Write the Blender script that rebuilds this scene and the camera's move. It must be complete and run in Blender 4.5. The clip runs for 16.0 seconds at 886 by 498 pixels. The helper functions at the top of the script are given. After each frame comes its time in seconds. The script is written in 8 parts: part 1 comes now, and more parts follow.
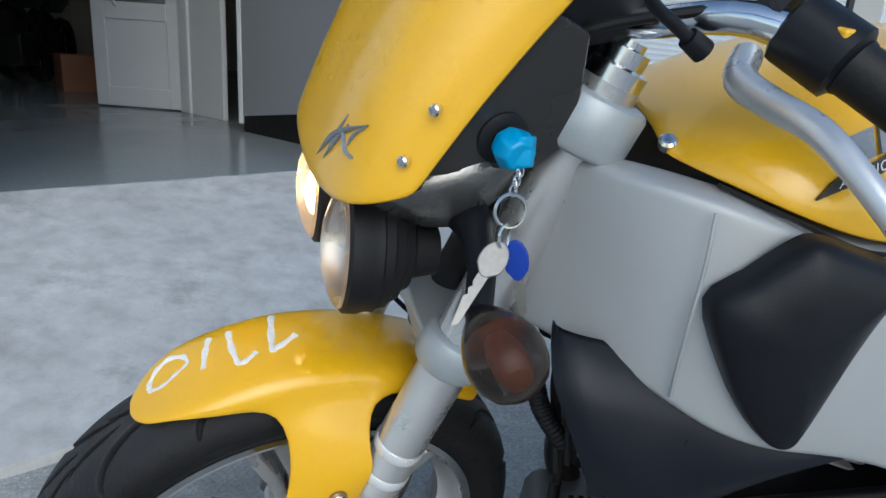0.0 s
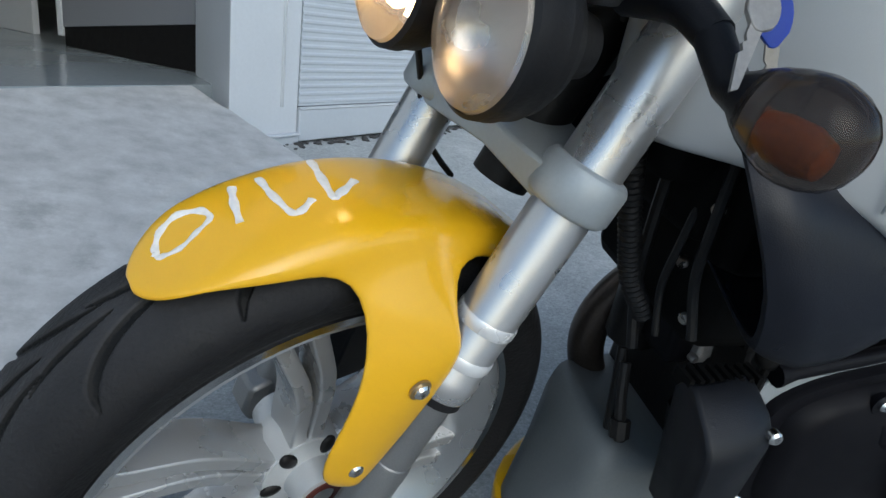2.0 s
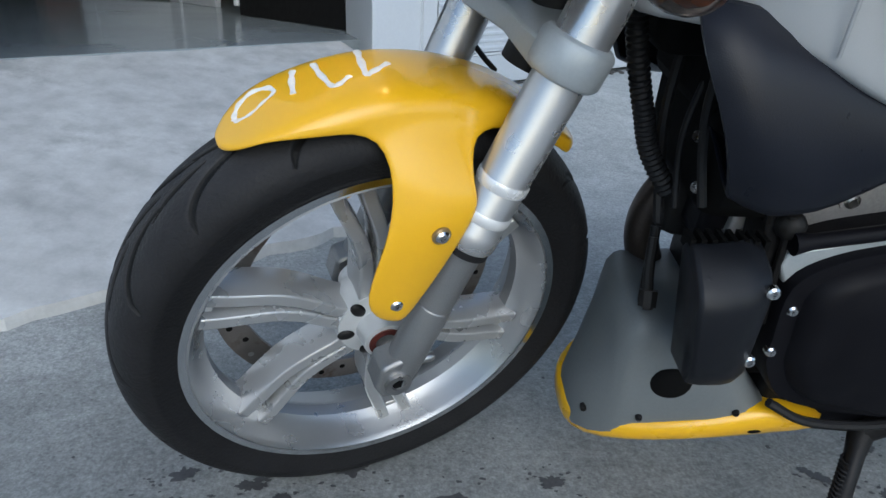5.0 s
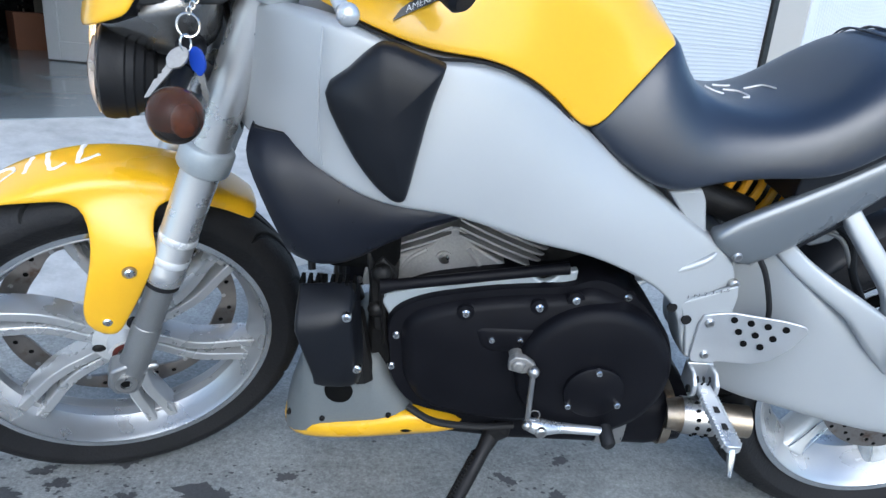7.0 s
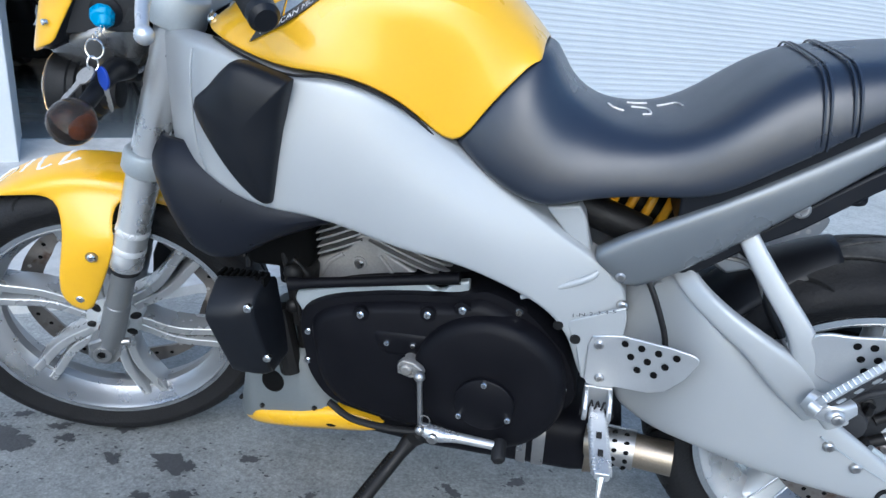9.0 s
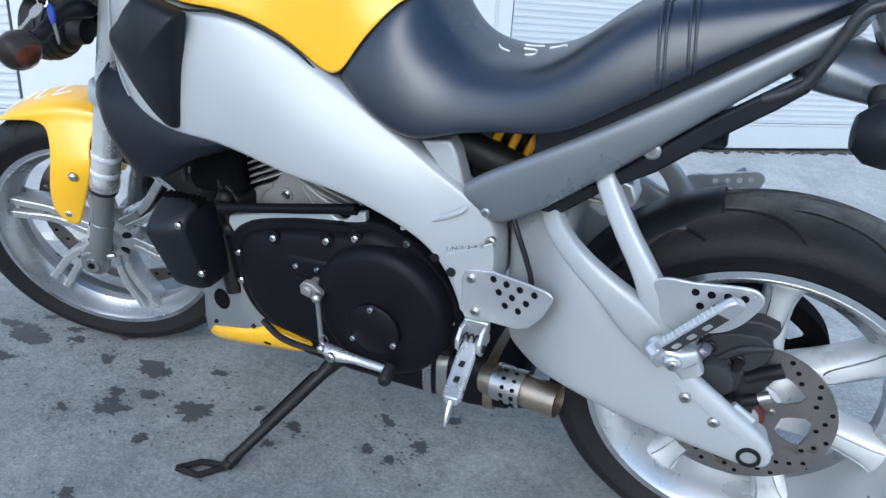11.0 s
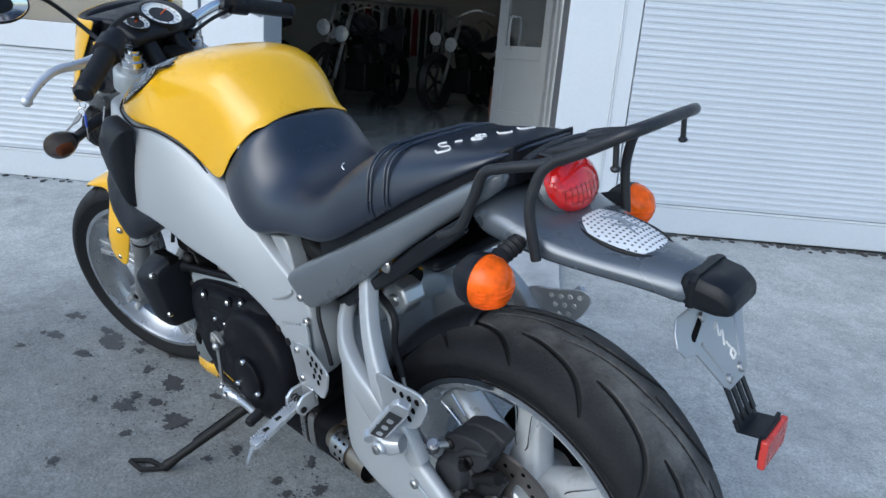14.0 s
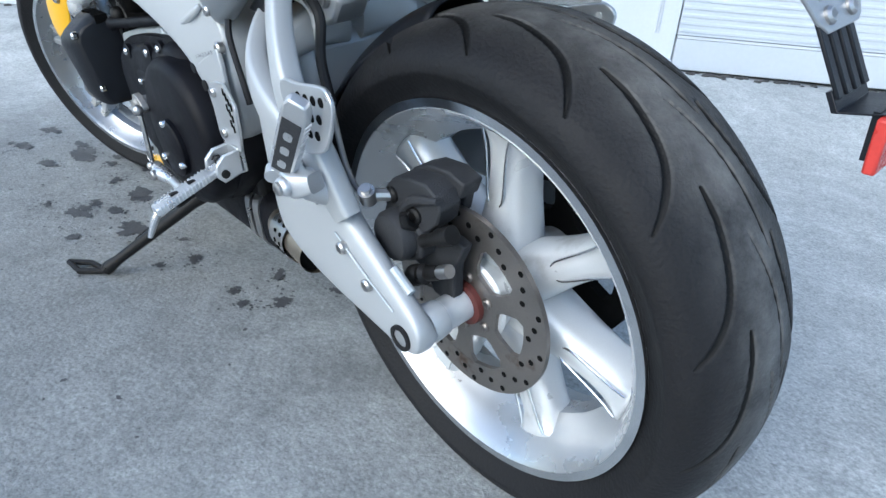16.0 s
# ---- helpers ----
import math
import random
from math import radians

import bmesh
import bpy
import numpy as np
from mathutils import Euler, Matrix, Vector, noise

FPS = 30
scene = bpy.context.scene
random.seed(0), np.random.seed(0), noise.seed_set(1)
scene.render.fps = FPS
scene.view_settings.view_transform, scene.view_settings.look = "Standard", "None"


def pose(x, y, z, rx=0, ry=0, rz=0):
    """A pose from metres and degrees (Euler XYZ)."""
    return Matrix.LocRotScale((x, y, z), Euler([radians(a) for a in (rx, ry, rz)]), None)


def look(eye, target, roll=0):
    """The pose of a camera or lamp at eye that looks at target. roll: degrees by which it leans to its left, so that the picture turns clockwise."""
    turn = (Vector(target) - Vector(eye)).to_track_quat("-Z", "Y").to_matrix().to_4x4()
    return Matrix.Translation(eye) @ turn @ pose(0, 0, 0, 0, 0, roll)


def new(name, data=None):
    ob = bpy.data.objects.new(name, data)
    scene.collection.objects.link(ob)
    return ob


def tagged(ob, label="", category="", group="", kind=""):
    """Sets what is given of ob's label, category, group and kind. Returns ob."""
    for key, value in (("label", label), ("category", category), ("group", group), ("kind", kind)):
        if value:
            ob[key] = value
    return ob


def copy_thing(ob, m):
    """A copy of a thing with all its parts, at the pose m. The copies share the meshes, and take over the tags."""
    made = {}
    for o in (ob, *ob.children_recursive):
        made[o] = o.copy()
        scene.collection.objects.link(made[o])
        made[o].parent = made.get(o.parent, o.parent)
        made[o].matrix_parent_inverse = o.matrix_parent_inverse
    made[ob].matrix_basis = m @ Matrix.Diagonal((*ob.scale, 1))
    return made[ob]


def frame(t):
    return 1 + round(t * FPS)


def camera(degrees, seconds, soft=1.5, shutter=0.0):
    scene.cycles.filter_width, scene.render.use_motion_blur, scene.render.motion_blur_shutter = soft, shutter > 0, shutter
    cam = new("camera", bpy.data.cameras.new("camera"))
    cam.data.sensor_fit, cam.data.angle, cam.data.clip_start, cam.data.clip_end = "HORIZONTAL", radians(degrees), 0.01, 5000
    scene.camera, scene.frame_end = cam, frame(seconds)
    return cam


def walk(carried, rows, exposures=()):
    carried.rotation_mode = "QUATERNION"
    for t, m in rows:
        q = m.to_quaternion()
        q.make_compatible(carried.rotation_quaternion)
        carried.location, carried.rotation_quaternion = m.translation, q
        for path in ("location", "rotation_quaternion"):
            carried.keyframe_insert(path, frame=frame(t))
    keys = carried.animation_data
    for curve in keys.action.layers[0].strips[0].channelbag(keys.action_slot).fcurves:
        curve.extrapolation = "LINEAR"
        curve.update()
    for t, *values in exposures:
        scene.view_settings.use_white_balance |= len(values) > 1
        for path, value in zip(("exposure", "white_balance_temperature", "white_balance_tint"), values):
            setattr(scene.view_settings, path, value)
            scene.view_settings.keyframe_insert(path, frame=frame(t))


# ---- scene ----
cam = camera(68.0, 16.0)
PATH = [
    (0, (-0.503, -0.788, 0.912), (-0.449, 1.127, 0.339), 3.9),
    (0.5, (-0.589, -0.719, 0.877), (-0.204, 1.149, 0.275), 4.4),
    (1, (-0.648, -0.674, 0.841), (-0.04, 1.131, 0.232), 6.1),
    (1.5, (-0.682, -0.651, 0.805), (-0.027, 1.136, 0.191), 6.1),
    (2, (-0.711, -0.65, 0.746), (-0.147, 1.151, 0.085), 7.5),
    (2.5, (-0.744, -0.651, 0.693), (-0.275, 1.148, -0.043), 6.2),
    (3, (-0.736, -0.664, 0.663), (-0.57, 1.135, -0.194), 5.8),
    (5.3, (-0.547, -0.855, 0.727), (-0.458, 0.985, -0.051), 2.4),
    (5.5, (-0.503, -0.897, 0.739), (-0.403, 0.952, -0.016), 2.5),
    (6, (-0.406, -0.979, 0.768), (-0.232, 0.872, 0.031), 3.3),
    (6.5, (-0.308, -1.034, 0.776), (-0.111, 0.835, 0.089), 3.2),
    (7, (-0.193, -1.091, 0.823), (-0.079, 0.802, 0.187), 4.5),
    (7.5, (-0.076, -1.085, 0.852), (-0.044, 0.822, 0.25), 3.6),
    (8, (0.064, -1.065, 0.858), (-0.09, 0.837, 0.26), 2.4),
    (8.5, (0.117, -1.078, 0.843), (-0.122, 0.818, 0.254), 2.7),
    (9, (0.195, -1.114, 0.833), (-0.174, 0.763, 0.249), 3.5),
    (9.5, (0.303, -1.143, 0.811), (-0.142, 0.699, 0.173), 4.2),
    (9.7, (0.338, -1.145, 0.808), (-0.133, 0.689, 0.165), 4.1),
    (11.8, (0.693, -1.048, 0.812), (-0.144, 0.639, 0.138), 4.8),
    (12, (0.736, -1.058, 0.832), (-0.131, 0.63, 0.202), 5.5),
    (12.5, (0.846, -1.04, 0.886), (-0.066, 0.637, 0.29), 7.1),
    (13, (0.945, -0.988, 0.934), (-0.075, 0.616, 0.311), 5.0),
    (13.5, (1.08, -0.919, 0.954), (-0.165, 0.532, 0.366), 3.6),
    (14, (1.156, -0.864, 0.969), (-0.132, 0.559, 0.407), 4.7),
    (14.5, (1.148, -0.808, 0.918), (-0.144, 0.56, 0.24), 5.3),
    (15, (1.127, -0.699, 0.828), (-0.161, 0.601, 0.02), 4.7),
    (15.5, (1.098, -0.621, 0.736), (-0.172, 0.638, -0.159), 5.4),
    (16, (1.111, -0.601, 0.666), (-0.191, 0.637, -0.211), 4.6),
]
walk(cam, [(t, look(eye, target, roll)) for t, eye, target, roll in PATH],
     [(0, 0.32, 5980, 4), (3, 0.14, 5980, 3), (5.5, 0.45, 5780, 5), (7, 0.92, 5600, 6), (9.5, 0.80, 5600, 6), (12.5, 0.84, 5600, 5), (14, 0.52, 5700, 5), (15, 0.85, 5750, 4), (16, 1.12, 5750, 4)])

# ---- daylight: open shade under a clear evening sky ----
world = bpy.data.worlds.new("sky")
scene.world = world
world.use_nodes = True
wn = world.node_tree
sky = wn.nodes.new("ShaderNodeTexSky")
sky.sky_type, sky.sun_disc = "NISHITA", False
sky.sun_elevation, sky.sun_rotation = radians(34), radians(172)
sky.air_density, sky.dust_density, sky.ozone_density = 1.0, 1.5, 1.2
bg = wn.nodes["Background"]
bg.inputs["Strength"].default_value = 0.15
wn.links.new(sky.outputs["Color"], bg.inputs["Color"])

sun_data = bpy.data.lights.new("sun", "SUN")
sun_data.energy, sun_data.angle, sun_data.color = 0.75, radians(50), (1.0, 0.97, 0.93)
sun = new("sun", sun_data)
sun.matrix_world = look((1.2, -9, 6.5), (0, 0, 0))

# ---- building tools ----
MATS = {}


def mat(name, color, rough=0.5, metal=0.0, spec=0.5, var=0.12, scale=18.0, fine=260.0, bump=0.15, bump_scale=0.0, coat=0.0,
        trans=0.0, ior=1.45, emit=None, emit_strength=0.0, rough_var=0.1, dirt=None, dirt_at=0.62, dirt_scale=6.0, drops=False, speck=0.0):
    """A surface with variation at two scales: broad patches and fine grain."""
    m = bpy.data.materials.new(name)
    m.use_nodes = True
    nt = m.node_tree
    b = nt.nodes["Principled BSDF"]
    co = nt.nodes.new("ShaderNodeTexCoord")
    n1 = nt.nodes.new("ShaderNodeTexNoise")
    n1.inputs["Scale"].default_value, n1.inputs["Detail"].default_value = scale, 5
    n2 = nt.nodes.new("ShaderNodeTexNoise")
    n2.inputs["Scale"].default_value, n2.inputs["Detail"].default_value = fine, 3
    for n in (n1, n2):
        nt.links.new(co.outputs["Object"], n.inputs["Vector"])
    add = nt.nodes.new("ShaderNodeMath")
    add.operation = "MULTIPLY_ADD"
    add.inputs[1].default_value = 0.5
    nt.links.new(n2.outputs["Fac"], add.inputs[0])
    half = nt.nodes.new("ShaderNodeMath")
    half.operation = "MULTIPLY"
    half.inputs[1].default_value = 0.5
    nt.links.new(n1.outputs["Fac"], half.inputs[0])
    nt.links.new(half.outputs[0], add.inputs[2])
    ramp = nt.nodes.new("ShaderNodeMapRange")
    ramp.inputs["From Min"].default_value, ramp.inputs["From Max"].default_value = 0.25, 0.75
    ramp.inputs["To Min"].default_value, ramp.inputs["To Max"].default_value = 1 - var, 1 + var
    nt.links.new(add.outputs[0], ramp.inputs["Value"])
    mix = nt.nodes.new("ShaderNodeMix")
    mix.data_type, mix.blend_type = "RGBA", "MULTIPLY"
    mix.inputs["Factor"].default_value = 1.0
    mix.inputs["A"].default_value = (*color, 1)
    nt.links.new(ramp.outputs["Result"], mix.inputs["B"])
    out = mix.outputs["Result"]
    if dirt:
        n3 = nt.nodes.new("ShaderNodeTexNoise")
        n3.inputs["Scale"].default_value, n3.inputs["Detail"].default_value, n3.inputs["Roughness"].default_value = dirt_scale, 8, 0.65
        nt.links.new(co.outputs["Object"], n3.inputs["Vector"])
        mr = nt.nodes.new("ShaderNodeMapRange")
        mr.inputs["From Min"].default_value, mr.inputs["From Max"].default_value = dirt_at - 0.04, dirt_at + 0.08
        nt.links.new(n3.outputs["Fac"], mr.inputs["Value"])
        m2 = nt.nodes.new("ShaderNodeMix")
        m2.data_type = "RGBA"
        nt.links.new(mr.outputs["Result"], m2.inputs["Factor"])
        nt.links.new(out, m2.inputs["A"])
        m2.inputs["B"].default_value = (*dirt, 1)
        out = m2.outputs["Result"]
    if speck:
        # light and dark grit of three sizes
        for size, lo, hi, a0, a1 in ((24.0, 0.34, 0.66, 1 - speck * 0.45, 1 + speck * 0.45), (110.0, 0.32, 0.68, 1 - speck, 1 + speck), (260.0, 0.60, 0.72, 1.0, 1 + speck)):
            n5 = nt.nodes.new("ShaderNodeTexNoise")
            n5.inputs["Scale"].default_value, n5.inputs["Detail"].default_value, n5.inputs["Roughness"].default_value = size, 5, 0.75
            nt.links.new(co.outputs["Object"], n5.inputs["Vector"])
            mr5 = nt.nodes.new("ShaderNodeMapRange")
            for key, val in (("From Min", lo), ("From Max", hi), ("To Min", a0), ("To Max", a1)):
                mr5.inputs[key].default_value = val
            nt.links.new(n5.outputs["Fac"], mr5.inputs["Value"])
            m5 = nt.nodes.new("ShaderNodeMix")
            m5.data_type, m5.blend_type = "RGBA", "MULTIPLY"
            m5.inputs["Factor"].default_value = 1.0
            nt.links.new(out, m5.inputs["A"])
            nt.links.new(mr5.outputs["Result"], m5.inputs["B"])
            out = m5.outputs["Result"]
    nt.links.new(out, b.inputs["Base Color"])
    rr = nt.nodes.new("ShaderNodeMapRange")
    rr.inputs["From Min"].default_value, rr.inputs["From Max"].default_value = 0.3, 0.7
    rr.inputs["To Min"].default_value, rr.inputs["To Max"].default_value = max(0.02, rough - rough_var), min(1, rough + rough_var)
    nt.links.new(n1.outputs["Fac"], rr.inputs["Value"])
    nt.links.new(rr.outputs["Result"], b.inputs["Roughness"])
    b.inputs["Metallic"].default_value = metal
    b.inputs["Specular IOR Level"].default_value = spec
    b.inputs["Coat Weight"].default_value = coat
    b.inputs["Coat Roughness"].default_value = 0.06
    b.inputs["Transmission Weight"].default_value = trans
    b.inputs["IOR"].default_value = ior
    if emit:
        b.inputs["Emission Color"].default_value = (*emit, 1)
        b.inputs["Emission Strength"].default_value = emit_strength
    if bump:
        bp = nt.nodes.new("ShaderNodeBump")
        bp.inputs["Strength"].default_value, bp.inputs["Distance"].default_value = bump, 0.002
        h = n2.outputs["Fac"]
        if bump_scale:
            n4 = nt.nodes.new("ShaderNodeTexNoise")
            n4.inputs["Scale"].default_value, n4.inputs["Detail"].default_value = bump_scale, 6
            nt.links.new(co.outputs["Object"], n4.inputs["Vector"])
            h = n4.outputs["Fac"]
        if drops:
            vo = nt.nodes.new("ShaderNodeTexVoronoi")
            vo.inputs["Scale"].default_value = 55
            nt.links.new(co.outputs["Object"], vo.inputs["Vector"])
            cell = nt.nodes.new("ShaderNodeSeparateColor")
            nt.links.new(vo.outputs["Color"], cell.inputs["Color"])
            size = nt.nodes.new("ShaderNodeMapRange")
            size.inputs["From Min"].default_value, size.inputs["From Max"].default_value = 0.80, 1.0
            size.inputs["To Min"].default_value, size.inputs["To Max"].default_value = 0.0, 0.2
            nt.links.new(cell.outputs[0], size.inputs["Value"])
            sub = nt.nodes.new("ShaderNodeMath")
            sub.operation, sub.use_clamp = "SUBTRACT", True
            nt.links.new(size.outputs["Result"], sub.inputs[0])
            nt.links.new(vo.outputs["Distance"], sub.inputs[1])
            dm = nt.nodes.new("ShaderNodeMath")
            dm.operation = "MULTIPLY_ADD"
            dm.inputs[1].default_value = 7.0
            nt.links.new(sub.outputs[0], dm.inputs[0])
            nt.links.new(h, dm.inputs[2])
            h = dm.outputs[0]
        nt.links.new(h, bp.inputs["Height"])
        nt.links.new(bp.outputs["Normal"], b.inputs["Normal"])
    MATS[name] = m
    return m


def obj(name, bm, material, parent=None, label="", smooth=35, bevel=0.0, subsurf=0, mats=()):
    """Links a bmesh as one mesh object."""
    me = bpy.data.meshes.new(name)
    bmesh.ops.recalc_face_normals(bm, faces=bm.faces[:])
    bm.to_mesh(me)
    bm.free()
    me.materials.append(material)
    for extra in mats:
        me.materials.append(extra)
    ob = new(name, me)
    if parent:
        ob.parent = parent
    if bevel:
        mod = ob.modifiers.new("bevel", "BEVEL")
        mod.width, mod.segments, mod.limit_method, mod.angle_limit = bevel, 2, "ANGLE", radians(40)
    if subsurf:
        mod = ob.modifiers.new("smooth", "SUBSURF")
        mod.levels = mod.render_levels = subsurf
    if smooth:
        me.shade_smooth()
        if not subsurf:
            me.set_sharp_from_angle(angle=radians(smooth))
    if label:
        tagged(ob, label)
    return ob


def part(name, bm, material, parent, label="", **k):
    return obj(name, bm, material, parent, label, **k)


def empty(name, m, label, category, group="", kind=""):
    ob = new(name)
    ob.matrix_world = m
    return tagged(ob, label, category, group, kind)


def moved(bm, m):
    bmesh.ops.transform(bm, matrix=m, verts=bm.verts[:])
    return bm


def joined(*bms):
    """One bmesh out of several."""
    out = bmesh.new()
    for b in bms:
        me = bpy.data.meshes.new("tmp")
        b.to_mesh(me)
        b.free()
        out.from_mesh(me)
        bpy.data.meshes.remove(me)
    return out


def box(x0, x1, y0, y1, z0, z1):
    bm = bmesh.new()
    bmesh.ops.create_cube(bm, size=1)
    for v in bm.verts:
        v.co = ((x0 + x1) / 2 + v.co.x * (x1 - x0), (y0 + y1) / 2 + v.co.y * (y1 - y0), (z0 + z1) / 2 + v.co.z * (z1 - z0))
    return bm


def skin(rings, closed=True, caps=True):
    """Skins rings of points with the same count; closed: each ring is a loop."""
    bm = bmesh.new()
    rows = [[bm.verts.new(p) for p in r] for r in rings]
    n = len(rows[0])
    for a, b in zip(rows, rows[1:]):
        for i in range(n if closed else n - 1):
            j = (i + 1) % n
            bm.faces.new((a[i], a[j], b[j], b[i]))
    if caps and closed:
        bm.faces.new(rows[0][::-1])
        bm.faces.new(rows[-1])
    return bm


def plate(pts, y0, y1):
    """A polygon in x and z, extruded from y0 to y1."""
    return skin([[(x, y0, z) for x, z in pts], [(x, y1, z) for x, z in pts]])


def smooth_line(pts, n=8, loop=False):
    """Points on a Catmull-Rom curve through pts."""
    P = [np.array(p, float) for p in pts]
    out = []
    m = len(P)
    for i in range(m if loop else m - 1):
        p0 = P[(i - 1) % m] if loop or i else 2 * P[0] - P[1]
        p1, p2 = P[i], P[(i + 1) % m]
        p3 = P[(i + 2) % m] if loop or i + 2 < m else 2 * P[-1] - P[-2]
        for k in range(n):
            t = k / n
            out.append(0.5 * (2 * p1 + (p2 - p0) * t + (2 * p0 - 5 * p1 + 4 * p2 - p3) * t * t + (3 * p1 - p0 - 3 * p2 + p3) * t ** 3))
    if not loop:
        out.append(P[-1])
    return out


def tube(pts, r, n=12, curve=0, flat=1.0, caps=True):
    """A tube along points; r: a radius or one a point; curve: points between the given ones."""
    rr = list(r) if hasattr(r, "__len__") else [r] * len(pts)
    if curve:
        q = smooth_line([(*p, a) for p, a in zip(pts, rr)], curve)
        pts, rr = [p[:3] for p in q], [p[3] for p in q]
    pts = [Vector(p) for p in pts]
    rings = []
    up = None
    for i, p in enumerate(pts):
        d = (pts[min(i + 1, len(pts) - 1)] - pts[max(i - 1, 0)]).normalized()
        if up is None:
            up = Vector((0, 1, 0)) if abs(d.y) < 0.9 else Vector((0, 0, 1))
        side = d.cross(up).normalized()
        up = side.cross(d).normalized()
        rings.append([p + (side * math.cos(a) + up * (math.sin(a) * flat)) * rr[i] for a in [2 * math.pi * k / n for k in range(n)]])
    return skin(rings, caps=caps)


def lathe(profile, n=48, loop=False):
    """Turns (radius, y) points round the y axis."""
    prof = list(profile)
    bm = bmesh.new()
    rows = [[bm.verts.new((r * math.cos(a), y, r * math.sin(a))) for r, y in prof] for a in [2 * math.pi * k / n for k in range(n)]]
    m = len(prof)
    for i in range(n):
        a, b = rows[i], rows[(i + 1) % n]
        for j in range(m if loop else m - 1):
            k = (j + 1) % m
            bm.faces.new((a[j], a[k], b[k], b[j]))
    if not loop:
        bmesh.ops.remove_doubles(bm, verts=bm.verts[:], dist=1e-6)
    return bm


def disc(c, axis, r, h, n=20, r2=None):
    """A short cylinder from c along axis."""
    a = Vector(axis).normalized()
    return tube([Vector(c), Vector(c) + a * h], [r, r if r2 is None else r2], n)


def bolt(c, axis, r=0.007, h=0.005):
    """A button-head screw with a hex socket."""
    a = Vector(axis).normalized()
    c = Vector(c)
    return tube([c - a * 0.004, c + a * h * 0.55, c + a * h, c + a * h, c + a * h * 0.35], [r, r, r * 0.72, r * 0.42, r * 0.38], 12)


def ball(c, rx, ry, rz, seg=20, ring=12):
    bm = bmesh.new()
    bmesh.ops.create_uvsphere(bm, u_segments=seg, v_segments=ring, radius=1)
    return moved(bm, Matrix.Translation(c) @ Matrix.Diagonal((rx, ry, rz, 1)))


def mirrored(make):
    """Left (y negative) and right copies from a function of the side."""
    return [make(-1), make(1)]

# ---- materials ----
YELLOW = mat("yellow_paint", (0.80, 0.44, 0.008), 0.3, coat=0.6, var=0.04, scale=9, fine=900, bump=0.04, rough_var=0.05, drops=True)
SILVER = mat("silver_frame_paint", (0.40, 0.415, 0.425), 0.44, metal=0.26, var=0.05, scale=12, fine=1400, bump=0.05, coat=0.15, rough_var=0.05, drops=True)
GREYPAINT = mat("grey_tail_paint", (0.18, 0.195, 0.21), 0.34, metal=0.5, var=0.08, scale=10, fine=1200, bump=0.05, coat=0.25, drops=True)
TAILPAINT = mat("glossy_grey_tail", (0.12, 0.135, 0.155), 0.26, metal=0.45, var=0.08, scale=10, fine=1200, bump=0.04, coat=0.4, drops=True)
CHINGREY = mat("grey_chin_plastic", (0.135, 0.148, 0.152), 0.5, var=0.08, scale=14, bump=0.1)
ALU = mat("cast_aluminium", (0.58, 0.59, 0.60), 0.36, metal=0.75, var=0.07, scale=24, fine=700, bump=0.1)
# one silver in lighter rear and darker front copies: the light painted as colour
WHEELPAINT = mat("silver_wheel_paint", (0.60, 0.615, 0.625), 0.36, metal=0.35, var=0.08, scale=20, fine=900, bump=0.12, coat=0.2, dirt=(0.40, 0.40, 0.39), dirt_at=0.62, dirt_scale=9)
FRONTSPOKE = mat("dimmed_wheel_paint", (0.50, 0.51, 0.52), 0.30, metal=0.65, var=0.06, scale=20, fine=900, bump=0.08, coat=0.15)
# lit rear copy and dimmer front copy of the same rim paint
REARRIM = mat("brightened_rim_paint", (0.50, 0.51, 0.52), 0.28, metal=0.7, var=0.06, scale=16, fine=700, bump=0.06, dirt=(0.42, 0.42, 0.415), dirt_at=0.66, dirt_scale=14, rough_var=0.05)
RIMPAINT = mat("silver_rim_paint", (0.38, 0.39, 0.40), 0.30, metal=0.75, var=0.06, scale=16, fine=700, bump=0.06, dirt=(0.33, 0.33, 0.325), dirt_at=0.66, dirt_scale=14, rough_var=0.05)
CYLINDER = mat("cast_cylinder", (0.40, 0.39, 0.38), 0.48, metal=0.4, var=0.2, scale=30, bump=0.3)
POLISHED = mat("machined_aluminium", (0.72, 0.73, 0.74), 0.17, metal=1.0, var=0.05, scale=30, fine=500, bump=0.03)
FORK = mat("fork_tube", (0.56, 0.565, 0.57), 0.30, metal=0.75, var=0.05, scale=20, fine=600, bump=0.04, drops=True)
CLAMP = mat("grey_clamp", (0.42, 0.455, 0.475), 0.45, metal=0.35, var=0.07, scale=30, bump=0.1)
SCOOP = mat("satin_black_plastic", (0.008, 0.0095, 0.015), 0.36, spec=0.32, var=0.2, scale=20, fine=900, bump=0.15, drops=True)
BLACKPL = mat("black_plastic", (0.008, 0.009, 0.012), 0.40, spec=0.32, var=0.2, scale=20, fine=900, bump=0.15, drops=True)
BLACKSATIN = mat("black_engine_paint", (0.005, 0.005, 0.007), 0.48, spec=0.16, var=0.25, scale=25, fine=1100, bump=0.18)
RUBBER = mat("black_rubber", (0.010, 0.010, 0.011), 0.55, spec=0.35, var=0.2, scale=30, bump=0.2)
TYRE = mat("tyre_rubber", (0.014, 0.014, 0.015), 0.5, spec=0.4, var=0.25, scale=22, fine=300, bump=0.25)
PIPE = mat("dark_header", (0.075, 0.062, 0.054), 0.4, metal=0.7, var=0.25, scale=14)


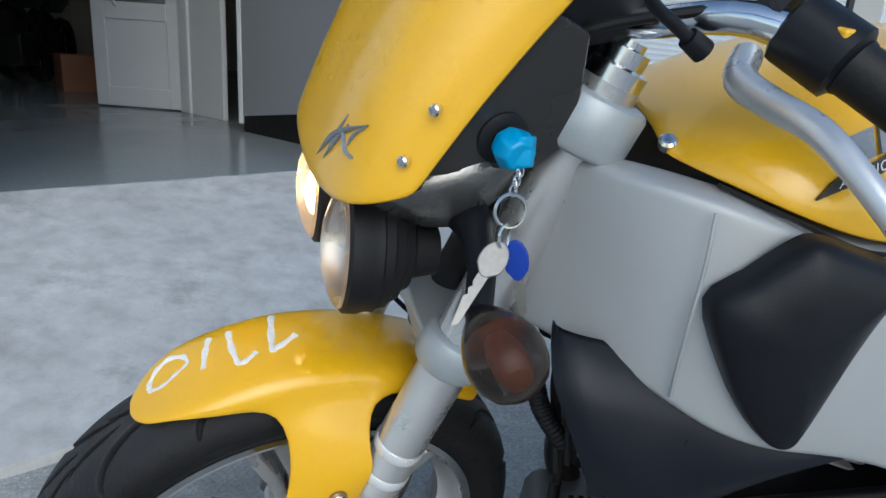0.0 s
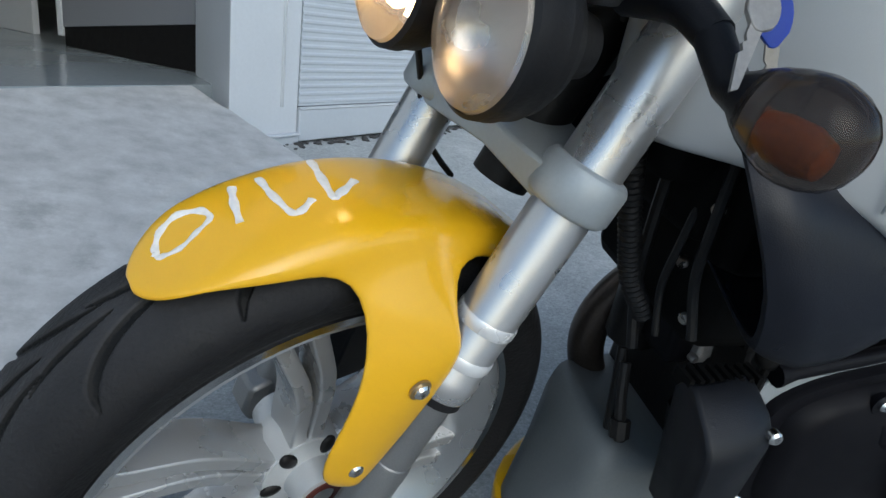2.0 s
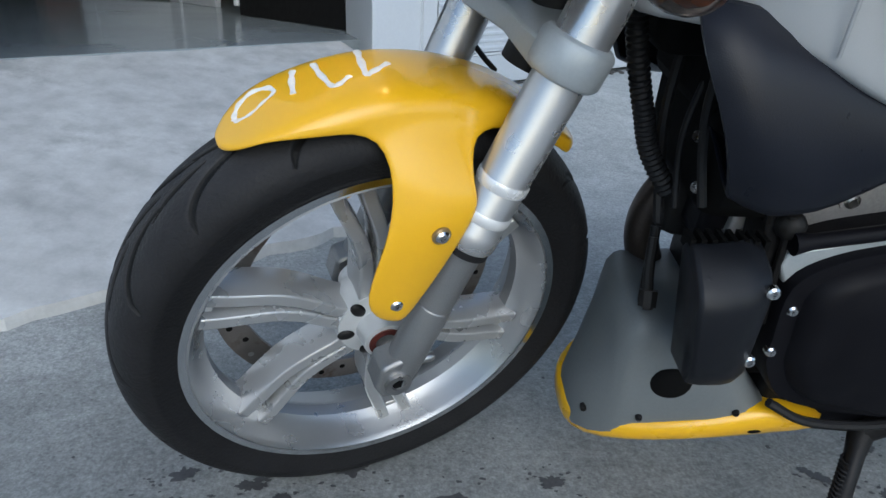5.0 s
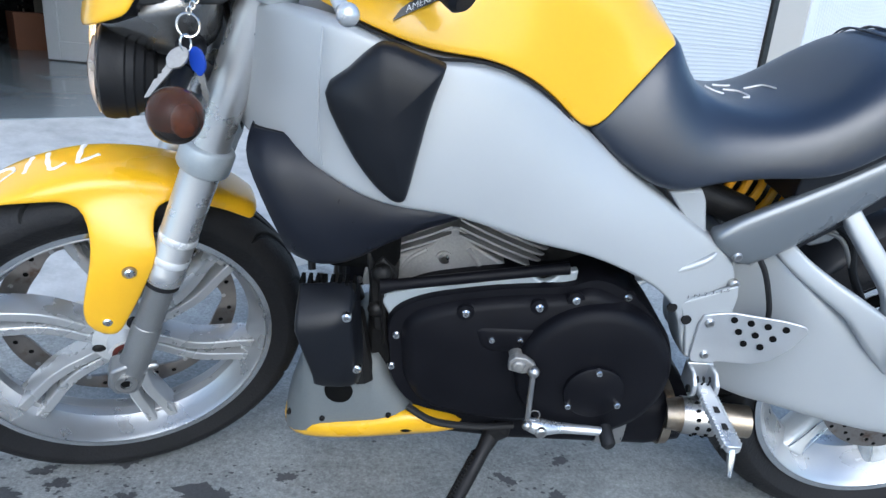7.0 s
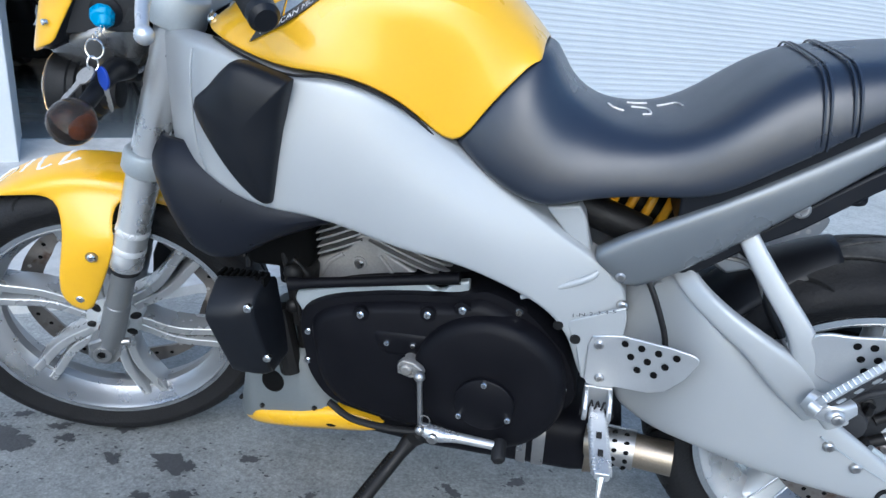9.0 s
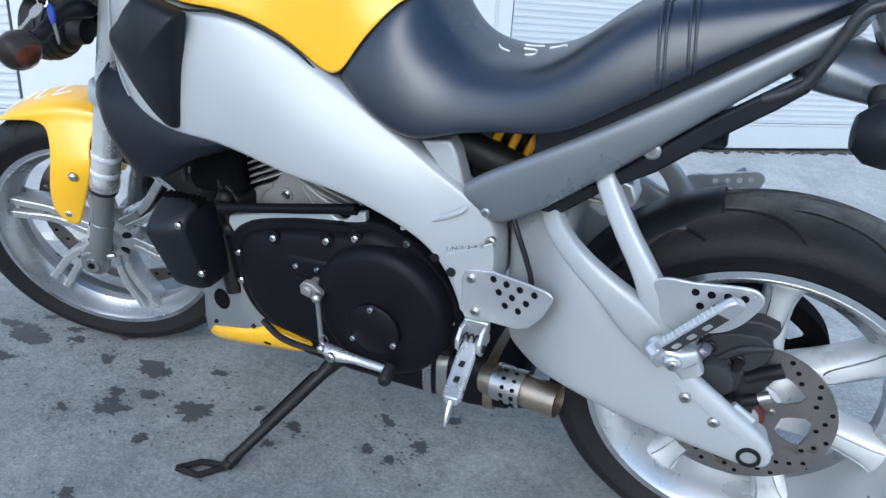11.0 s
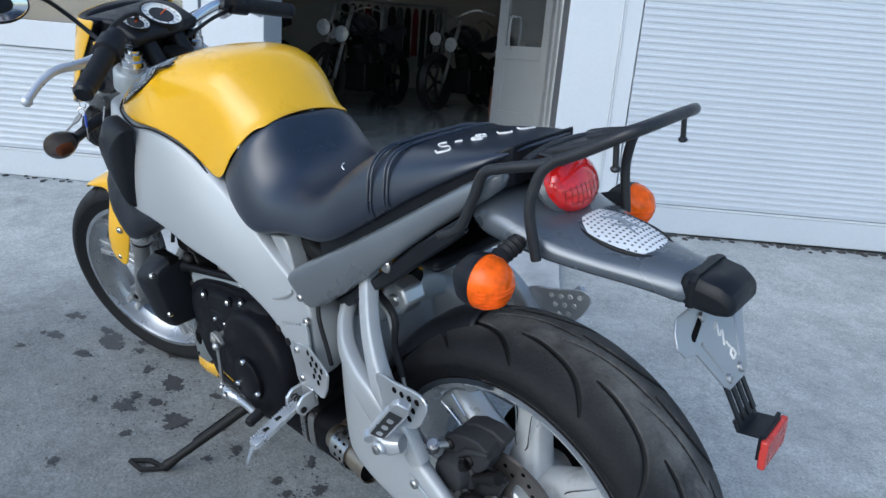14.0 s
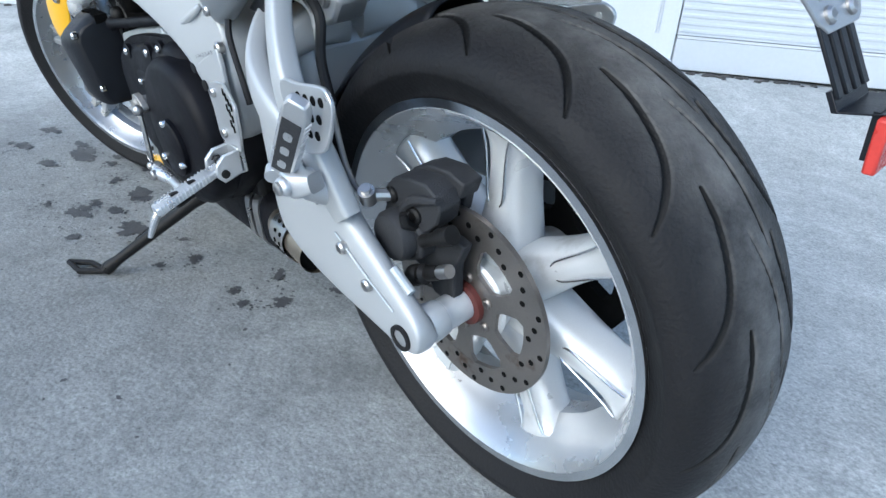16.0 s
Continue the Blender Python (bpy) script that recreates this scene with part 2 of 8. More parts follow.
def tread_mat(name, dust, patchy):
    """Rubber whose tread wears grey; grooves are mixed to near black. Reads the mesh's own tread and groove values."""
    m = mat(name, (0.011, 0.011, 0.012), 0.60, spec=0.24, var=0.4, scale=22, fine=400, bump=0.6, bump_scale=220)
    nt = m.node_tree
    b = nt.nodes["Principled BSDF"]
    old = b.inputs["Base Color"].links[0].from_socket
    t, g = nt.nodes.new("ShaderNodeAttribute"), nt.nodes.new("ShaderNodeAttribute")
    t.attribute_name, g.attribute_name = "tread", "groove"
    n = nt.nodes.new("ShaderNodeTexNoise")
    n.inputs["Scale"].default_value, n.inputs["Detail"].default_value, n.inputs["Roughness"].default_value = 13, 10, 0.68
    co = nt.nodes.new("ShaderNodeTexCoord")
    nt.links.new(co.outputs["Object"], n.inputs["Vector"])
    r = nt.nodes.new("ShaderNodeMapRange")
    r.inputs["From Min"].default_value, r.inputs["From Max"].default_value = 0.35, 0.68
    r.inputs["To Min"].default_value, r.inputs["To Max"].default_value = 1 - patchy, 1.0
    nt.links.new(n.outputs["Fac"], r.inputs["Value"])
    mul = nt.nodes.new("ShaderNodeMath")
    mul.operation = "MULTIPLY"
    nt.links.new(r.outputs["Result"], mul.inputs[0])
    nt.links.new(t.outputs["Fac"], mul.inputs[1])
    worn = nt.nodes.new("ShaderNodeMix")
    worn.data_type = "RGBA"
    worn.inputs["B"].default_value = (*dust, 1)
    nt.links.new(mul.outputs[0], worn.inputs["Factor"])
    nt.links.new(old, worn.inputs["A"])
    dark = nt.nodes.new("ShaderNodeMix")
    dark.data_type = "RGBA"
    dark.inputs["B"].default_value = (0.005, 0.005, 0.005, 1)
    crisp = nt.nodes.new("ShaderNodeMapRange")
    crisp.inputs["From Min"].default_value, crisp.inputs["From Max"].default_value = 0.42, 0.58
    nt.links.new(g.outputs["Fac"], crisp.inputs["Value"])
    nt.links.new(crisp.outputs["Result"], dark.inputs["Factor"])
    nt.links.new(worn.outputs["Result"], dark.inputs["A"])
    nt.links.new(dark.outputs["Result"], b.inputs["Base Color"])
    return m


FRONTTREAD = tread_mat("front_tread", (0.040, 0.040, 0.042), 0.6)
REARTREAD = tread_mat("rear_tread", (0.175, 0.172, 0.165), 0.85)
CALIPER = mat("dull_black_casting", (0.030, 0.031, 0.034), 0.6, spec=0.35, var=0.3, scale=40, fine=500, bump=0.4)
LENSDOT = mat("lens_dimple", (0.10, 0.11, 0.12), 0.3)
# near-black for dark parts and for shade painted inside holes and hollows
DEEPBLACK = mat("deep_black", (0.005, 0.005, 0.005), 0.9, spec=0.1, var=0.2)
SEATVINYL = mat("seat_vinyl", (0.012, 0.017, 0.030), 0.32, spec=1.0, var=0.2, scale=9, fine=1500, bump=0.12, rough_var=0.06, drops=True)
KEYSTEEL = mat("worn_key_steel", (0.30, 0.29, 0.275), 0.5, metal=0.6, var=0.2, scale=60, bump=0.1)
TITAN = mat("titanium_bowl", (0.25, 0.245, 0.24), 0.27, metal=0.85, var=0.12, scale=14, drops=True)
STEEL = mat("bare_steel", (0.46, 0.45, 0.44), 0.34, metal=0.95, var=0.1, scale=40, bump=0.08)
DISCSTEEL = mat("brake_disc_steel", (0.24, 0.22, 0.205), 0.42, metal=0.85, var=0.14, scale=40, fine=500, bump=0.06, dirt=(0.13, 0.09, 0.07), dirt_at=0.6, dirt_scale=20)
BROWNSTEEL = mat("heat_tinted_steel", (0.34, 0.29, 0.23), 0.35, metal=0.9, var=0.15, scale=18, dirt=(0.16, 0.1, 0.06), dirt_at=0.58)
LEVERALU = mat("satin_lever_metal", (0.66, 0.67, 0.68), 0.34, metal=0.7, var=0.06, scale=40, fine=600, bump=0.06)
COCKPIT = mat("dark_satin_cowl", (0.045, 0.044, 0.044), 0.32, metal=0.35, var=0.12, scale=10, fine=900, bump=0.06)
BANDALU = mat("bare_band_metal", (0.80, 0.81, 0.82), 0.30, metal=0.4, var=0.04, bump=0.03)
CASTGREY = mat("grey_casting", (0.24, 0.245, 0.25), 0.38, metal=0.6, var=0.1, scale=30, fine=500, bump=0.2)
CHROME = mat("bright_screw", (0.75, 0.75, 0.74), 0.15, metal=1.0, var=0.05, bump=0.02)
DARKMETAL = mat("dark_metal", (0.012, 0.0115, 0.0115), 0.5, metal=0.25, spec=0.35, var=0.25, scale=30, bump=0.2)
SPRING = mat("yellow_spring", (0.75, 0.36, 0.01), 0.4, var=0.1)
CHALK = mat("white_marker", (0.75, 0.74, 0.72), 0.7, var=0.15, scale=160, bump=0.15)
BLUEKEY = mat("blue_key_plastic", (0.01, 0.30, 0.58), 0.35, var=0.08)
DARKBLUE = mat("dark_blue_plastic", (0.01, 0.045, 0.34), 0.35, var=0.08)
ORANGE = mat("orange_lens", (0.86, 0.115, 0.001), 0.12, spec=0.3, var=0.55, scale=28, fine=90, bump=0.2, bump_scale=70, coat=0.12)
SMOKED = mat("smoked_lens", (0.105, 0.088, 0.08), 0.08, spec=0.7, var=0.1, scale=25, bump=0.08, bump_scale=60, trans=0.80, ior=1.2, drops=True)
AMBER = mat("amber_core", (0.85, 0.20, 0.015), 0.35, var=0.35, scale=18, bump=0.3, bump_scale=60)
RACKTUBE = mat("worn_black_tube", (0.030, 0.031, 0.034), 0.38, metal=0.3, spec=0.5, var=0.3, scale=30, bump=0.2)
REDRIB = mat("red_lens_line", (0.20, 0.004, 0.004), 0.3, var=0.2, bump=0)
BRUSHED = mat("brushed_steel", (0.42, 0.43, 0.44), 0.42, metal=0.7, var=0.08, scale=30, fine=500, bump=0.08)
RED = mat("red_lens", (0.70, 0.012, 0.012), 0.10, spec=0.6, var=0.35, scale=50, bump=0.25, bump_scale=60, coat=0.7)
REDREFLECT = mat("red_reflector", (0.50, 0.045, 0.035), 0.3, var=0.1, scale=70, bump=0.2)
CLEAR = mat("clear_lens", (0.74, 0.76, 0.78), 0.12, var=0.1, scale=90, bump=0.3, bump_scale=120, coat=0.6)
GLASS = mat("headlamp_glass", (0.95, 0.96, 0.97), 0.04, trans=0.95, var=0.02, bump=0.05, bump_scale=40)
REFLECTOR = mat("lamp_reflector", (0.46, 0.43, 0.39), 0.30, metal=0.8, var=0.08, bump=0.35, bump_scale=60)
BULB = mat("lit_bulb", (1, 0.85, 0.6), 0.3, emit=(1.0, 0.62, 0.28), emit_strength=18.0, bump=0)
DIAL = mat("dial_white", (0.75, 0.75, 0.72), 0.35, var=0.05)
DECALGREY = mat("grey_decal", (0.20, 0.23, 0.27), 0.35, var=0.3, scale=60, bump=0.03)
DECALBLACK = mat("black_decal", (0.02, 0.02, 0.022), 0.3, var=0.1, bump=0.02)
ASPHALT = mat("worn_concrete_yard", (0.302, 0.312, 0.304), 0.72, var=0.40, scale=5.5, fine=230, bump=1.0, bump_scale=150, dirt=(0.235, 0.243, 0.238), dirt_at=0.60, dirt_scale=3.6, rough_var=0.12, speck=0.30)
SLAB = mat("pale_concrete_ramp", (0.47, 0.475, 0.47), 0.8, var=0.34, scale=3.4, fine=14, bump=0.22, bump_scale=60, dirt=(0.36, 0.365, 0.36), dirt_at=0.60, dirt_scale=3.4, speck=0.055)
STAIN = mat("oil_stain", (0.066, 0.067, 0.070), 0.55, var=0.35, scale=25, fine=200, bump=0.4, bump_scale=140)
CLADDING = mat("pale_blue_cladding", (0.52, 0.552, 0.585), 0.42, metal=0.1, var=0.05, scale=1.5, fine=60, bump=0.03, rough_var=0.06)
WHITEPVC = mat("white_pvc", (0.58, 0.605, 0.63), 0.38, var=0.05, scale=3, fine=80, bump=0.03)
BEIGEPANEL = mat("beige_grey_panel", (0.42, 0.40, 0.37), 0.5, var=0.08, scale=2, bump=0.05)
GREYPANEL = mat("grey_panel", (0.20, 0.21, 0.235), 0.5, var=0.08, scale=2, bump=0.05)
INFLOOR = mat("polished_hall_floor", (0.26, 0.295, 0.31), 0.16, var=0.15, scale=1.2, fine=50, bump=0.03, rough_var=0.06)
INWALL = mat("dim_hall_wall", (0.66, 0.62, 0.56), 0.8, var=0.15, scale=1.5, bump=0.1)
SOIL = mat("dirt_strip", (0.06, 0.058, 0.055), 0.95, var=0.5, scale=40, fine=200, bump=0.9, bump_scale=60)
WINDOWGLASS = mat("window_glass", (0.75, 0.8, 0.82), 0.03, trans=0.9, var=0.02, bump=0)
HALLLENS = mat("chrome_lamp_glass", (0.78, 0.79, 0.80), 0.35, metal=0.5, var=0.2, scale=60, bump=0.2, bump_scale=90)
CARDBOARD = mat("brown_cardboard", (0.27, 0.12, 0.07), 0.8, var=0.15, scale=8)
DARKPAINT = mat("dark_bike_paint", (0.03, 0.03, 0.035), 0.25, coat=0.6, var=0.1)


def painted_shade(m, centre, inner, outer, dark, light):
    """Paints uneven brightness into the concrete: soft shade round centre, lighter further out."""
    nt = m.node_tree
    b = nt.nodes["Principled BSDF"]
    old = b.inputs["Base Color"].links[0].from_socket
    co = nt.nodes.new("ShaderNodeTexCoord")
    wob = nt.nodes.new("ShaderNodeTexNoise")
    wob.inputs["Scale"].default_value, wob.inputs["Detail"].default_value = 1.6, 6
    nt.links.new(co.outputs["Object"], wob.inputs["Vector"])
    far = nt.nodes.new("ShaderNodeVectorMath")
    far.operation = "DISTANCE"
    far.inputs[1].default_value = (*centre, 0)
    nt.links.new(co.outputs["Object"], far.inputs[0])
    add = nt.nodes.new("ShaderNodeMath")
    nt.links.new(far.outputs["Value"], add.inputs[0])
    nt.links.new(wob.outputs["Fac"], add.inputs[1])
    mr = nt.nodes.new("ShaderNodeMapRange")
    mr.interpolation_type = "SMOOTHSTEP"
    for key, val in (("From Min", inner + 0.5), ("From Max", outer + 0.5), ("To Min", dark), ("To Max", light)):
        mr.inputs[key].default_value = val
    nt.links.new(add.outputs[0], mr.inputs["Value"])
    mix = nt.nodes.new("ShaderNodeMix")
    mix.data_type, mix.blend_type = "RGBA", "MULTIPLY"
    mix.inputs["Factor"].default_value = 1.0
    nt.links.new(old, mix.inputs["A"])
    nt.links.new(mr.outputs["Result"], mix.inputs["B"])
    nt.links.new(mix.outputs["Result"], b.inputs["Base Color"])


# shade painted round the motorcycle's place, the yard brightened away from it
painted_shade(ASPHALT, (-0.35, -0.25), 0.6, 1.7, 0.76, 1.30)

# ---- the yard and the workshop front ----
# The front's own axes: x along the wall, y into the building, z up.
FRONT = Matrix.Translation((-0.143, 2.662, 0)) @ Matrix.Rotation(radians(40.5), 4, "Z")
BACK = FRONT.inverted()
FLOOR_Z, BASE_Z = 0.36, 0.13


def ground_z(x, y):
    d = (BACK @ Vector((x, y, 0))).y
    t = min(1, max(0, (d + 1.2) / 1.1))
    return -0.0109 * min(1.2, max(-1.2, x)) + BASE_Z * t * t * (3 - 2 * t)


def spread(a, b, step, far):
    """Coordinates close together between a and b and ever wider out to far."""
    mid = list(np.arange(a, b + 1e-6, step))
    out, w = [], step
    while (out[-1] if out else b) < far:
        w *= 1.5
        out.append((out[-1] if out else b) + w)
    lo, w = [], step
    while (lo[-1] if lo else a) > -far:
        w *= 1.5
        lo.append((lo[-1] if lo else a) - w)
    return lo[::-1] + mid + out


def build_ground():
    xs, ys = spread(-4.5, 3.0, 0.125, 900), spread(-4.0, 0.5, 0.125, 900)
    bm = bmesh.new()
    rows = []
    for d in ys:
        row = []
        for s in xs:
            p = FRONT @ Vector((s, d, 0))
            row.append(bm.verts.new((p.x, p.y, ground_z(p.x, p.y))))
        rows.append(row)
    for a, b in zip(rows, rows[1:]):
        for i in range(len(xs) - 1):
            bm.faces.new((a[i], a[i + 1], b[i + 1], b[i]))
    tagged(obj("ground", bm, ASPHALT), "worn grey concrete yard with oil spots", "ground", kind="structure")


def build_stains():
    """Thin dark oil spots, lying on the yard."""
    rnd = random.Random(4)
    bm = bmesh.new()
    spots = [(-0.89, -0.14, 0.062), (-0.53, -0.11, 0.050), (-0.33, -0.19, 0.044), (-0.49, -0.27, 0.036), (-0.65, -0.13, 0.020), (-0.69, -0.03, 0.028), (-0.83, -0.07, 0.020), (-0.46, -0.19, 0.026), (-0.52, -0.22, 0.020),
             (-0.13, -0.14, 0.020), (0.03, -0.03, 0.020), (0.12, -0.07, 0.022), (0.09, -0.14, 0.016), (0.04, -0.13, 0.014), (0.15, 0.04, 0.020), (-0.36, -0.31, 0.018), (-0.98, -0.12, 0.030), (-0.86, -0.24, 0.030), (-0.93, -0.05, 0.022),
             (-0.35, -0.48, 0.016), (-0.60, 0.13, 0.016), (-0.39, -0.05, 0.020), (-0.57, -0.31, 0.014), (-1.05, -0.26, 0.034), (-1.16, -0.16, 0.030), (-1.02, -0.36, 0.018), (-0.14, -0.21, 0.012), (-0.23, -0.12, 0.012), (0.62, -0.42, 0.014), (-0.78, -0.10, 0.018)]
    specks = []
    for cx, cy, r in spots:
        for k in range(int(6 + 260 * r)):
            a, q = rnd.uniform(0, 6.3), r * (0.9 + abs(rnd.gauss(0, 0.9)))
            specks.append((cx + q * math.cos(a) * 1.2, cy + q * math.sin(a), rnd.uniform(0.0018, 0.0055)))
    for k in range(60):
        specks.append((rnd.uniform(-1.4, 0.35), rnd.uniform(-0.6, 0.25), rnd.uniform(0.002, 0.007)))
    for n, (cx, cy, r) in enumerate(spots + specks):
        big = n < len(spots)
        ph = [rnd.uniform(0, 6.3) for _ in range(4)]
        for lobe in range(4 if big else 1):
            ox, oy = (0, 0) if not lobe else (rnd.uniform(-r, r) * 0.9, rnd.uniform(-r, r) * 0.7)
            rr = r * (0.8 if not lobe else rnd.uniform(0.35, 0.6))
            ring = []
            count = 40 if big else 9
            for k in range(count):
                a = 2 * math.pi * k / count
                q = rr * (0.85 + 0.16 * math.sin(2 * a + ph[0]) + 0.12 * math.sin(5 * a + ph[1]) + 0.10 * math.sin(11 * a + ph[2]) + rnd.uniform(-0.20, 0.20))
                x, y = cx + ox + q * math.cos(a) * 1.15, cy + oy + q * math.sin(a) * 0.85
                ring.append(bm.verts.new((x, y, ground_z(x, y) + 0.0012 + 0.0004 * lobe)))
            bm.faces.new(ring)
    tagged(obj("oil_stains", bm, STAIN, smooth=0), "dark wet oil spots on the grey yard", "oil stain", kind="stuff")


def build_ramp():
    """Sloped concrete slab before the open doorway."""
    s0, s1, d0, d1 = -2.75, -0.87, -0.98, 0.24
    zs = lambda d: 0.055 + (FLOOR_Z - 0.057) * (d - d0) / (d1 - d0)
    bm = bmesh.new()
    n = 24
    top = []
    rnd = random.Random(8)
    for i in range(n + 1):
        d = d0 + (d1 - d0) * i / n
        row = [FRONT @ Vector((s0 + (s1 - s0) * k / 40 + (rnd.uniform(-0.006, 0.006) if k in (0, 40) else 0), d + (rnd.uniform(-0.012, 0.012) if i == 0 else 0), zs(d) + 0.004 * noise.noise((k * 0.3, i * 0.3, 0)))) for k in range(41)]
        top.append([bm.verts.new(p) for p in row])
    for a, b in zip(top, top[1:]):
        for k in range(40):
            bm.faces.new((a[k], a[k + 1], b[k + 1], b[k]))
    edge = top[0] + [r[-1] for r in top[1:]] + top[-1][-2::-1] + [r[0] for r in top[-2:0:-1]]
    low = [bm.verts.new((v.co.x, v.co.y, -0.05)) for v in edge]
    for i in range(len(edge)):
        j = (i + 1) % len(edge)
        bm.faces.new((edge[i], edge[j], low[j], low[i]))
    tagged(obj("ramp", bm, SLAB, smooth=30), "pale sloped concrete slab before the doorway", "ramp", kind="structure")


def in_front(bm):
    return moved(bm, FRONT)


def ribbed(s0, s1, z0, z1, d, pitch=0.036, depth=0.003):
    """A panel of cladding with level ribs."""
    prof = [(d, z0)]
    k = max(1, round((z1 - z0) / pitch))
    p = (z1 - z0) / k
    for i in range(k):
        z = z0 + i * p
        prof += [(d, z + 0.25 * p), (d - depth, z + 0.42 * p), (d - depth, z + 0.68 * p), (d, z + 0.85 * p)]
    prof += [(d, z1), (d + 0.04, z1), (d + 0.04, z0)]
    return in_front(skin([[(s, y, z) for y, z in prof] for s in (s0, s1)]))


def build_shutter(name, s0, s1, label, glazed=False):
    door = empty(name, Matrix.Identity(4), label, "garage door", kind="structure")
    part("bottom_rail", in_front(box(s0, s1, -0.012, 0.05, BASE_Z + 0.015, 0.285)), CLADDING, door, "plain pale-blue bottom rail", bevel=0.004)
    part("edge_strip", in_front(box(s0, s1, -0.016, 0.0, 0.287, 0.297)), WHITEPVC, door, "white edge strip")
    z = 0.30
    tops = [0.84, 1.40, 1.96, 2.52, 3.10, 3.35]
    for i, t in enumerate(tops):
        if glazed and i == 1:
            part("window_rail", in_front(box(s0, s1, -0.014, 0.04, z + 0.003, z + 0.14)), WHITEPVC, door, "white rail under the window", bevel=0.004)
            w = (s1 - s0 - 0.24) / 2
            for k in range(2):
                a = s0 + 0.08 + k * (w + 0.08)
                part("pane", in_front(box(a, a + w, 0.012, 0.018, z + 0.14, t - 0.10)), WINDOWGLASS, door, "clear window pane").visible_shadow = False
            for a, b in ((s0, s0 + 0.08), (s0 + 0.08 + w, s0 + 0.16 + w), (s1 - 0.08, s1)):
                part("window_frame", in_front(box(a, b, -0.012, 0.04, z + 0.14, t - 0.10)), WHITEPVC, door, bevel=0.003)
            part("window_rail", in_front(box(s0, s1, -0.014, 0.04, t - 0.10, t - 0.003)), WHITEPVC, door, bevel=0.004)
        else:
            part("panel", ribbed(s0, s1, z + 0.0006, t - 0.0006, 0.0, 0.033, 0.0036), CLADDING, door, "pale-blue ribbed metal panel", smooth=30)
        z = t
    return door


def build_front():
    wall = lambda name, bm, m=CLADDING, label="pale-blue clad wall": tagged(obj(name, bm, m, smooth=30, bevel=0.004), label, "wall", kind="structure")
    # pillar beside the doorway, with its reveal
    wall("wall_pillar", in_front(skin([[(x, y, z) for x, y in ((-0.87, 0.0), (-0.505, 0.0), (-0.505, 0.3), (-0.62, 0.50), (-0.66, 0.50))] for z in (-0.02, 3.35)])), WHITEPVC, "smooth pale door pillar")
    for s in (-0.602, -0.590):
        wall("trim_pillar", in_front(box(s - 0.004, s + 0.004, -0.006, 0.0, 0.30, 3.3)), WHITEPVC, "narrow cladding joint strip")
    wall("trim_plinth", in_front(box(-0.872, -0.505, -0.016, -0.002, 0.0, 0.175)), CLADDING, "pale plinth flashing")
    wall("trim_flashing", in_front(box(-0.874, -0.505, -0.030, -0.002, 0.175, 0.187)), WHITEPVC, "white flashing strip over the plinth")
    build_shutter("door_right", -0.50, 4.30, "closed pale-blue ribbed garage door")
    wall("trim_post", in_front(box(4.30, 4.43, -0.03, 0.3, 0.0, 3.35)), DARKMETAL, "dark steel door post")
    wall("wall_pillar_far", in_front(box(4.43, 5.22, -0.02, 0.3, 0.0, 3.35)), BEIGEPANEL, "beige-grey door pillar")
    wall("baseboard", in_front(box(4.43, 5.22, -0.05, -0.02, 0.0, 0.42)), DARKMETAL, "dark kick board at the pillar's foot")
    wall("trim_far", in_front(box(5.22, 5.42, -0.035, 0.3, 0.0, 3.35)), WHITEPVC, "white frame beside the far door")
    far = empty("door_far", Matrix.Identity(4), "closed pale door with upright ribs", "garage door", kind="structure")
    prof, k = [], 0
    while 5.42 + 0.075 * k < 9.5:
        c = 5.42 + 0.075 * k
        prof += [(c, 0.0), (c + 0.018, 0.0), (c + 0.028, -0.010), (c + 0.052, -0.010), (c + 0.062, 0.0)]
        k += 1
    prof += [(9.5, 0.0), (9.5, 0.04), (5.42, 0.04)]
    part("panel", in_front(skin([[(x, y, z) for x, y in prof] for z in (0.06, 3.35)])), CLADDING, far, "pale upright-ribbed sheet", smooth=30)
    wall("wall_jamb", in_front(box(-2.75, -2.42, 0.0, 0.32, -0.02, 3.35)), WHITEPVC, "smooth pale door jamb")
    build_shutter("door_left", -6.4, -2.76, "closed pale-blue ribbed garage door with a window", glazed=True)
    wall("wall_lintel", in_front(box(-2.75, -0.505, 0.0, 0.3, 3.2, 3.35)), WHITEPVC, "pale lintel over the doorway")
    wall("wall_top", in_front(box(-9, 14, 0.0, 0.3, 3.35, 4.4)), CLADDING, "pale-blue clad upper wall")
    wall("wall_end", in_front(box(9.5, 14, 0.0, 0.3, -0.02, 3.35)), CLADDING)
    wall("wall_start", in_front(box(-9, -6.4, 0.0, 0.3, -0.02, 3.35)), CLADDING)
    # dirt gathered along the foot of the wall
    rnd = random.Random(3)
    bm = bmesh.new()
    for i in range(420):
        s = rnd.uniform(-0.85, 6) if i % 4 else rnd.uniform(-6.3, -2.8)
        y = -abs(rnd.gauss(0, 0.035)) - 0.01
        r = rnd.uniform(0.006, 0.017)
        p = FRONT @ Vector((s, y, 0))
        m = Matrix.Translation((p.x, p.y, ground_z(p.x, p.y) + r * 0.2)) @ Matrix.Rotation(rnd.uniform(0, 6), 4, "Z") @ Matrix.Diagonal((r * 1.6, r, r * 0.6, 1))
        bmesh.ops.create_icosphere(bm, subdivisions=1, radius=1, matrix=m)
    tagged(obj("dirt", bm, SOIL, smooth=0), "dirt and grit along the wall foot", "dirt", kind="stuff")


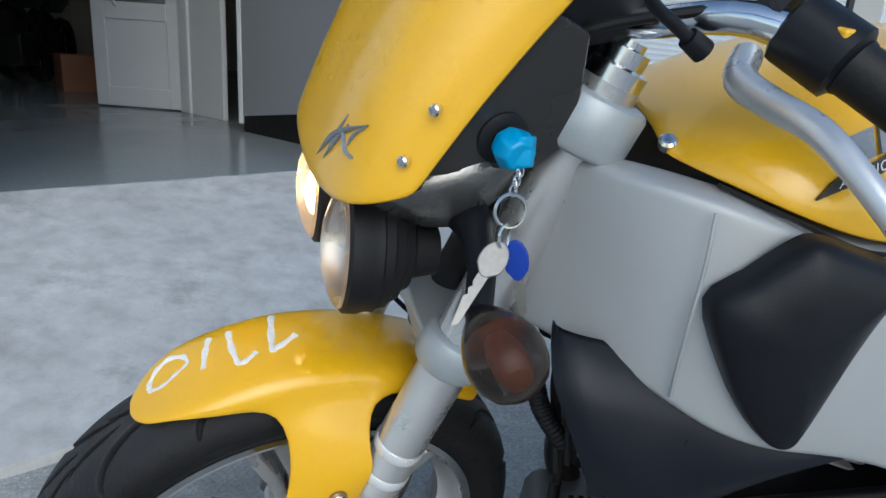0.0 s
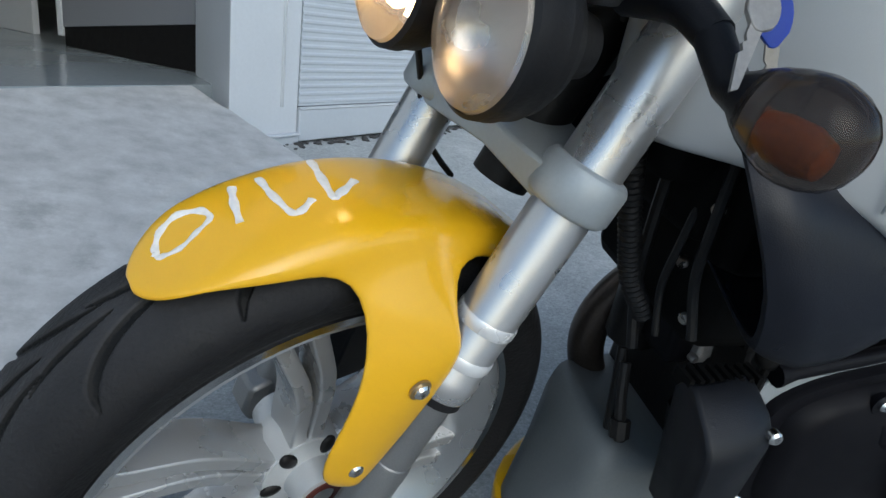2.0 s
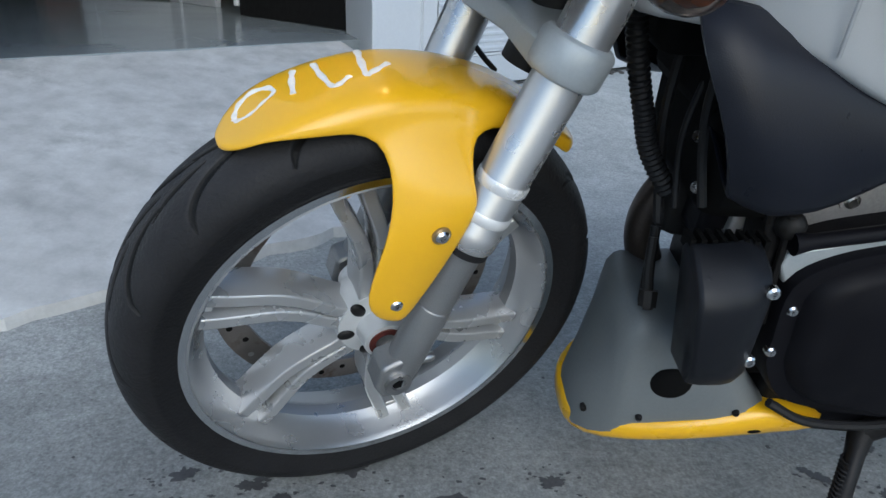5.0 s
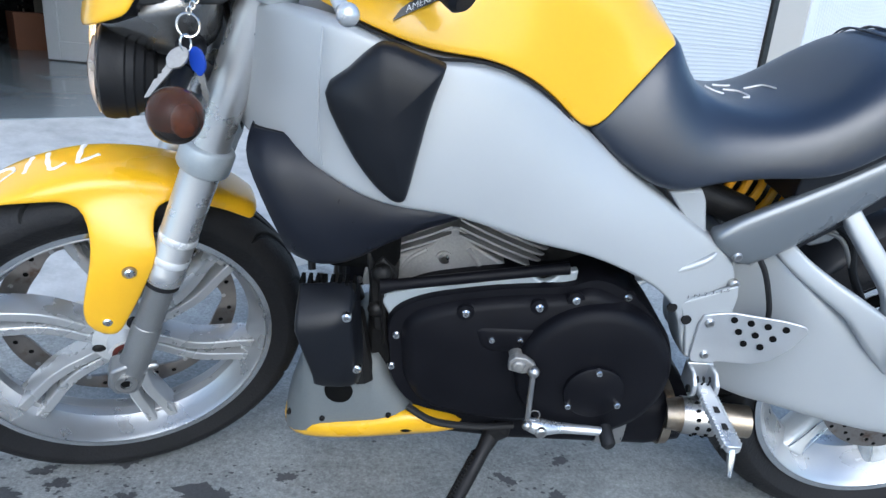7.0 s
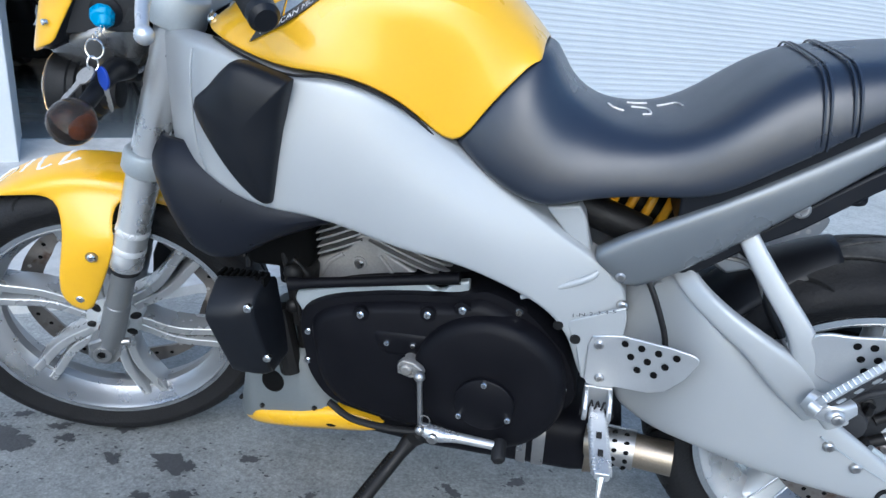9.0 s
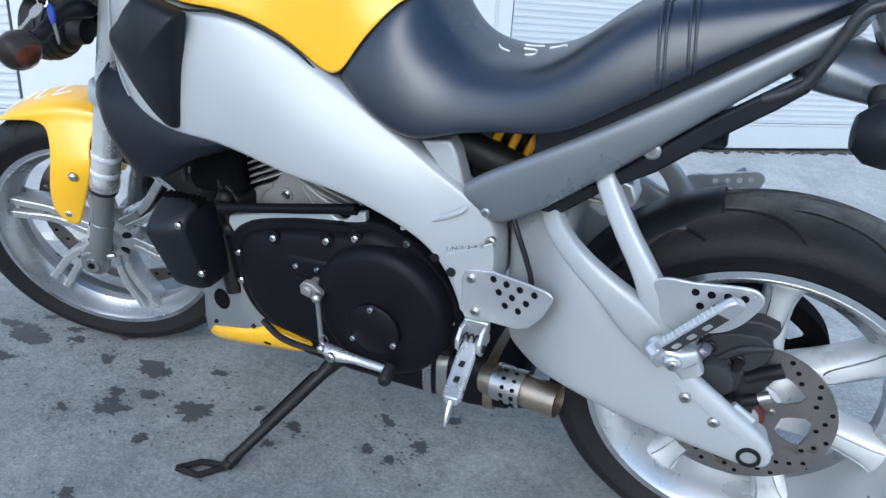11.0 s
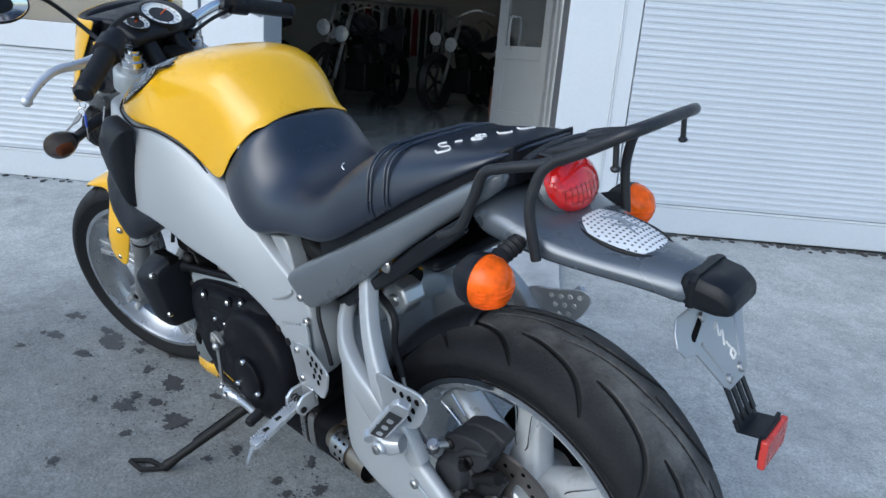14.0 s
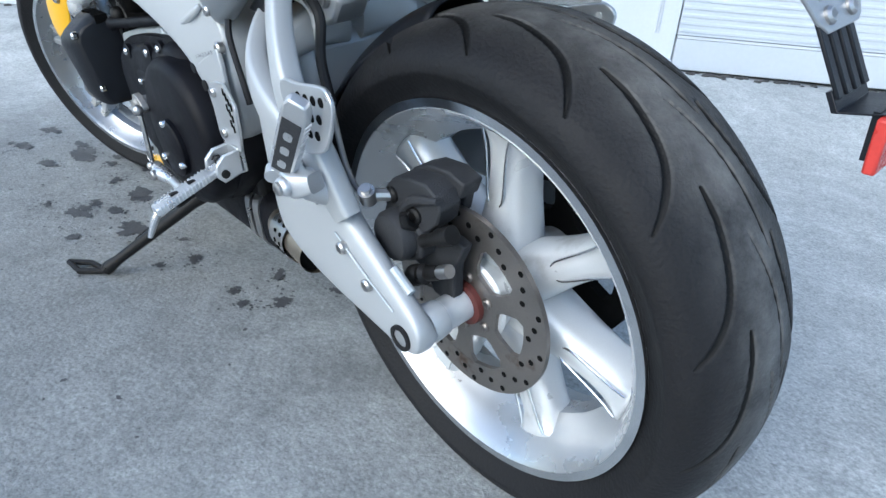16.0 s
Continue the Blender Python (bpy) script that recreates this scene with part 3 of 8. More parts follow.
def build_hall():
    """The dim hall behind the doorway."""
    w = lambda name, bm, m, label: tagged(obj(name, bm, m, smooth=0), label, "wall" if "wall" in name else name.split("_")[0], kind="structure")
    w("floor_hall", in_front(box(-6.5, 9.5, 0.23, 9.0, FLOOR_Z - 0.3, FLOOR_Z)), INFLOOR, "smooth shiny grey hall floor")
    w("ceiling", in_front(box(-6.6, 9.6, 0.3, 9.2, 3.4, 3.55)), INWALL, "dark hall ceiling")
    w("wall_hall_back", in_front(box(-6.6, 9.6, 9.0, 9.2, 0, 3.4)), INWALL, "dim hall back wall")
    w("wall_hall_left", in_front(box(-6.7, -6.5, 0.3, 9.0, 0, 3.4)), INWALL, "dim hall side wall")
    w("wall_hall_right", in_front(box(9.5, 9.7, 0.3, 9.0, 0, 3.4)), INWALL, "dim hall side wall")

    def slab(a, b, z0, z1, t=0.04):
        """An upright board between two points of the plan."""
        (x0, y0), (x1, y1) = a, b
        L = math.hypot(x1 - x0, y1 - y0)
        m = FRONT @ Matrix.Translation((x0, y0, 0)) @ Matrix.Rotation(math.atan2(y1 - y0, x1 - x0), 4, "Z")
        return moved(box(0, L, -t / 2, t / 2, z0, z1), m)

    screen = empty("partition", Matrix.Identity(4), "grey board partition inside the doorway", "partition", kind="structure")
    L = math.hypot(0.11, 0.94)
    m = FRONT @ Matrix.Translation((-0.60, 0.56, 0)) @ Matrix.Rotation(math.atan2(0.94, -0.11), 4, "Z")
    part("board", moved(plate([(0, FLOOR_Z + 0.215), (L, FLOOR_Z + 0.095), (L, 2.6), (0, 2.6)], -0.02, 0.02), m), GREYPANEL, screen, "grey smooth board", bevel=0.003)
    # dark board painted in for the shade under the raised panel
    part("underside_dark", moved(box(0, L, -0.012, 0.012, FLOOR_Z + 0.002, FLOOR_Z + 0.25), m), DARKMETAL, screen, "dark board for the shade under the panel")
    part("post", slab((-0.712, 1.505), (-0.722, 1.535), FLOOR_Z + 0.05, 2.6, 0.05), WHITEPVC, screen, "pale post", bevel=0.004)
    part("panel", slab((-0.60, 2.05), (-0.64, 2.50), FLOOR_Z, 2.6), WHITEPVC, screen, "pale side panel", bevel=0.004)
    part("post", slab((-0.64, 2.50), (-0.66, 2.62), FLOOR_Z, 2.6, 0.08), WHITEPVC, screen, "pale door post", bevel=0.006)
    a, b = Vector((-0.66, 2.64)), Vector((-1.12, 3.12))
    leaf = empty("door_leaf", Matrix.Identity(4), "white plastic door with a glazed upper half, standing open", "door", kind="structure")
    L = (b - a).length
    m = FRONT @ Matrix.Translation((a.x, a.y, FLOOR_Z + 0.01)) @ Matrix.Rotation(math.atan2(b.y - a.y, b.x - a.x), 4, "Z")
    for x0, x1, z0, z1 in ((0, 0.1, 0, 2.05), (L - 0.1, L, 0, 2.05), (0.1, L - 0.1, 0, 0.14), (0.1, L - 0.1, 0.62, 0.74), (0.1, L - 0.1, 1.93, 2.05)):
        part("stile", moved(box(x0, x1, -0.03, 0.03, z0, z1), m), WHITEPVC, leaf, bevel=0.005)
    part("panel", moved(box(0.1, L - 0.1, -0.012, 0.012, 0.14, 0.62), m), WHITEPVC, leaf, "plain lower panel")
    part("pane", moved(box(0.1, L - 0.1, -0.006, 0.006, 0.74, 1.93), m), WINDOWGLASS, leaf, "clear door glass").visible_shadow = False
    h = [(L - 0.2, 0.0, 0.72), (L - 0.2, 0.07, 0.74), (L - 0.2, 0.07, 0.98), (L - 0.2, 0.0, 1.0)]
    for side in (1, -1):
        part("handle", moved(tube([(x, y * side, z) for x, y, z in h], 0.011, 8, 4), m), WHITEPVC, leaf, "white bow handle")
    box_ob = obj("cardboard_box", in_front(box(-1.13, -0.86, 4.2, 4.5, FLOOR_Z, FLOOR_Z + 0.32)), CARDBOARD, bevel=0.006)
    tagged(box_ob, "closed brown cardboard box on the hall floor", "box")

    def stored_bike(m):
        """A parked motorcycle in the hall, seen only dimly."""
        e = empty("stored_motorcycle", m, "dark parked motorcycle with chrome headlamps in the hall", "motorcycle", "motorcycles in the hall")
        for x in (-0.72, 0.72):
            wheel = part("wheel", moved(lathe([(0.24, -0.03), (0.30, -0.055), (0.325, 0), (0.30, 0.055), (0.24, 0.03)], 32, True), Matrix.Translation((x, 0, 0.325))), TYRE, e, "black tyre")
            part("rim", moved(joined(lathe([(0.22, -0.03), (0.245, -0.035), (0.245, 0.035), (0.22, 0.03)], 32, True), *[tube([(0, 0, 0), (0.23 * math.cos(k * 1.257), 0, 0.23 * math.sin(k * 1.257))], 0.016, 6) for k in range(5)]), Matrix.Translation((x, 0, 0.325))), DARKMETAL, wheel, "dark alloy rim")
        part("engine", joined(box(-0.2, 0.22, -0.15, 0.15, 0.2, 0.48), tube([(-0.05, 0, 0.45), (-0.16, 0, 0.68)], 0.1, 14), tube([(0.08, 0, 0.45), (0.16, 0, 0.66)], 0.1, 14)), DARKMETAL, e, "dark engine", bevel=0.02)
        part("tank", ball((-0.12, 0, 0.84), 0.3, 0.15, 0.13), DARKPAINT, e, "dark glossy tank")
        part("seat", skin([[(x, y * w, z + (0.03 if abs(y) < 0.5 else 0)) for y, z in ((-1, t - 0.07), (-0.9, t), (0, t + 0.01), (0.9, t), (1, t - 0.07))] for x, w, t in ((0.1, 0.1, 0.82), (0.35, 0.14, 0.76), (0.55, 0.12, 0.84), (0.85, 0.07, 0.88))]), SEATVINYL, e, "black seat")
        part("frame", joined(tube([(-0.4, 0.1, 0.85), (0.0, 0.14, 0.62), (0.3, 0.13, 0.42)], 0.025, 8, 4), tube([(-0.4, -0.1, 0.85), (0.0, -0.14, 0.62), (0.3, -0.13, 0.42)], 0.025, 8, 4), tube([(0.25, 0.12, 0.4), (0.72, 0.13, 0.325)], 0.022, 8), tube([(0.25, -0.12, 0.4), (0.72, -0.13, 0.325)], 0.022, 8)), DARKMETAL, e, "dark frame")
        for y in (-0.1, 0.1):
            part("fork_leg", tube([(-0.72, y, 0.325), (-0.42, y, 1.0)], 0.022, 10), STEEL, e, "bright fork leg")
        part("handlebar", tube([(-0.22, -0.40, 1.08), (-0.34, -0.22, 1.12), (-0.42, 0, 1.03), (-0.34, 0.22, 1.12), (-0.22, 0.40, 1.08)], 0.013, 8, 5), STEEL, e, "chrome handlebar")
        for y in (-0.10, 0.10):
            lamp = part("headlamp", moved(lathe([(0.0, -0.09), (0.05, -0.07), (0.075, -0.01), (0.078, 0.01)], 24), Matrix.Translation((-0.60, y, 0.76 + 0.25 * y)) @ Matrix.Rotation(radians(90), 4, "Z")), CHROME, e, "round chrome headlamp")
            part("lens", moved(lathe([(0.0, 0.022), (0.05, 0.017), (0.075, 0.011)], 24), Matrix.Translation((-0.60, y, 0.76 + 0.25 * y)) @ Matrix.Rotation(radians(90), 4, "Z")), HALLLENS, lamp, "clear lens")
        return e

    rack_m = FRONT @ pose(-2.55, 6.1, FLOOR_Z)
    rail = empty("clothes_rack", rack_m, "clothes rack with riding jackets hanging in the hall", "clothes rack")
    part("rail", joined(tube([(-0.75, 0, 1.25), (0.75, 0, 1.25)], 0.014, 8), *[tube([(x, 0, 0.0), (x, 0, 1.25)], 0.014, 8) for x in (-0.75, 0.75)], *[tube([(x, -0.22, 0.02), (x, 0.22, 0.02)], 0.014, 8) for x in (-0.75, 0.75)]), STEEL, rail, "steel rail on two posts")
    cloth = [mat("cloth_" + n, c, 0.85, var=0.3, scale=12, bump=0.3) for n, c in (("black", (0.015, 0.015, 0.017)), ("red", (0.22, 0.02, 0.02)), ("grey", (0.16, 0.16, 0.16)), ("white", (0.5, 0.5, 0.5)))]
    rnd = random.Random(11)
    for k in range(13):
        x = -0.66 + 0.11 * k
        low = rnd.uniform(0.42, 0.62)
        rings = [[(x + w * math.cos(a) * 0.34 + 0.01 * math.sin(3 * a + k), dd * math.sin(a), z) for a in [2 * math.pi * i / 14 for i in range(14)]] for z, w, dd in ((1.21, 0.02, 0.03), (1.17, 0.08, 0.20), (1.05, 0.11, 0.24), (0.8, 0.10, 0.22), (low, 0.13, 0.25))]
        part("jacket", skin(rings), cloth[(0, 0, 2, 1, 0, 3, 0, 2, 0, 1, 0, 0, 2)[k]], rail, "hanging riding jacket", smooth=50)

    place = lambda s, d, a: FRONT @ pose(s, d, FLOOR_Z, 0, 0, a)
    one = stored_bike(place(-2.50, 3.56, 70))
    for s, d, a in ((-1.42, 4.6, 62), (-2.9, 5.6, 75), (-3.6, 3.2, 80), (-0.9, 6.2, 60)):
        copy_thing(one, place(s, d, a))


build_ground()
build_stains()
build_ramp()
build_front()
build_hall()

# ---- the motorcycle, built upright on its own axes: x to the rear, y to its right, z up ----
LEAN_M = pose(0, 0, 0, 9.41, 0, 0)
bike = empty("motorcycle", LEAN_M, "yellow and silver naked motorcycle leaning on its side stand", "motorcycle")
RAKE = radians(21)
AXLE = Vector((-0.66, 0, 0.3086))
STEM = AXLE + 0.030 * Vector((math.cos(RAKE), 0, -math.sin(RAKE)))
STEER = Matrix.Translation(STEM) @ Matrix.Rotation(radians(22.98), 4, Vector((math.sin(RAKE), 0, math.cos(RAKE)))) @ Matrix.Translation(-STEM)
REAR = Vector((0.66, 0, 0.301))


def turned(bm):
    """Moves what is built straight ahead to the turned handlebar's place."""
    return moved(bm, STEER)


def on_ground(x, y, z):
    """A point of the yard on the leaning motorcycle's axes."""
    return LEAN_M.inverted() @ Vector((x, y, z))


def pillow(pts, y0, y1, rings=6, inner=0.0, power=0.5, curve=0):
    """A rounded cushion on an outline in x and z: rim at y0, top at y1."""
    if curve:
        pts = smooth_line(pts, curve, True)
    c = np.mean([np.array(p, float) for p in pts], axis=0)
    rows = []
    for k in range(rings + 1):
        t = k / rings
        s = 1 - t * (1 - inner) if k < rings else max(inner, 0.02)
        h = (1 - (1 - t) ** 2) ** power
        rows.append([(c[0] + (p[0] - c[0]) * s, y0 + (y1 - y0) * h, c[1] + (p[1] - c[1]) * s) for p in pts])
    return skin(rows)


def screws(where, axis, parent, r=0.0075, material=None, name="screw"):
    for p in where:
        part(name, bolt(p, axis, r), material or CHROME, parent, "bright socket screw")


def tyre(half, r_rim, r_out, r_side, grooves, dusty, n=1500, m=150):
    """A tyre with sunk tread grooves; grooves: lines of (angle, place across in metres)."""
    prof = []
    for j in range(m + 1):
        w = -1 + 2 * j / m
        a = w * 2.05 * 0.92
        if abs(a) > math.pi / 2:
            k = (abs(a) - math.pi / 2) / (2.05 * 0.92 - math.pi / 2)
            prof.append((r_side + (r_rim - r_side) * k, math.copysign(half * (1 - 0.22 * k), w)))
        else:
            prof.append((r_side + (r_out - r_side) * math.cos(a) ** 0.9, half * math.sin(a)))
    prof = np.array(prof)
    across = np.r_[0, np.cumsum(np.hypot(*np.diff(prof, axis=0).T))]
    across -= across[m // 2]
    ang = 2 * math.pi * np.arange(n) / n
    edge = np.full((n, m + 1), -1.0)
    for line in grooves:
        for (a0, l0, w0), (a1, l1, w1) in zip(line, line[1:]):
            # nearest distance of every place on the tread to this short piece
            u = (ang - a0 + math.pi) % (2 * math.pi) - math.pi
            near = np.where(np.abs(u) < 0.25)[0]
            px, py = u[near][:, None] * r_out, across[None, :] - l0
            dx, dy = (a1 - a0) * r_out, l1 - l0
            t = np.clip((px * dx + py * dy) / (dx * dx + dy * dy), 0, 1)
            edge[near] = np.maximum(edge[near], w0 + (w1 - w0) * t - np.hypot(px - t * dx, py - t * dy))
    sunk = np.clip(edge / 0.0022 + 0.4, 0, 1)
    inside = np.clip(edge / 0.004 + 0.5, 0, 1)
    rr = prof[None, :, 0] - 0.0035 * sunk
    co = np.stack([rr * np.cos(ang)[:, None], np.broadcast_to(prof[None, :, 1], rr.shape), rr * np.sin(ang)[:, None]], -1).reshape(-1, 3)
    i, j = np.meshgrid(np.arange(n), np.arange(m), indexing="ij")
    k = (i + 1) % n
    quads = np.stack([i * (m + 1) + j, i * (m + 1) + j + 1, k * (m + 1) + j + 1, k * (m + 1) + j], -1).reshape(-1, 4)
    me = bpy.data.meshes.new("tmp")
    me.from_pydata(co.tolist(), [], quads.tolist())
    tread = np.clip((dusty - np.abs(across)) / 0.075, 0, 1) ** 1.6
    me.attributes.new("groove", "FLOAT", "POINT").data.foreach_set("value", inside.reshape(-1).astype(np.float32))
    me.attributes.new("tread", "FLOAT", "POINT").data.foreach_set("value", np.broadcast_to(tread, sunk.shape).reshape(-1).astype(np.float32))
    bm = bmesh.new()
    bm.from_mesh(me)
    bpy.data.meshes.remove(me)
    return bm


def groove_set(count, start, lines, sides=((-1, 0.0), (1, 0.5))):
    """Curved grooves repeated round the tyre. Each line: (share of a step, place across, half width in metres)."""
    step = 2 * math.pi / count
    out = []
    for k in range(count):
        for side, shift in sides:
            for line in lines:
                out.append([(radians(start) + (k + shift - a) * step, side * w, h) for a, w, h in smooth_line(line, 6)])
    return out


FRONT_GROOVES = groove_set(16, 0, [[(0.0, 0.009, 0.0012), (-0.2, 0.013, 0.0036), (-0.42, 0.020, 0.0046), (-0.62, 0.031, 0.0046), (-0.76, 0.045, 0.0040), (-0.82, 0.060, 0.0012)], [(-0.45, 0.003, 0.001), (-0.65, 0.006, 0.0034), (-0.92, 0.010, 0.0036), (-1.10, 0.017, 0.0012)]])
REAR_GROOVES = groove_set(15, 66, [[(0.0, 0.030, 0.0024), (0.22, 0.031, 0.0036), (0.45, 0.036, 0.0038), (0.67, 0.043, 0.0038), (0.84, 0.053, 0.0038), (1.0, 0.069, 0.0032), (1.12, 0.086, 0.0012)]])
REAR_GROOVES += groove_set(15, 80.6, [[(0.0, -0.004, 0.0008), (0.37, 0.008, 0.0016), (0.7, 0.014, 0.0020), (1.0, 0.017, 0.0020), (1.18, 0.020, 0.0010)]], ((1, 0.0),))


def rim_profile(half, r_lip, deep=1.0):
    """The wheel rim's section, from the left lip over the well to the right lip."""
    L = [(r_lip - 0.010, -half - 0.004), (r_lip, -half), (r_lip, -half + 0.006), (r_lip - 0.012, -half + 0.012), (r_lip - 0.020 * deep, -half * 0.6), (r_lip - 0.042 * deep, -half * 0.25)]
    right = [(r, -y) for r, y in L[::-1]]
    under = [(r_lip - 0.018 * (0.5 + 0.5 * deep), half - 0.004), (r_lip - 0.030 * deep, half * 0.55), (r_lip - 0.050 * deep, half * 0.2), (r_lip - 0.050 * deep, -half * 0.2), (r_lip - 0.030 * deep, -half * 0.55), (r_lip - 0.018 * (0.5 + 0.5 * deep), -half + 0.004)]
    return L + right + under


def cut_ring(r0, r1, r2, arms, arm_deg, phase, y0, y1):
    """A hub ring with arms reaching out to r2, cut from one plate."""
    pts = []
    for k in range(arms):
        mid = phase + 360 / arms * k
        gap = 360 / arms - arm_deg
        for d, r in ((-arm_deg * 0.62, r2), (-arm_deg * 0.30, r2), (0, r2), (arm_deg * 0.30, r2), (arm_deg * 0.62, r2), (arm_deg * 0.42, r2 - 0.010), (arm_deg * 0.42, r1 + 0.012), (arm_deg * 0.62, r1 + 0.002), (arm_deg * 0.5 + gap * 0.35, r1), (arm_deg * 0.5 + gap * 0.65, r1), (360 / arms - arm_deg * 0.62, r1 + 0.002), (360 / arms - arm_deg * 0.42, r1 + 0.012), (360 / arms - arm_deg * 0.42, r2 - 0.010)):
            pts.append((mid + d, r))
    bm = bmesh.new()
    layers = []
    for y in (y0, y1):
        out = [bm.verts.new((r * math.cos(radians(d)), y, r * math.sin(radians(d)))) for d, r in pts]
        inn = [bm.verts.new((r0 * math.cos(radians(d)), y, r0 * math.sin(radians(d)))) for d in [phase + 360 * i / len(pts) for i in range(len(pts))]]
        layers.append((out, inn))
    n = len(pts)
    edges = []
    for out, inn in layers:
        loop = []
        for ring in (out, inn):
            loop += [bm.edges.new((ring[i], ring[(i + 1) % n])) for i in range(n)]
        bmesh.ops.triangle_fill(bm, use_beauty=True, edges=loop)
    for ring in (0, 1):
        a, b = layers[0][ring], layers[1][ring]
        for i in range(n):
            j = (i + 1) % n
            bm.faces.new((a[i], a[j], b[j], b[i]))
    return bm


def radial(profile_pts, angle):
    """Turns a shape built along +x in the wheel's plane to an angle."""
    return moved(profile_pts, Matrix.Rotation(-angle, 4, "Y"))


def front_wheel():
    m = STEER @ Matrix.Translation(AXLE)
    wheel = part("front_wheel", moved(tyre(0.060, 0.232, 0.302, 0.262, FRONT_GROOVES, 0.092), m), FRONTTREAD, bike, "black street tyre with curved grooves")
    part("rim", moved(lathe(rim_profile(0.047, 0.2335, 0.62), 96, True), m), RIMPAINT, wheel, "silver cast rim with a bright lip")
    part("lip", moved(lathe([(0.2345, -0.051), (0.2345, -0.046), (0.226, -0.0505)], 96, True), m), POLISHED, wheel, "bright machined rim lip")
    for k in range(6):
        a = radians(38 + 60 * k)
        bars = []
        for s in (-1, 1):
            path = [(0.034, 0.0092 * s), (0.060, 0.0094 * s - 0.003), (0.085, 0.0098 * s - 0.009), (0.108, 0.0110 * s - 0.0125), (0.135, 0.0130 * s - 0.0125), (0.162, 0.0148 * s - 0.008), (0.188, 0.0162 * s - 0.003), (0.212, 0.0175 * s)]
            rings = [[(x, -0.027, z - 0.0072), (x, -0.027, z + 0.0072), (x, -0.0250, z + 0.0084), (x, 0.022, z + 0.0090), (x, 0.022, z - 0.0090), (x, -0.0250, z - 0.0084)] for x, z in smooth_line(path, 3)]
            bars.append(skin(rings))
        bars.append(skin([[(x, -0.022, -w - o), (x, -0.022, w - o), (x, 0.018, w - o), (x, 0.018, -w - o)] for x, w, o in ((0.030, 0.022, 0), (0.052, 0.017, 0.002), (0.066, 0.015, 0.005), (0.078, 0.013, 0.008))]))
        bars.append(box(0.198, 0.212, -0.014, 0.016, -0.022, 0.022))
        part("spoke", moved(radial(joined(*bars), a), m), FRONTSPOKE, wheel, "twin-bar cast spoke", bevel=0.0015)
    part("hub", moved(lathe([(0.014, -0.062), (0.026, -0.060), (0.029, -0.034), (0.050, -0.029), (0.054, 0.0), (0.046, 0.024), (0.028, 0.030), (0.026, 0.06), (0.014, 0.062)], 40, True), m), WHEELPAINT, wheel, "cast hub")
    for k in range(6):
        a = radians(68 + 60 * k)
        part("hub_pocket", moved(ball((0, 0, 0), 0.0125, 0.005, 0.0085, 16, 10), m @ Matrix.Translation((0.0400 * math.cos(a), -0.0300, 0.0400 * math.sin(a))) @ Matrix.Rotation(-a, 4, "Y")), DARKMETAL, wheel, "dark hub pocket")
    part("seal", moved(lathe([(0.013, -0.0625), (0.021, -0.0625), (0.021, -0.0605), (0.013, -0.0605)], 30, True), m), mat("rusty_seal", (0.10, 0.025, 0.02), 0.5), wheel, "rusty red seal ring")
    # perimeter brake disc on the far side
    n = 144
    bm = bmesh.new()
    ro, ri = [], []
    for k in range(n):
        a = 2 * math.pi * k / n
        inner = 0.150 + 0.012 * (0.5 + 0.5 * math.cos(6 * a)) ** 3
        ri.append([bm.verts.new((inner * math.cos(a), y, inner * math.sin(a))) for y in (0.046, 0.051)])
        ro.append([bm.verts.new((0.1875 * math.cos(a), y, 0.1875 * math.sin(a))) for y in (0.046, 0.051)])
    for k in range(n):
        j = (k + 1) % n
        bm.faces.new((ri[k][0], ri[j][0], ro[j][0], ro[k][0]))
        bm.faces.new((ri[k][1], ro[k][1], ro[j][1], ri[j][1]))
        bm.faces.new((ro[k][0], ro[j][0], ro[j][1], ro[k][1]))
        bm.faces.new((ri[k][0], ri[k][1], ri[j][1], ri[j][0]))
    brake = part("brake_disc", moved(bm, m), DISCSTEEL, wheel, "brown-tinted drilled brake disc")
    for k in range(36):
        a = 2 * math.pi * k / 36
        r = 0.163 + 0.010 * (k % 2) + 0.002
        part("hole", moved(disc((r * math.cos(a), 0.0455, r * math.sin(a)), (0, 1, 0), 0.0042, 0.006, 8), m), DEEPBLACK if k % 3 else STEEL, wheel)
    part("front_caliper", turned(joined(plate([(-0.600, 0.33), (-0.545, 0.335), (-0.500, 0.36), (-0.490, 0.42), (-0.510, 0.46), (-0.555, 0.455), (-0.585, 0.40)], 0.052, 0.098), ball((-0.535, 0.105, 0.36), 0.022, 0.012, 0.022, 14, 8), ball((-0.530, 0.105, 0.42), 0.022, 0.012, 0.022, 14, 8))), BLACKPL, bike, "black brake caliper", bevel=0.006)
    return wheel


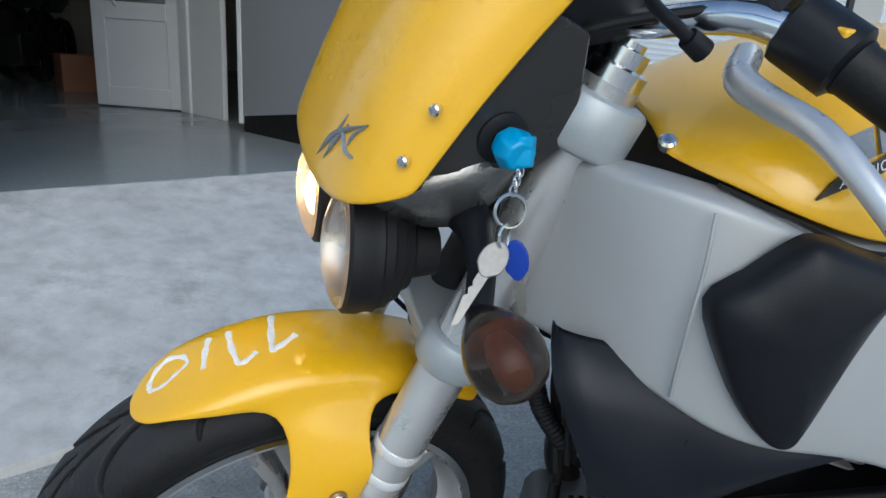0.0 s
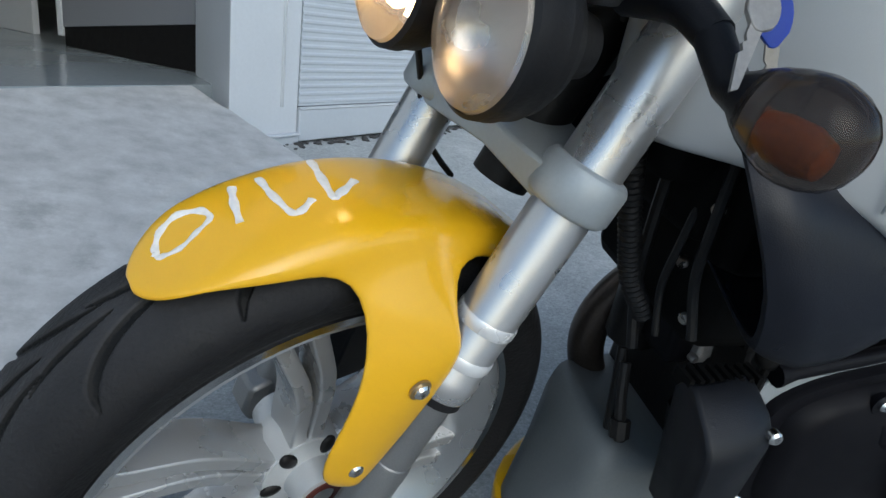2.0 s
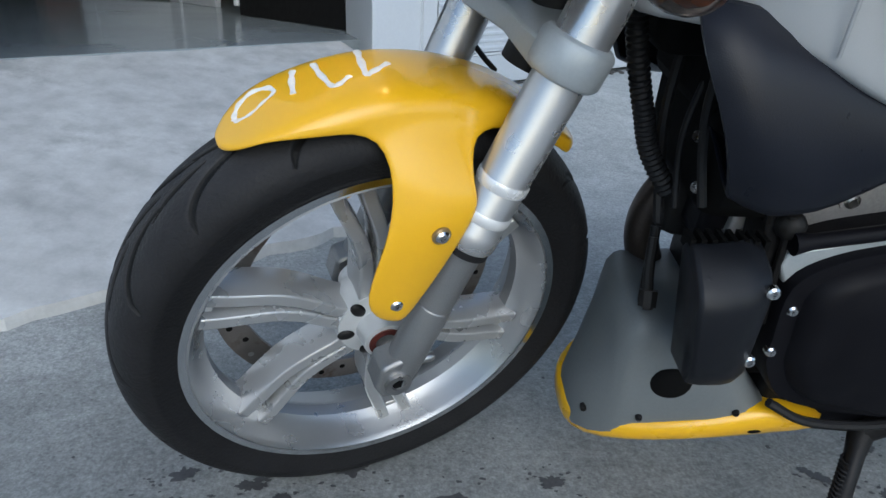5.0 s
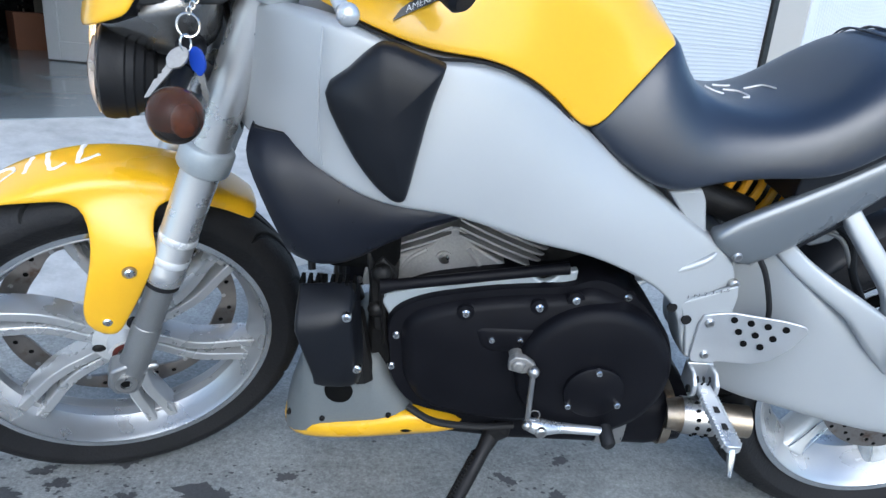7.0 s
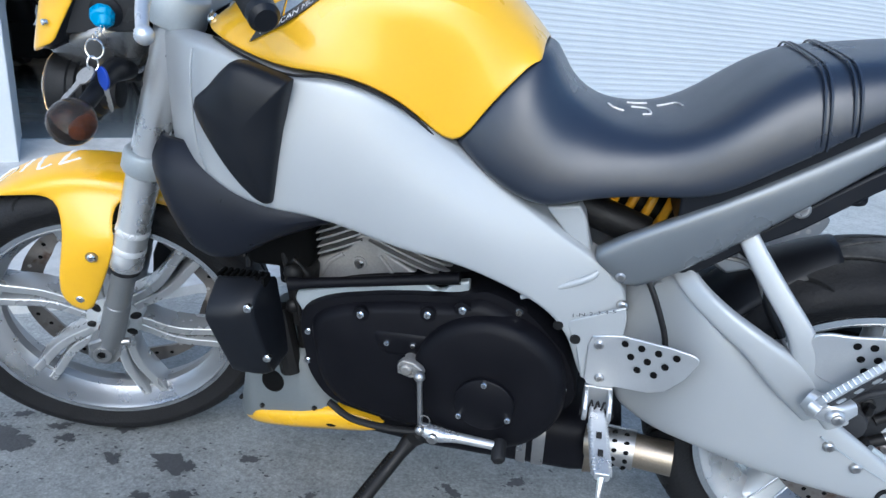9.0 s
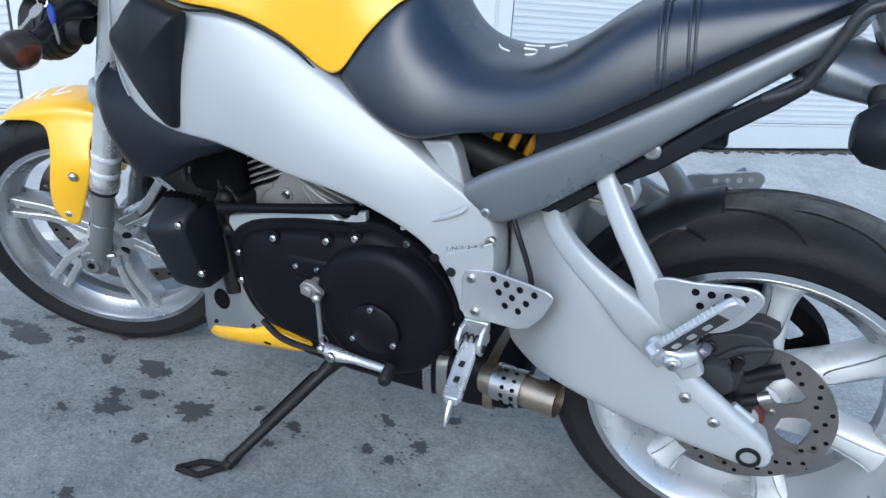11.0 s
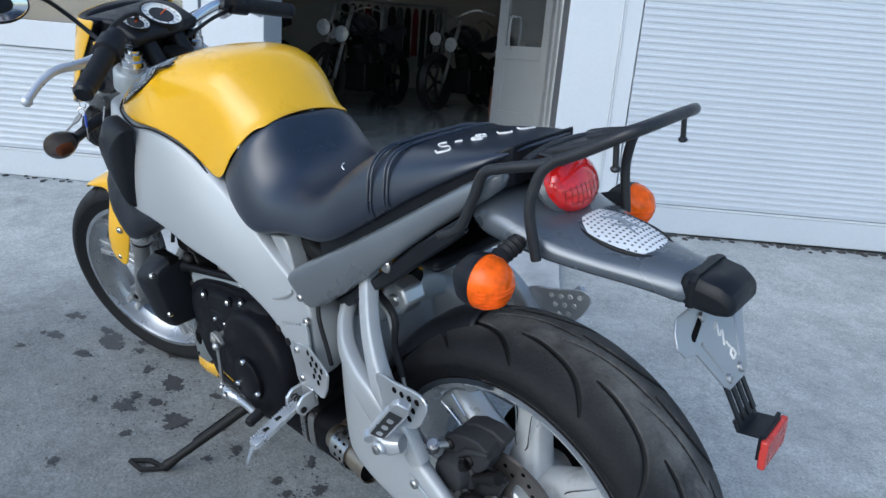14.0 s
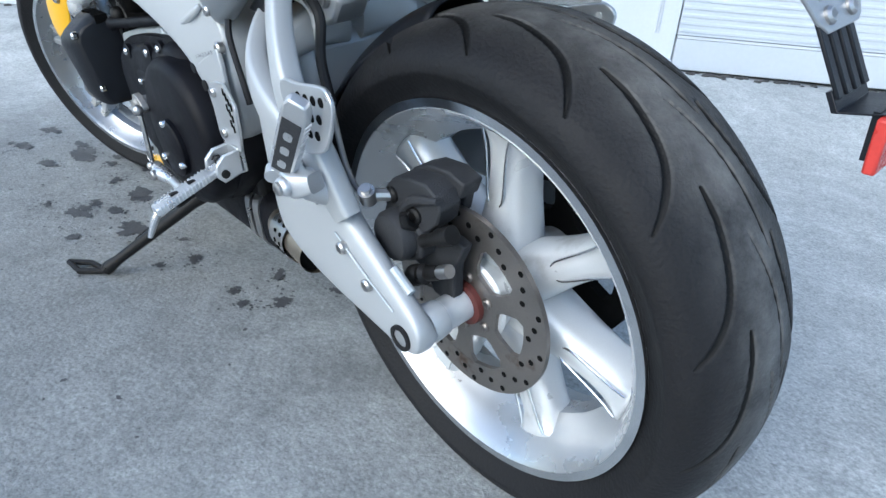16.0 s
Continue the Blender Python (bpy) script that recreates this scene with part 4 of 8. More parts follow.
def rear_wheel():
    m = Matrix.Translation(REAR)
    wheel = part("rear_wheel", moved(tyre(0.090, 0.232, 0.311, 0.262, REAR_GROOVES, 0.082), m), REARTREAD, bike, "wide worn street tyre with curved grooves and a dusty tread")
    part("rim", moved(lathe(rim_profile(0.074, 0.2335), 96, True), m), REARRIM, wheel, "silver cast rim")
    part("lip", moved(lathe([(0.2345, -0.078), (0.2345, -0.073), (0.224, -0.0775)], 96, True), m), POLISHED, wheel, "bright machined rim lip")
    count = 7
    for k in range(count):
        a = radians(86 - 360 / count * k)
        rings = []
        for x, w, d0, d1 in ((0.030, 0.036, -0.058, 0.03), (0.055, 0.038, -0.056, 0.03), (0.080, 0.034, -0.051, 0.028), (0.110, 0.027, -0.045, 0.026), (0.150, 0.0235, -0.041, 0.024), (0.180, 0.026, -0.042, 0.022), (0.196, 0.034, -0.046, 0.02), (0.208, 0.050, -0.052, 0.02)):
            rings.append([(x, d0, -w * 0.75), (x, d0, w * 0.75), (x, (d0 + d1) / 2, w), (x, d1, w * 0.8), (x, d1, -w * 0.8), (x, (d0 + d1) / 2, -w)])
        part("spoke", moved(radial(skin(rings), a), m), WHEELPAINT, wheel, "broad cast spoke", subsurf=2)
        ring = [(0.198, -0.019), (0.175, -0.0145), (0.130, -0.0120), (0.118, -0.0100), (0.112, -0.005), (0.112, 0.005), (0.118, 0.0100), (0.130, 0.0120), (0.175, 0.0145), (0.198, 0.019)]
        edge = tube([(x, -0.0412 - max(0, x - 0.15) * 0.06, z) for x, z in ring], 0.0015, 6, 3)
        part("recess_edge", moved(radial(edge, a), m), POLISHED, wheel, "raised edge round the spoke's recess")
    part("hub", moved(lathe([(0.016, -0.074), (0.050, -0.0738), (0.053, -0.070), (0.046, -0.050), (0.052, -0.036), (0.058, 0.0), (0.052, 0.036), (0.034, 0.05), (0.030, 0.09), (0.016, 0.10)], 40, True), m), WHEELPAINT, wheel, "cast hub")
    # drilled disc on the near side with lightened carrier
    y0, y1 = -0.080, -0.074
    outer = lathe([(0.088, y0), (0.120, y0), (0.120, y1), (0.088, y1)], 96, True)
    brake = part("brake_disc", moved(outer, m), DISCSTEEL, wheel, "brown-tinted drilled brake disc")
    part("disc_carrier", moved(cut_ring(0.022, 0.046, 0.089, 6, 24, 22, y0 + 0.0005, y1 - 0.0005), m), DISCSTEEL, wheel, "brown-tinted disc carrier", smooth=30)
    for k in range(6):
        a = radians(22 + 60 * k)
        part("carrier_screw", moved(bolt((0.036 * math.cos(a), y0 + 0.001, 0.036 * math.sin(a)), (0, -1, 0), 0.0065, 0.004), m), DISCSTEEL, wheel, "brown carrier screw")
    for k in range(42):
        a = 2 * math.pi * k / 42
        r = (0.095, 0.104, 0.113)[k % 3]
        part("hole", moved(disc((r * math.cos(a), y0 - 0.0005, r * math.sin(a)), (0, 1, 0), 0.0036, 0.004, 10), m), DEEPBLACK, wheel, "drilled hole")
    part("seal", moved(lathe([(0.019, -0.0875), (0.027, -0.0865), (0.028, -0.080), (0.019, -0.080)], 30, True), m), MATS["rusty_seal"], wheel, "rusty red seal ring")
    part("spacer", moved(lathe([(0.012, -0.150), (0.0195, -0.150), (0.0195, -0.080), (0.012, -0.080)], 30, True), m), WHEELPAINT, wheel, "bright axle spacer")
    part("belt_pulley", moved(cut_ring(0.02, 0.055, 0.096, 6, 30, 20, 0.074, 0.090), m), DEEPBLACK, wheel, "dark drive pulley", smooth=30)
    part("pulley_rim", moved(lathe([(0.095, 0.070), (0.122, 0.070), (0.122, 0.115), (0.095, 0.115)], 72, True), m), DEEPBLACK, wheel, "toothed dark pulley rim")
    return wheel


FDIR = Vector((0.363, 0, 0.932)).normalized()


def fork_at(z, y=0.0):
    return Vector((-0.655 + 0.402 * (z - 0.30), y, z))


def fork():
    for s in (-1, 1):
        y = 0.096 * s
        leg = part("fork_tube", turned(tube([fork_at(z, y) for z in (0.478, 0.482, 0.498, 0.500, 0.86, 0.94)], [0.0265, 0.028, 0.028, 0.0265, 0.0265, 0.0265], 28)), FORK, bike, "bare silver upside-down fork tube")
        for z in (0.510, 0.545):
            part("band", turned(tube([fork_at(z, y), fork_at(z + 0.002, y), fork_at(z + 0.009, y), fork_at(z + 0.011, y)], [0.0268, 0.0278, 0.0278, 0.0268], 28)), BANDALU, leg, "bright band")
        part("dust_seal", turned(tube([fork_at(0.470, y), fork_at(0.479, y)], 0.0255, 28)), RUBBER, leg, "black dust seal")
        part("slider", turned(tube([fork_at(0.385, y), fork_at(0.475, y)], 0.0205, 24)), CASTGREY, leg, "bare metal fork slider")
        lug = joined(tube([fork_at(0.400, y), fork_at(0.392, y), fork_at(0.345, y), fork_at(0.315, y), fork_at(0.280, y), fork_at(0.268, y)], [0.0205, 0.0222, 0.0222, 0.0225, 0.0215, 0.017], 20),
                     plate([(-0.682, 0.325), (-0.644, 0.336), (-0.634, 0.300), (-0.655, 0.270), (-0.682, 0.274), (-0.690, 0.293)], y - 0.019, y + 0.019))
        foot = part("fork_foot", turned(lug), CASTGREY, leg, "grey cast fork foot", bevel=0.005)
        part("axle_end", turned(joined(*[moved(lathe([(0.009, -0.004), (0.016, -0.004), (0.016, 0.004), (0.009, 0.004)], 24, True), Matrix.Translation((-0.663, y + 0.020 * s, 0.297))), moved(tube([(0, 0.002 * s, 0), (0, -0.006 * s, 0)], 0.010, 6), Matrix.Translation((-0.663, y + 0.016 * s, 0.297)))])), STEEL, leg, "hollow steel axle end")
        part("axle_hole", turned(disc((-0.663, y + 0.0205 * s, 0.297), (0, s, 0), 0.0085, 0.0012, 6)), DEEPBLACK, leg, "hex socket in the axle")
        part("pinch_screw", turned(bolt((-0.626, y + 0.006 * s, 0.312), (1, 0, 0), 0.007, 0.012)), STEEL, leg, "steel pinch screw")
        part("fork_cap", turned(tube([fork_at(z, y) for z in (0.938, 0.952, 0.954, 0.966, 0.967, 0.972)], [0.0255, 0.0255, 0.019, 0.019, 0.012, 0.012], 24)), POLISHED, leg, "bright fork cap with an adjuster screw")

    def clamp(name, z0, z1, r, label):
        parts = []
        for s in (-1, 1):
            parts.append(tube([fork_at(z0, 0.096 * s), fork_at(z0 + 0.006, 0.096 * s), fork_at(z1 - 0.006, 0.096 * s), fork_at(z1, 0.096 * s)], [r - 0.004, r, r, r - 0.004], 28))
        mid = (z0 + z1) / 2
        ring = []
        for y, w, h in ((-0.085, 0.030, 0.44), (-0.05, 0.036, 0.38), (0, 0.042, 0.36), (0.05, 0.036, 0.38), (0.085, 0.030, 0.44)):
            c = fork_at(mid, y) + Vector((0.022 * (1 - abs(y) / 0.09), 0, 0))
            hh = (z1 - z0) * h
            ring.append([(c.x - w, y, mid - hh), (c.x + w, y, mid - hh), (c.x + w, y, mid + hh), (c.x - w, y, mid + hh)])
        parts.append(skin(ring))
        ob = part(name, turned(joined(*parts)), CLAMP, bike, label, bevel=0.003)
        for s in (-1, 1):
            p = fork_at(mid - 0.012, 0.096 * s)
            part("clamp_screw", turned(bolt((p.x + r * 0.95, p.y - 0.012 * s, p.z), (1, 0, 0), 0.006, 0.008)), STEEL, ob, "steel clamp screw")
        return ob
    clamp("lower_clamp", 0.655, 0.692, 0.0362, "light-grey lower fork clamp")
    clamp("upper_clamp", 0.884, 0.930, 0.0425, "light-grey upper fork clamp")
    part("steering_stem", turned(tube([fork_at(0.62) + Vector((0.035, 0, 0)), fork_at(0.945) + Vector((0.035, 0, 0))], 0.028, 20)), DARKMETAL, bike, "dark steering stem")


def fender():
    """Front mudguard: a crowned shell round the tyre, with a leg down each fork slider."""
    M0 = 118.8

    def crown(deg, u):
        k = min(1, (M0 - deg) / 23.0 + 0.004)
        half = 0.061 * (1 - (1 - k) ** 2) ** 0.47 * (1 - 0.25 * max(0, (62 - deg) / 16) ** 2)
        R = 0.3275 - 0.0165 * max(0, (deg - 90) / 29) ** 1.4
        drop = 0.004 + 0.022 * min(1, max(0, (111 - deg) / 13)) * (1 - 0.25 * min(1, max(0, (66 - deg) / 10)))
        rr = R - drop * (0.45 * u * u + 0.55 * abs(u) ** 5)
        a = radians(deg)
        return (AXLE.x + rr * math.cos(a), half * math.sin(u * math.pi / 2 * 0.98), AXLE.z + rr * math.sin(a))
    degs = [M0 + (97 - M0) * (i / 9) ** 1.8 for i in range(9)] + [97 - 4 * i for i in range(8)] + [69 - 23 * i / 8 for i in range(1, 9)]
    bm = bmesh.new()
    grid = [[bm.verts.new(crown(d, k / 6)) for k in range(-6, 7)] for d in degs]
    for a, b in zip(grid, grid[1:]):
        for k in range(12):
            bm.faces.new((a[k], a[k + 1], b[k + 1], b[k]))
    # each leg grows out of the shell's edge and runs down the slider
    rows = [(-0.674, 0.598, -0.576, 0.590, 0.068), (-0.666, 0.577, -0.584, 0.572, 0.084), (-0.668, 0.545, -0.586, 0.553, 0.099), (-0.676, 0.516, -0.584, 0.540, 0.108), (-0.686, 0.486, -0.590, 0.520, 0.111),
            (-0.695, 0.456, -0.605, 0.488, 0.111), (-0.698, 0.430, -0.623, 0.452, 0.110), (-0.690, 0.408, -0.642, 0.420, 0.109), (-0.673, 0.396, -0.654, 0.401, 0.108)]
    for s, col in ((-1, 0), (1, 12)):
        top = [grid[9 + i][col] for i in range(8)]
        for fx, fz, bx, bz, v in rows:
            row = []
            for i in range(8):
                u = i / 7
                row.append(bm.verts.new((fx + (bx - fx) * u, (v + 0.005 * math.sin(math.pi * u) - 0.004 * (1 - u)) * s, fz + (bz - fz) * u)))
            for i in range(7):
                bm.faces.new((top[i], top[i + 1], row[i + 1], row[i]))
            top = row
    ob = part("front_mudguard", turned(bm), YELLOW, bike, "glossy yellow front mudguard with a number in white marker")
    mod = ob.modifiers.new("thick", "SOLIDIFY")
    mod.thickness, mod.offset = 0.0035, 0
    sub = ob.modifiers.new("round", "SUBSURF")
    sub.levels = sub.render_levels = 1
    for s in (-1, 1):
        for x, z, y in ((-0.625, 0.512, 0.1165), (-0.667, 0.425, 0.1105)):
            part("washer", turned(disc((x, (y - 0.002) * s, z), (0, s, 0), 0.010, 0.0025, 18)), mat("worn_washer", (0.35, 0.25, 0.12), 0.4, metal=0.6) if "worn_washer" not in MATS else MATS["worn_washer"], ob, "worn washer")
            part("screw", turned(bolt((x, y * s, z), (0, s, 0), 0.0075, 0.005)), CHROME, ob, "bright socket screw")
    # the number in marker strokes along the crown
    def on_crown(deg, u):
        p = Vector(crown(deg, u))
        return p + (p - AXLE).normalized() * 0.0012
    strokes = [[(114.2, 0.12), (113.0, 0.34), (110.4, 0.44), (107.4, 0.30), (106.6, 0.14), (108.8, 0.06), (111.4, -0.02), (113.8, 0.02), (114.2, 0.12)],
               [(102.0, 0.42), (102.8, 0.22), (103.6, -0.08)],
               [(98.4, 0.40), (98.3, 0.12), (97.6, -0.16), (96.6, -0.20), (94.2, -0.10)],
               [(90.2, 0.52), (90.9, 0.20), (91.4, -0.12), (90.2, -0.10), (86.8, 0.05)]]
    for st_ in strokes:
        pts = [on_crown(*p) for p in smooth_line(st_, 5)]
        part("marker_stroke", turned(tube(pts, [0.0036 + 0.0008 * math.sin(i * 1.3) for i in range(len(pts))], 8, flat=0.35)), CHALK, ob, "white marker stroke")


def headlamps():
    for s, lit in ((-1, False), (1, True)):
        c = Vector((-0.597, 0.0575 * s, 0.783))
        m = STEER @ Matrix.Translation(c) @ Matrix.Rotation(radians(-8), 4, "Z") @ Matrix.Rotation(radians(6), 4, "Y") @ Matrix.Rotation(radians(-90), 4, "Z") @ Matrix.Scale(1.02, 4)
        shell = [(0.054, -0.012), (0.0575, -0.009), (0.0580, 0.002), (0.0560, 0.008), (0.0560, 0.016), (0.0535, 0.0180), (0.0520, 0.026), (0.0485, 0.0280), (0.0450, 0.036), (0.0390, 0.038), (0.0350, 0.046), (0.026, 0.050), (0.022, 0.072), (0.0, 0.074)]
        lamp = part("headlamp", moved(lathe(shell, 56), m), RUBBER, bike, "round twin headlamp in a black ribbed rubber shell" if not lit else "lit round headlamp in a black rubber shell")
        part("reflector", moved(lathe([(0.0535, -0.008), (0.049, 0.008), (0.042, 0.024), (0.026, 0.038), (0.0, 0.044)], 56), m), REFLECTOR, lamp, "mirrored reflector bowl")
        part("lens", moved(lathe([(0.0545, -0.009), (0.052, -0.015), (0.040, -0.022), (0.022, -0.027), (0.0, -0.029)], 56), m), GLASS, lamp, "clear domed lens")
        if lit:
            part("bulb", moved(ball((0.006, 0.010, 0.0), 0.017, 0.010, 0.022, 16, 10), m), BULB, lamp, "glowing bulb")
        else:
            part("bulb", moved(ball((0, 0.006, 0.034), 0.010, 0.006, 0.006, 16, 10), m), BULB, lamp, "small glowing bulb")
    part("sensor_wire", tube([(-0.585, 0.05, 0.760), (-0.566, 0.062, 0.690), (-0.556, 0.070, 0.642), (-0.535, 0.074, 0.612), (-0.515, 0.078, 0.590)], 0.0032, 8, 5), RUBBER, bike, "thin black wire beside the fork")
    # bright bowl under the screen that carries the lamps
    part("lamp_carrier", turned(skin([[(x, y, z) for y, z in ((-w, z1), (-w * 1.02, z1 - 0.02), (-w * 0.75, z0 + 0.006), (0, z0), (w * 0.75, z0 + 0.006), (w * 1.02, z1 - 0.02), (w, z1))] for x, w, z0, z1 in ((-0.612, 0.080, 0.836, 0.866), (-0.580, 0.112, 0.812, 0.880), (-0.54, 0.124, 0.790, 0.895), (-0.495, 0.124, 0.786, 0.905), (-0.455, 0.108, 0.826, 0.905))])), TITAN, bike, "dark bright-metal lamp carrier", subsurf=1)
    for s in (-1, 1):
        part("carrier_arm", turned(tube([(-0.505, 0.075 * s, 0.818), (-0.508, 0.105 * s, 0.826), (-0.515, 0.130 * s, 0.826), (-0.522, 0.160 * s, 0.819)], [0.018, 0.018, 0.014, 0.012], 14, 4)), BLACKPL, bike, "black indicator arm")
        c = Vector((-0.538, 0.238 * s, 0.803))
        ax = Vector((-0.02, 1.0 * s, -0.02)).normalized()
        ind = part("front_indicator", turned(tube([Vector((-0.522, 0.158 * s, 0.819)), c - ax * 0.048, c - ax * 0.040, c - ax * 0.032, c - ax * 0.026], [0.0115, 0.011, 0.013, 0.0185, 0.0215], 28)), BLACKPL, bike, "black oval front indicator")
        m = STEER @ Matrix.Translation(c) @ ax.to_track_quat("Y", "Z").to_matrix().to_4x4()
        egg = Matrix.Diagonal((0.90, 0.95, 0.90, 1))
        part("lens", moved(moved(lathe([(0.0200, -0.034), (0.0250, -0.026), (0.0295, -0.015), (0.0325, -0.003), (0.0325, 0.006), (0.0300, 0.016), (0.0250, 0.025), (0.0170, 0.0315), (0.0085, 0.0345), (0.0, 0.0353)], 56), egg), m), SMOKED, ind, "smoked indicator lens")
        part("amber_core", moved(moved(lathe([(0.0, -0.022), (0.007, -0.020), (0.0100, -0.010), (0.0110, 0.003), (0.0085, 0.012), (0.0, 0.016)], 28), Matrix.Translation((-0.006, 0, -0.009))), m), AMBER, ind, "amber inner lens")
        part("reflector", moved(lathe([(0.0215, -0.024), (0.0235, -0.014), (0.0225, -0.013), (0.010, -0.020), (0.0, -0.021)], 28), m), CHROME, ind, "dull reflector bowl")


def screen():
    """The small yellow fly screen with its badge, and the black backing and clocks behind it."""
    def at(u, v):
        # u: -1..1 across, v: 0 foot .. 1 top
        y = u * (0.131 - 0.009 * v)
        e = abs(u) ** 6
        foot = 0.835 + 1.75 * (0.131 * u) ** 2 + 0.008 * abs(u) ** 14
        top = 1.055 - 0.9 * (0.131 * u) ** 2
        z = foot + (top - foot) * v
        x = -0.617 + 0.44 * (z - 0.855) + (0.036 + 0.38 * (z - 0.872)) * abs(u) ** 7 - 0.006 * math.sin(math.pi * v)
        return (x, y, z)
    us = [-1, -0.97, -0.92, -0.84, -0.72, -0.56, -0.38, -0.19, 0, 0.19, 0.38, 0.56, 0.72, 0.84, 0.92, 0.97, 1]
    grid = [[at(u, v / 12) for u in us] for v in range(13)]
    ob = part("fly_screen", turned(skin(grid, closed=False)), YELLOW, bike, "glossy yellow fly screen with a grey badge")
    mod = ob.modifiers.new("thick", "SOLIDIFY")
    mod.thickness, mod.offset = 0.004, 0
    sub = ob.modifiers.new("round", "SUBSURF")
    sub.levels = sub.render_levels = 1
    for s in (-1, 1):
        for x, y, z in ((-0.580, 0.1235, 0.898), (-0.560, 0.126, 0.937)):
            part("screw", turned(bolt(Vector((x, y * s, z)), (-0.75, 0.6 * s, 0.1), 0.0046, 0.003)), CHROME, ob, "bright socket screw")
    # slanted winged badge made of plain strokes
    def badge(y, z):
        u = y / 0.132
        foot = 0.835 + 1.75 * y * y
        return Vector(at(u, (z - foot) / (1.055 - 0.9 * y * y - foot))) + Vector((-0.0024, 0.0004, 0.0008))
    for line, r in (([(-0.018, 0.855), (-0.040, 0.880), (-0.058, 0.893), (-0.091, 0.911)], (0.0004, 0.0042, 0.0048, 0.0006)), ([(-0.036, 0.860), (-0.050, 0.880), (-0.062, 0.900)], (0.0004, 0.0036, 0.0006)),
                    ([(-0.054, 0.905), (-0.046, 0.884), (-0.040, 0.872)], (0.0004, 0.0026, 0.0006)), ([(-0.060, 0.892), (-0.074, 0.884), (-0.087, 0.884)], (0.0026, 0.0026, 0.0022)), ([(-0.090, 0.910), (-0.078, 0.898), (-0.074, 0.888)], (0.001, 0.0022, 0.0006))):
        pts = [badge(*p) for p in line]
        part("badge_stroke", turned(tube(pts, r, 6, 4, flat=0.5)), DECALGREY, ob, "stroke of a grey metallic badge")
    back = [[Vector(at(u / 8 * 0.97, 0.03 + v / 12.4)) + Vector((0.007, 0, 0)) for u in range(-8, 9)] for v in range(13)]
    back_bm = skin(back, closed=False)
    inner = part("screen_backing", turned(back_bm), BLACKPL, bike, "black backing of the screen")
    mod = inner.modifiers.new("thick", "SOLIDIFY")
    mod.thickness = 0.02
    for s in (-1, 1):
        part("side_panel", turned(plate([(-0.570, 0.880), (-0.530, 0.945), (-0.49, 1.010), (-0.44, 0.985), (-0.435, 0.90), (-0.47, 0.880)], 0.105 * s, 0.118 * s)), COCKPIT, bike, "dark satin cockpit side panel", bevel=0.003)
    clock = part("instrument_panel", turned(skin([[(x, y, z) for x, z in ((-0.50, 0.985), (-0.44, 0.965), (-0.37, 0.975), (-0.36, 0.995), (-0.42, 1.035), (-0.49, 1.045))] for y in (-0.10, -0.085, 0.085, 0.10)])), BLACKPL, bike, "black instrument pod", bevel=0.008)
    for y, r in ((-0.058, 0.029), (0.022, 0.044)):
        m = STEER @ Matrix.Translation((-0.394, y, 1.018)) @ Vector((0.55, 0, 0.83)).to_track_quat("Y", "Z").to_matrix().to_4x4()
        part("dial", moved(lathe([(0.0, 0.001), (r * 0.92, 0.001), (r * 0.92, 0.004), (r, 0.006), (r, -0.01)], 40), m), DIAL, clock, "white round dial")
        part("dial_face", moved(lathe([(0.0, 0.003), (r * 0.60, 0.003), (r * 0.60, 0.0)], 40), m), CALIPER, clock, "grey dial centre")
        part("bezel", moved(lathe([(r * 0.93, 0.002), (r * 0.98, 0.007), (r * 1.06, 0.006), (r * 1.08, -0.01)], 40), m), BLACKPL, clock, "black dial bezel")
        for k in range(11):
            w = radians(-40 + 26 * k)
            part("dial_mark", moved(box(r * 0.72, r * 0.88, 0.0042, 0.0048, -0.0008, 0.0008), m @ Matrix.Rotation(w, 4, "Y")), DECALBLACK, clock)
        part("needle", moved(box(-r * 0.1, r * 0.7, 0.005, 0.0058, -0.0009, 0.0009), m @ Matrix.Rotation(radians(200), 4, "Y")), ORANGE, clock, "orange needle")


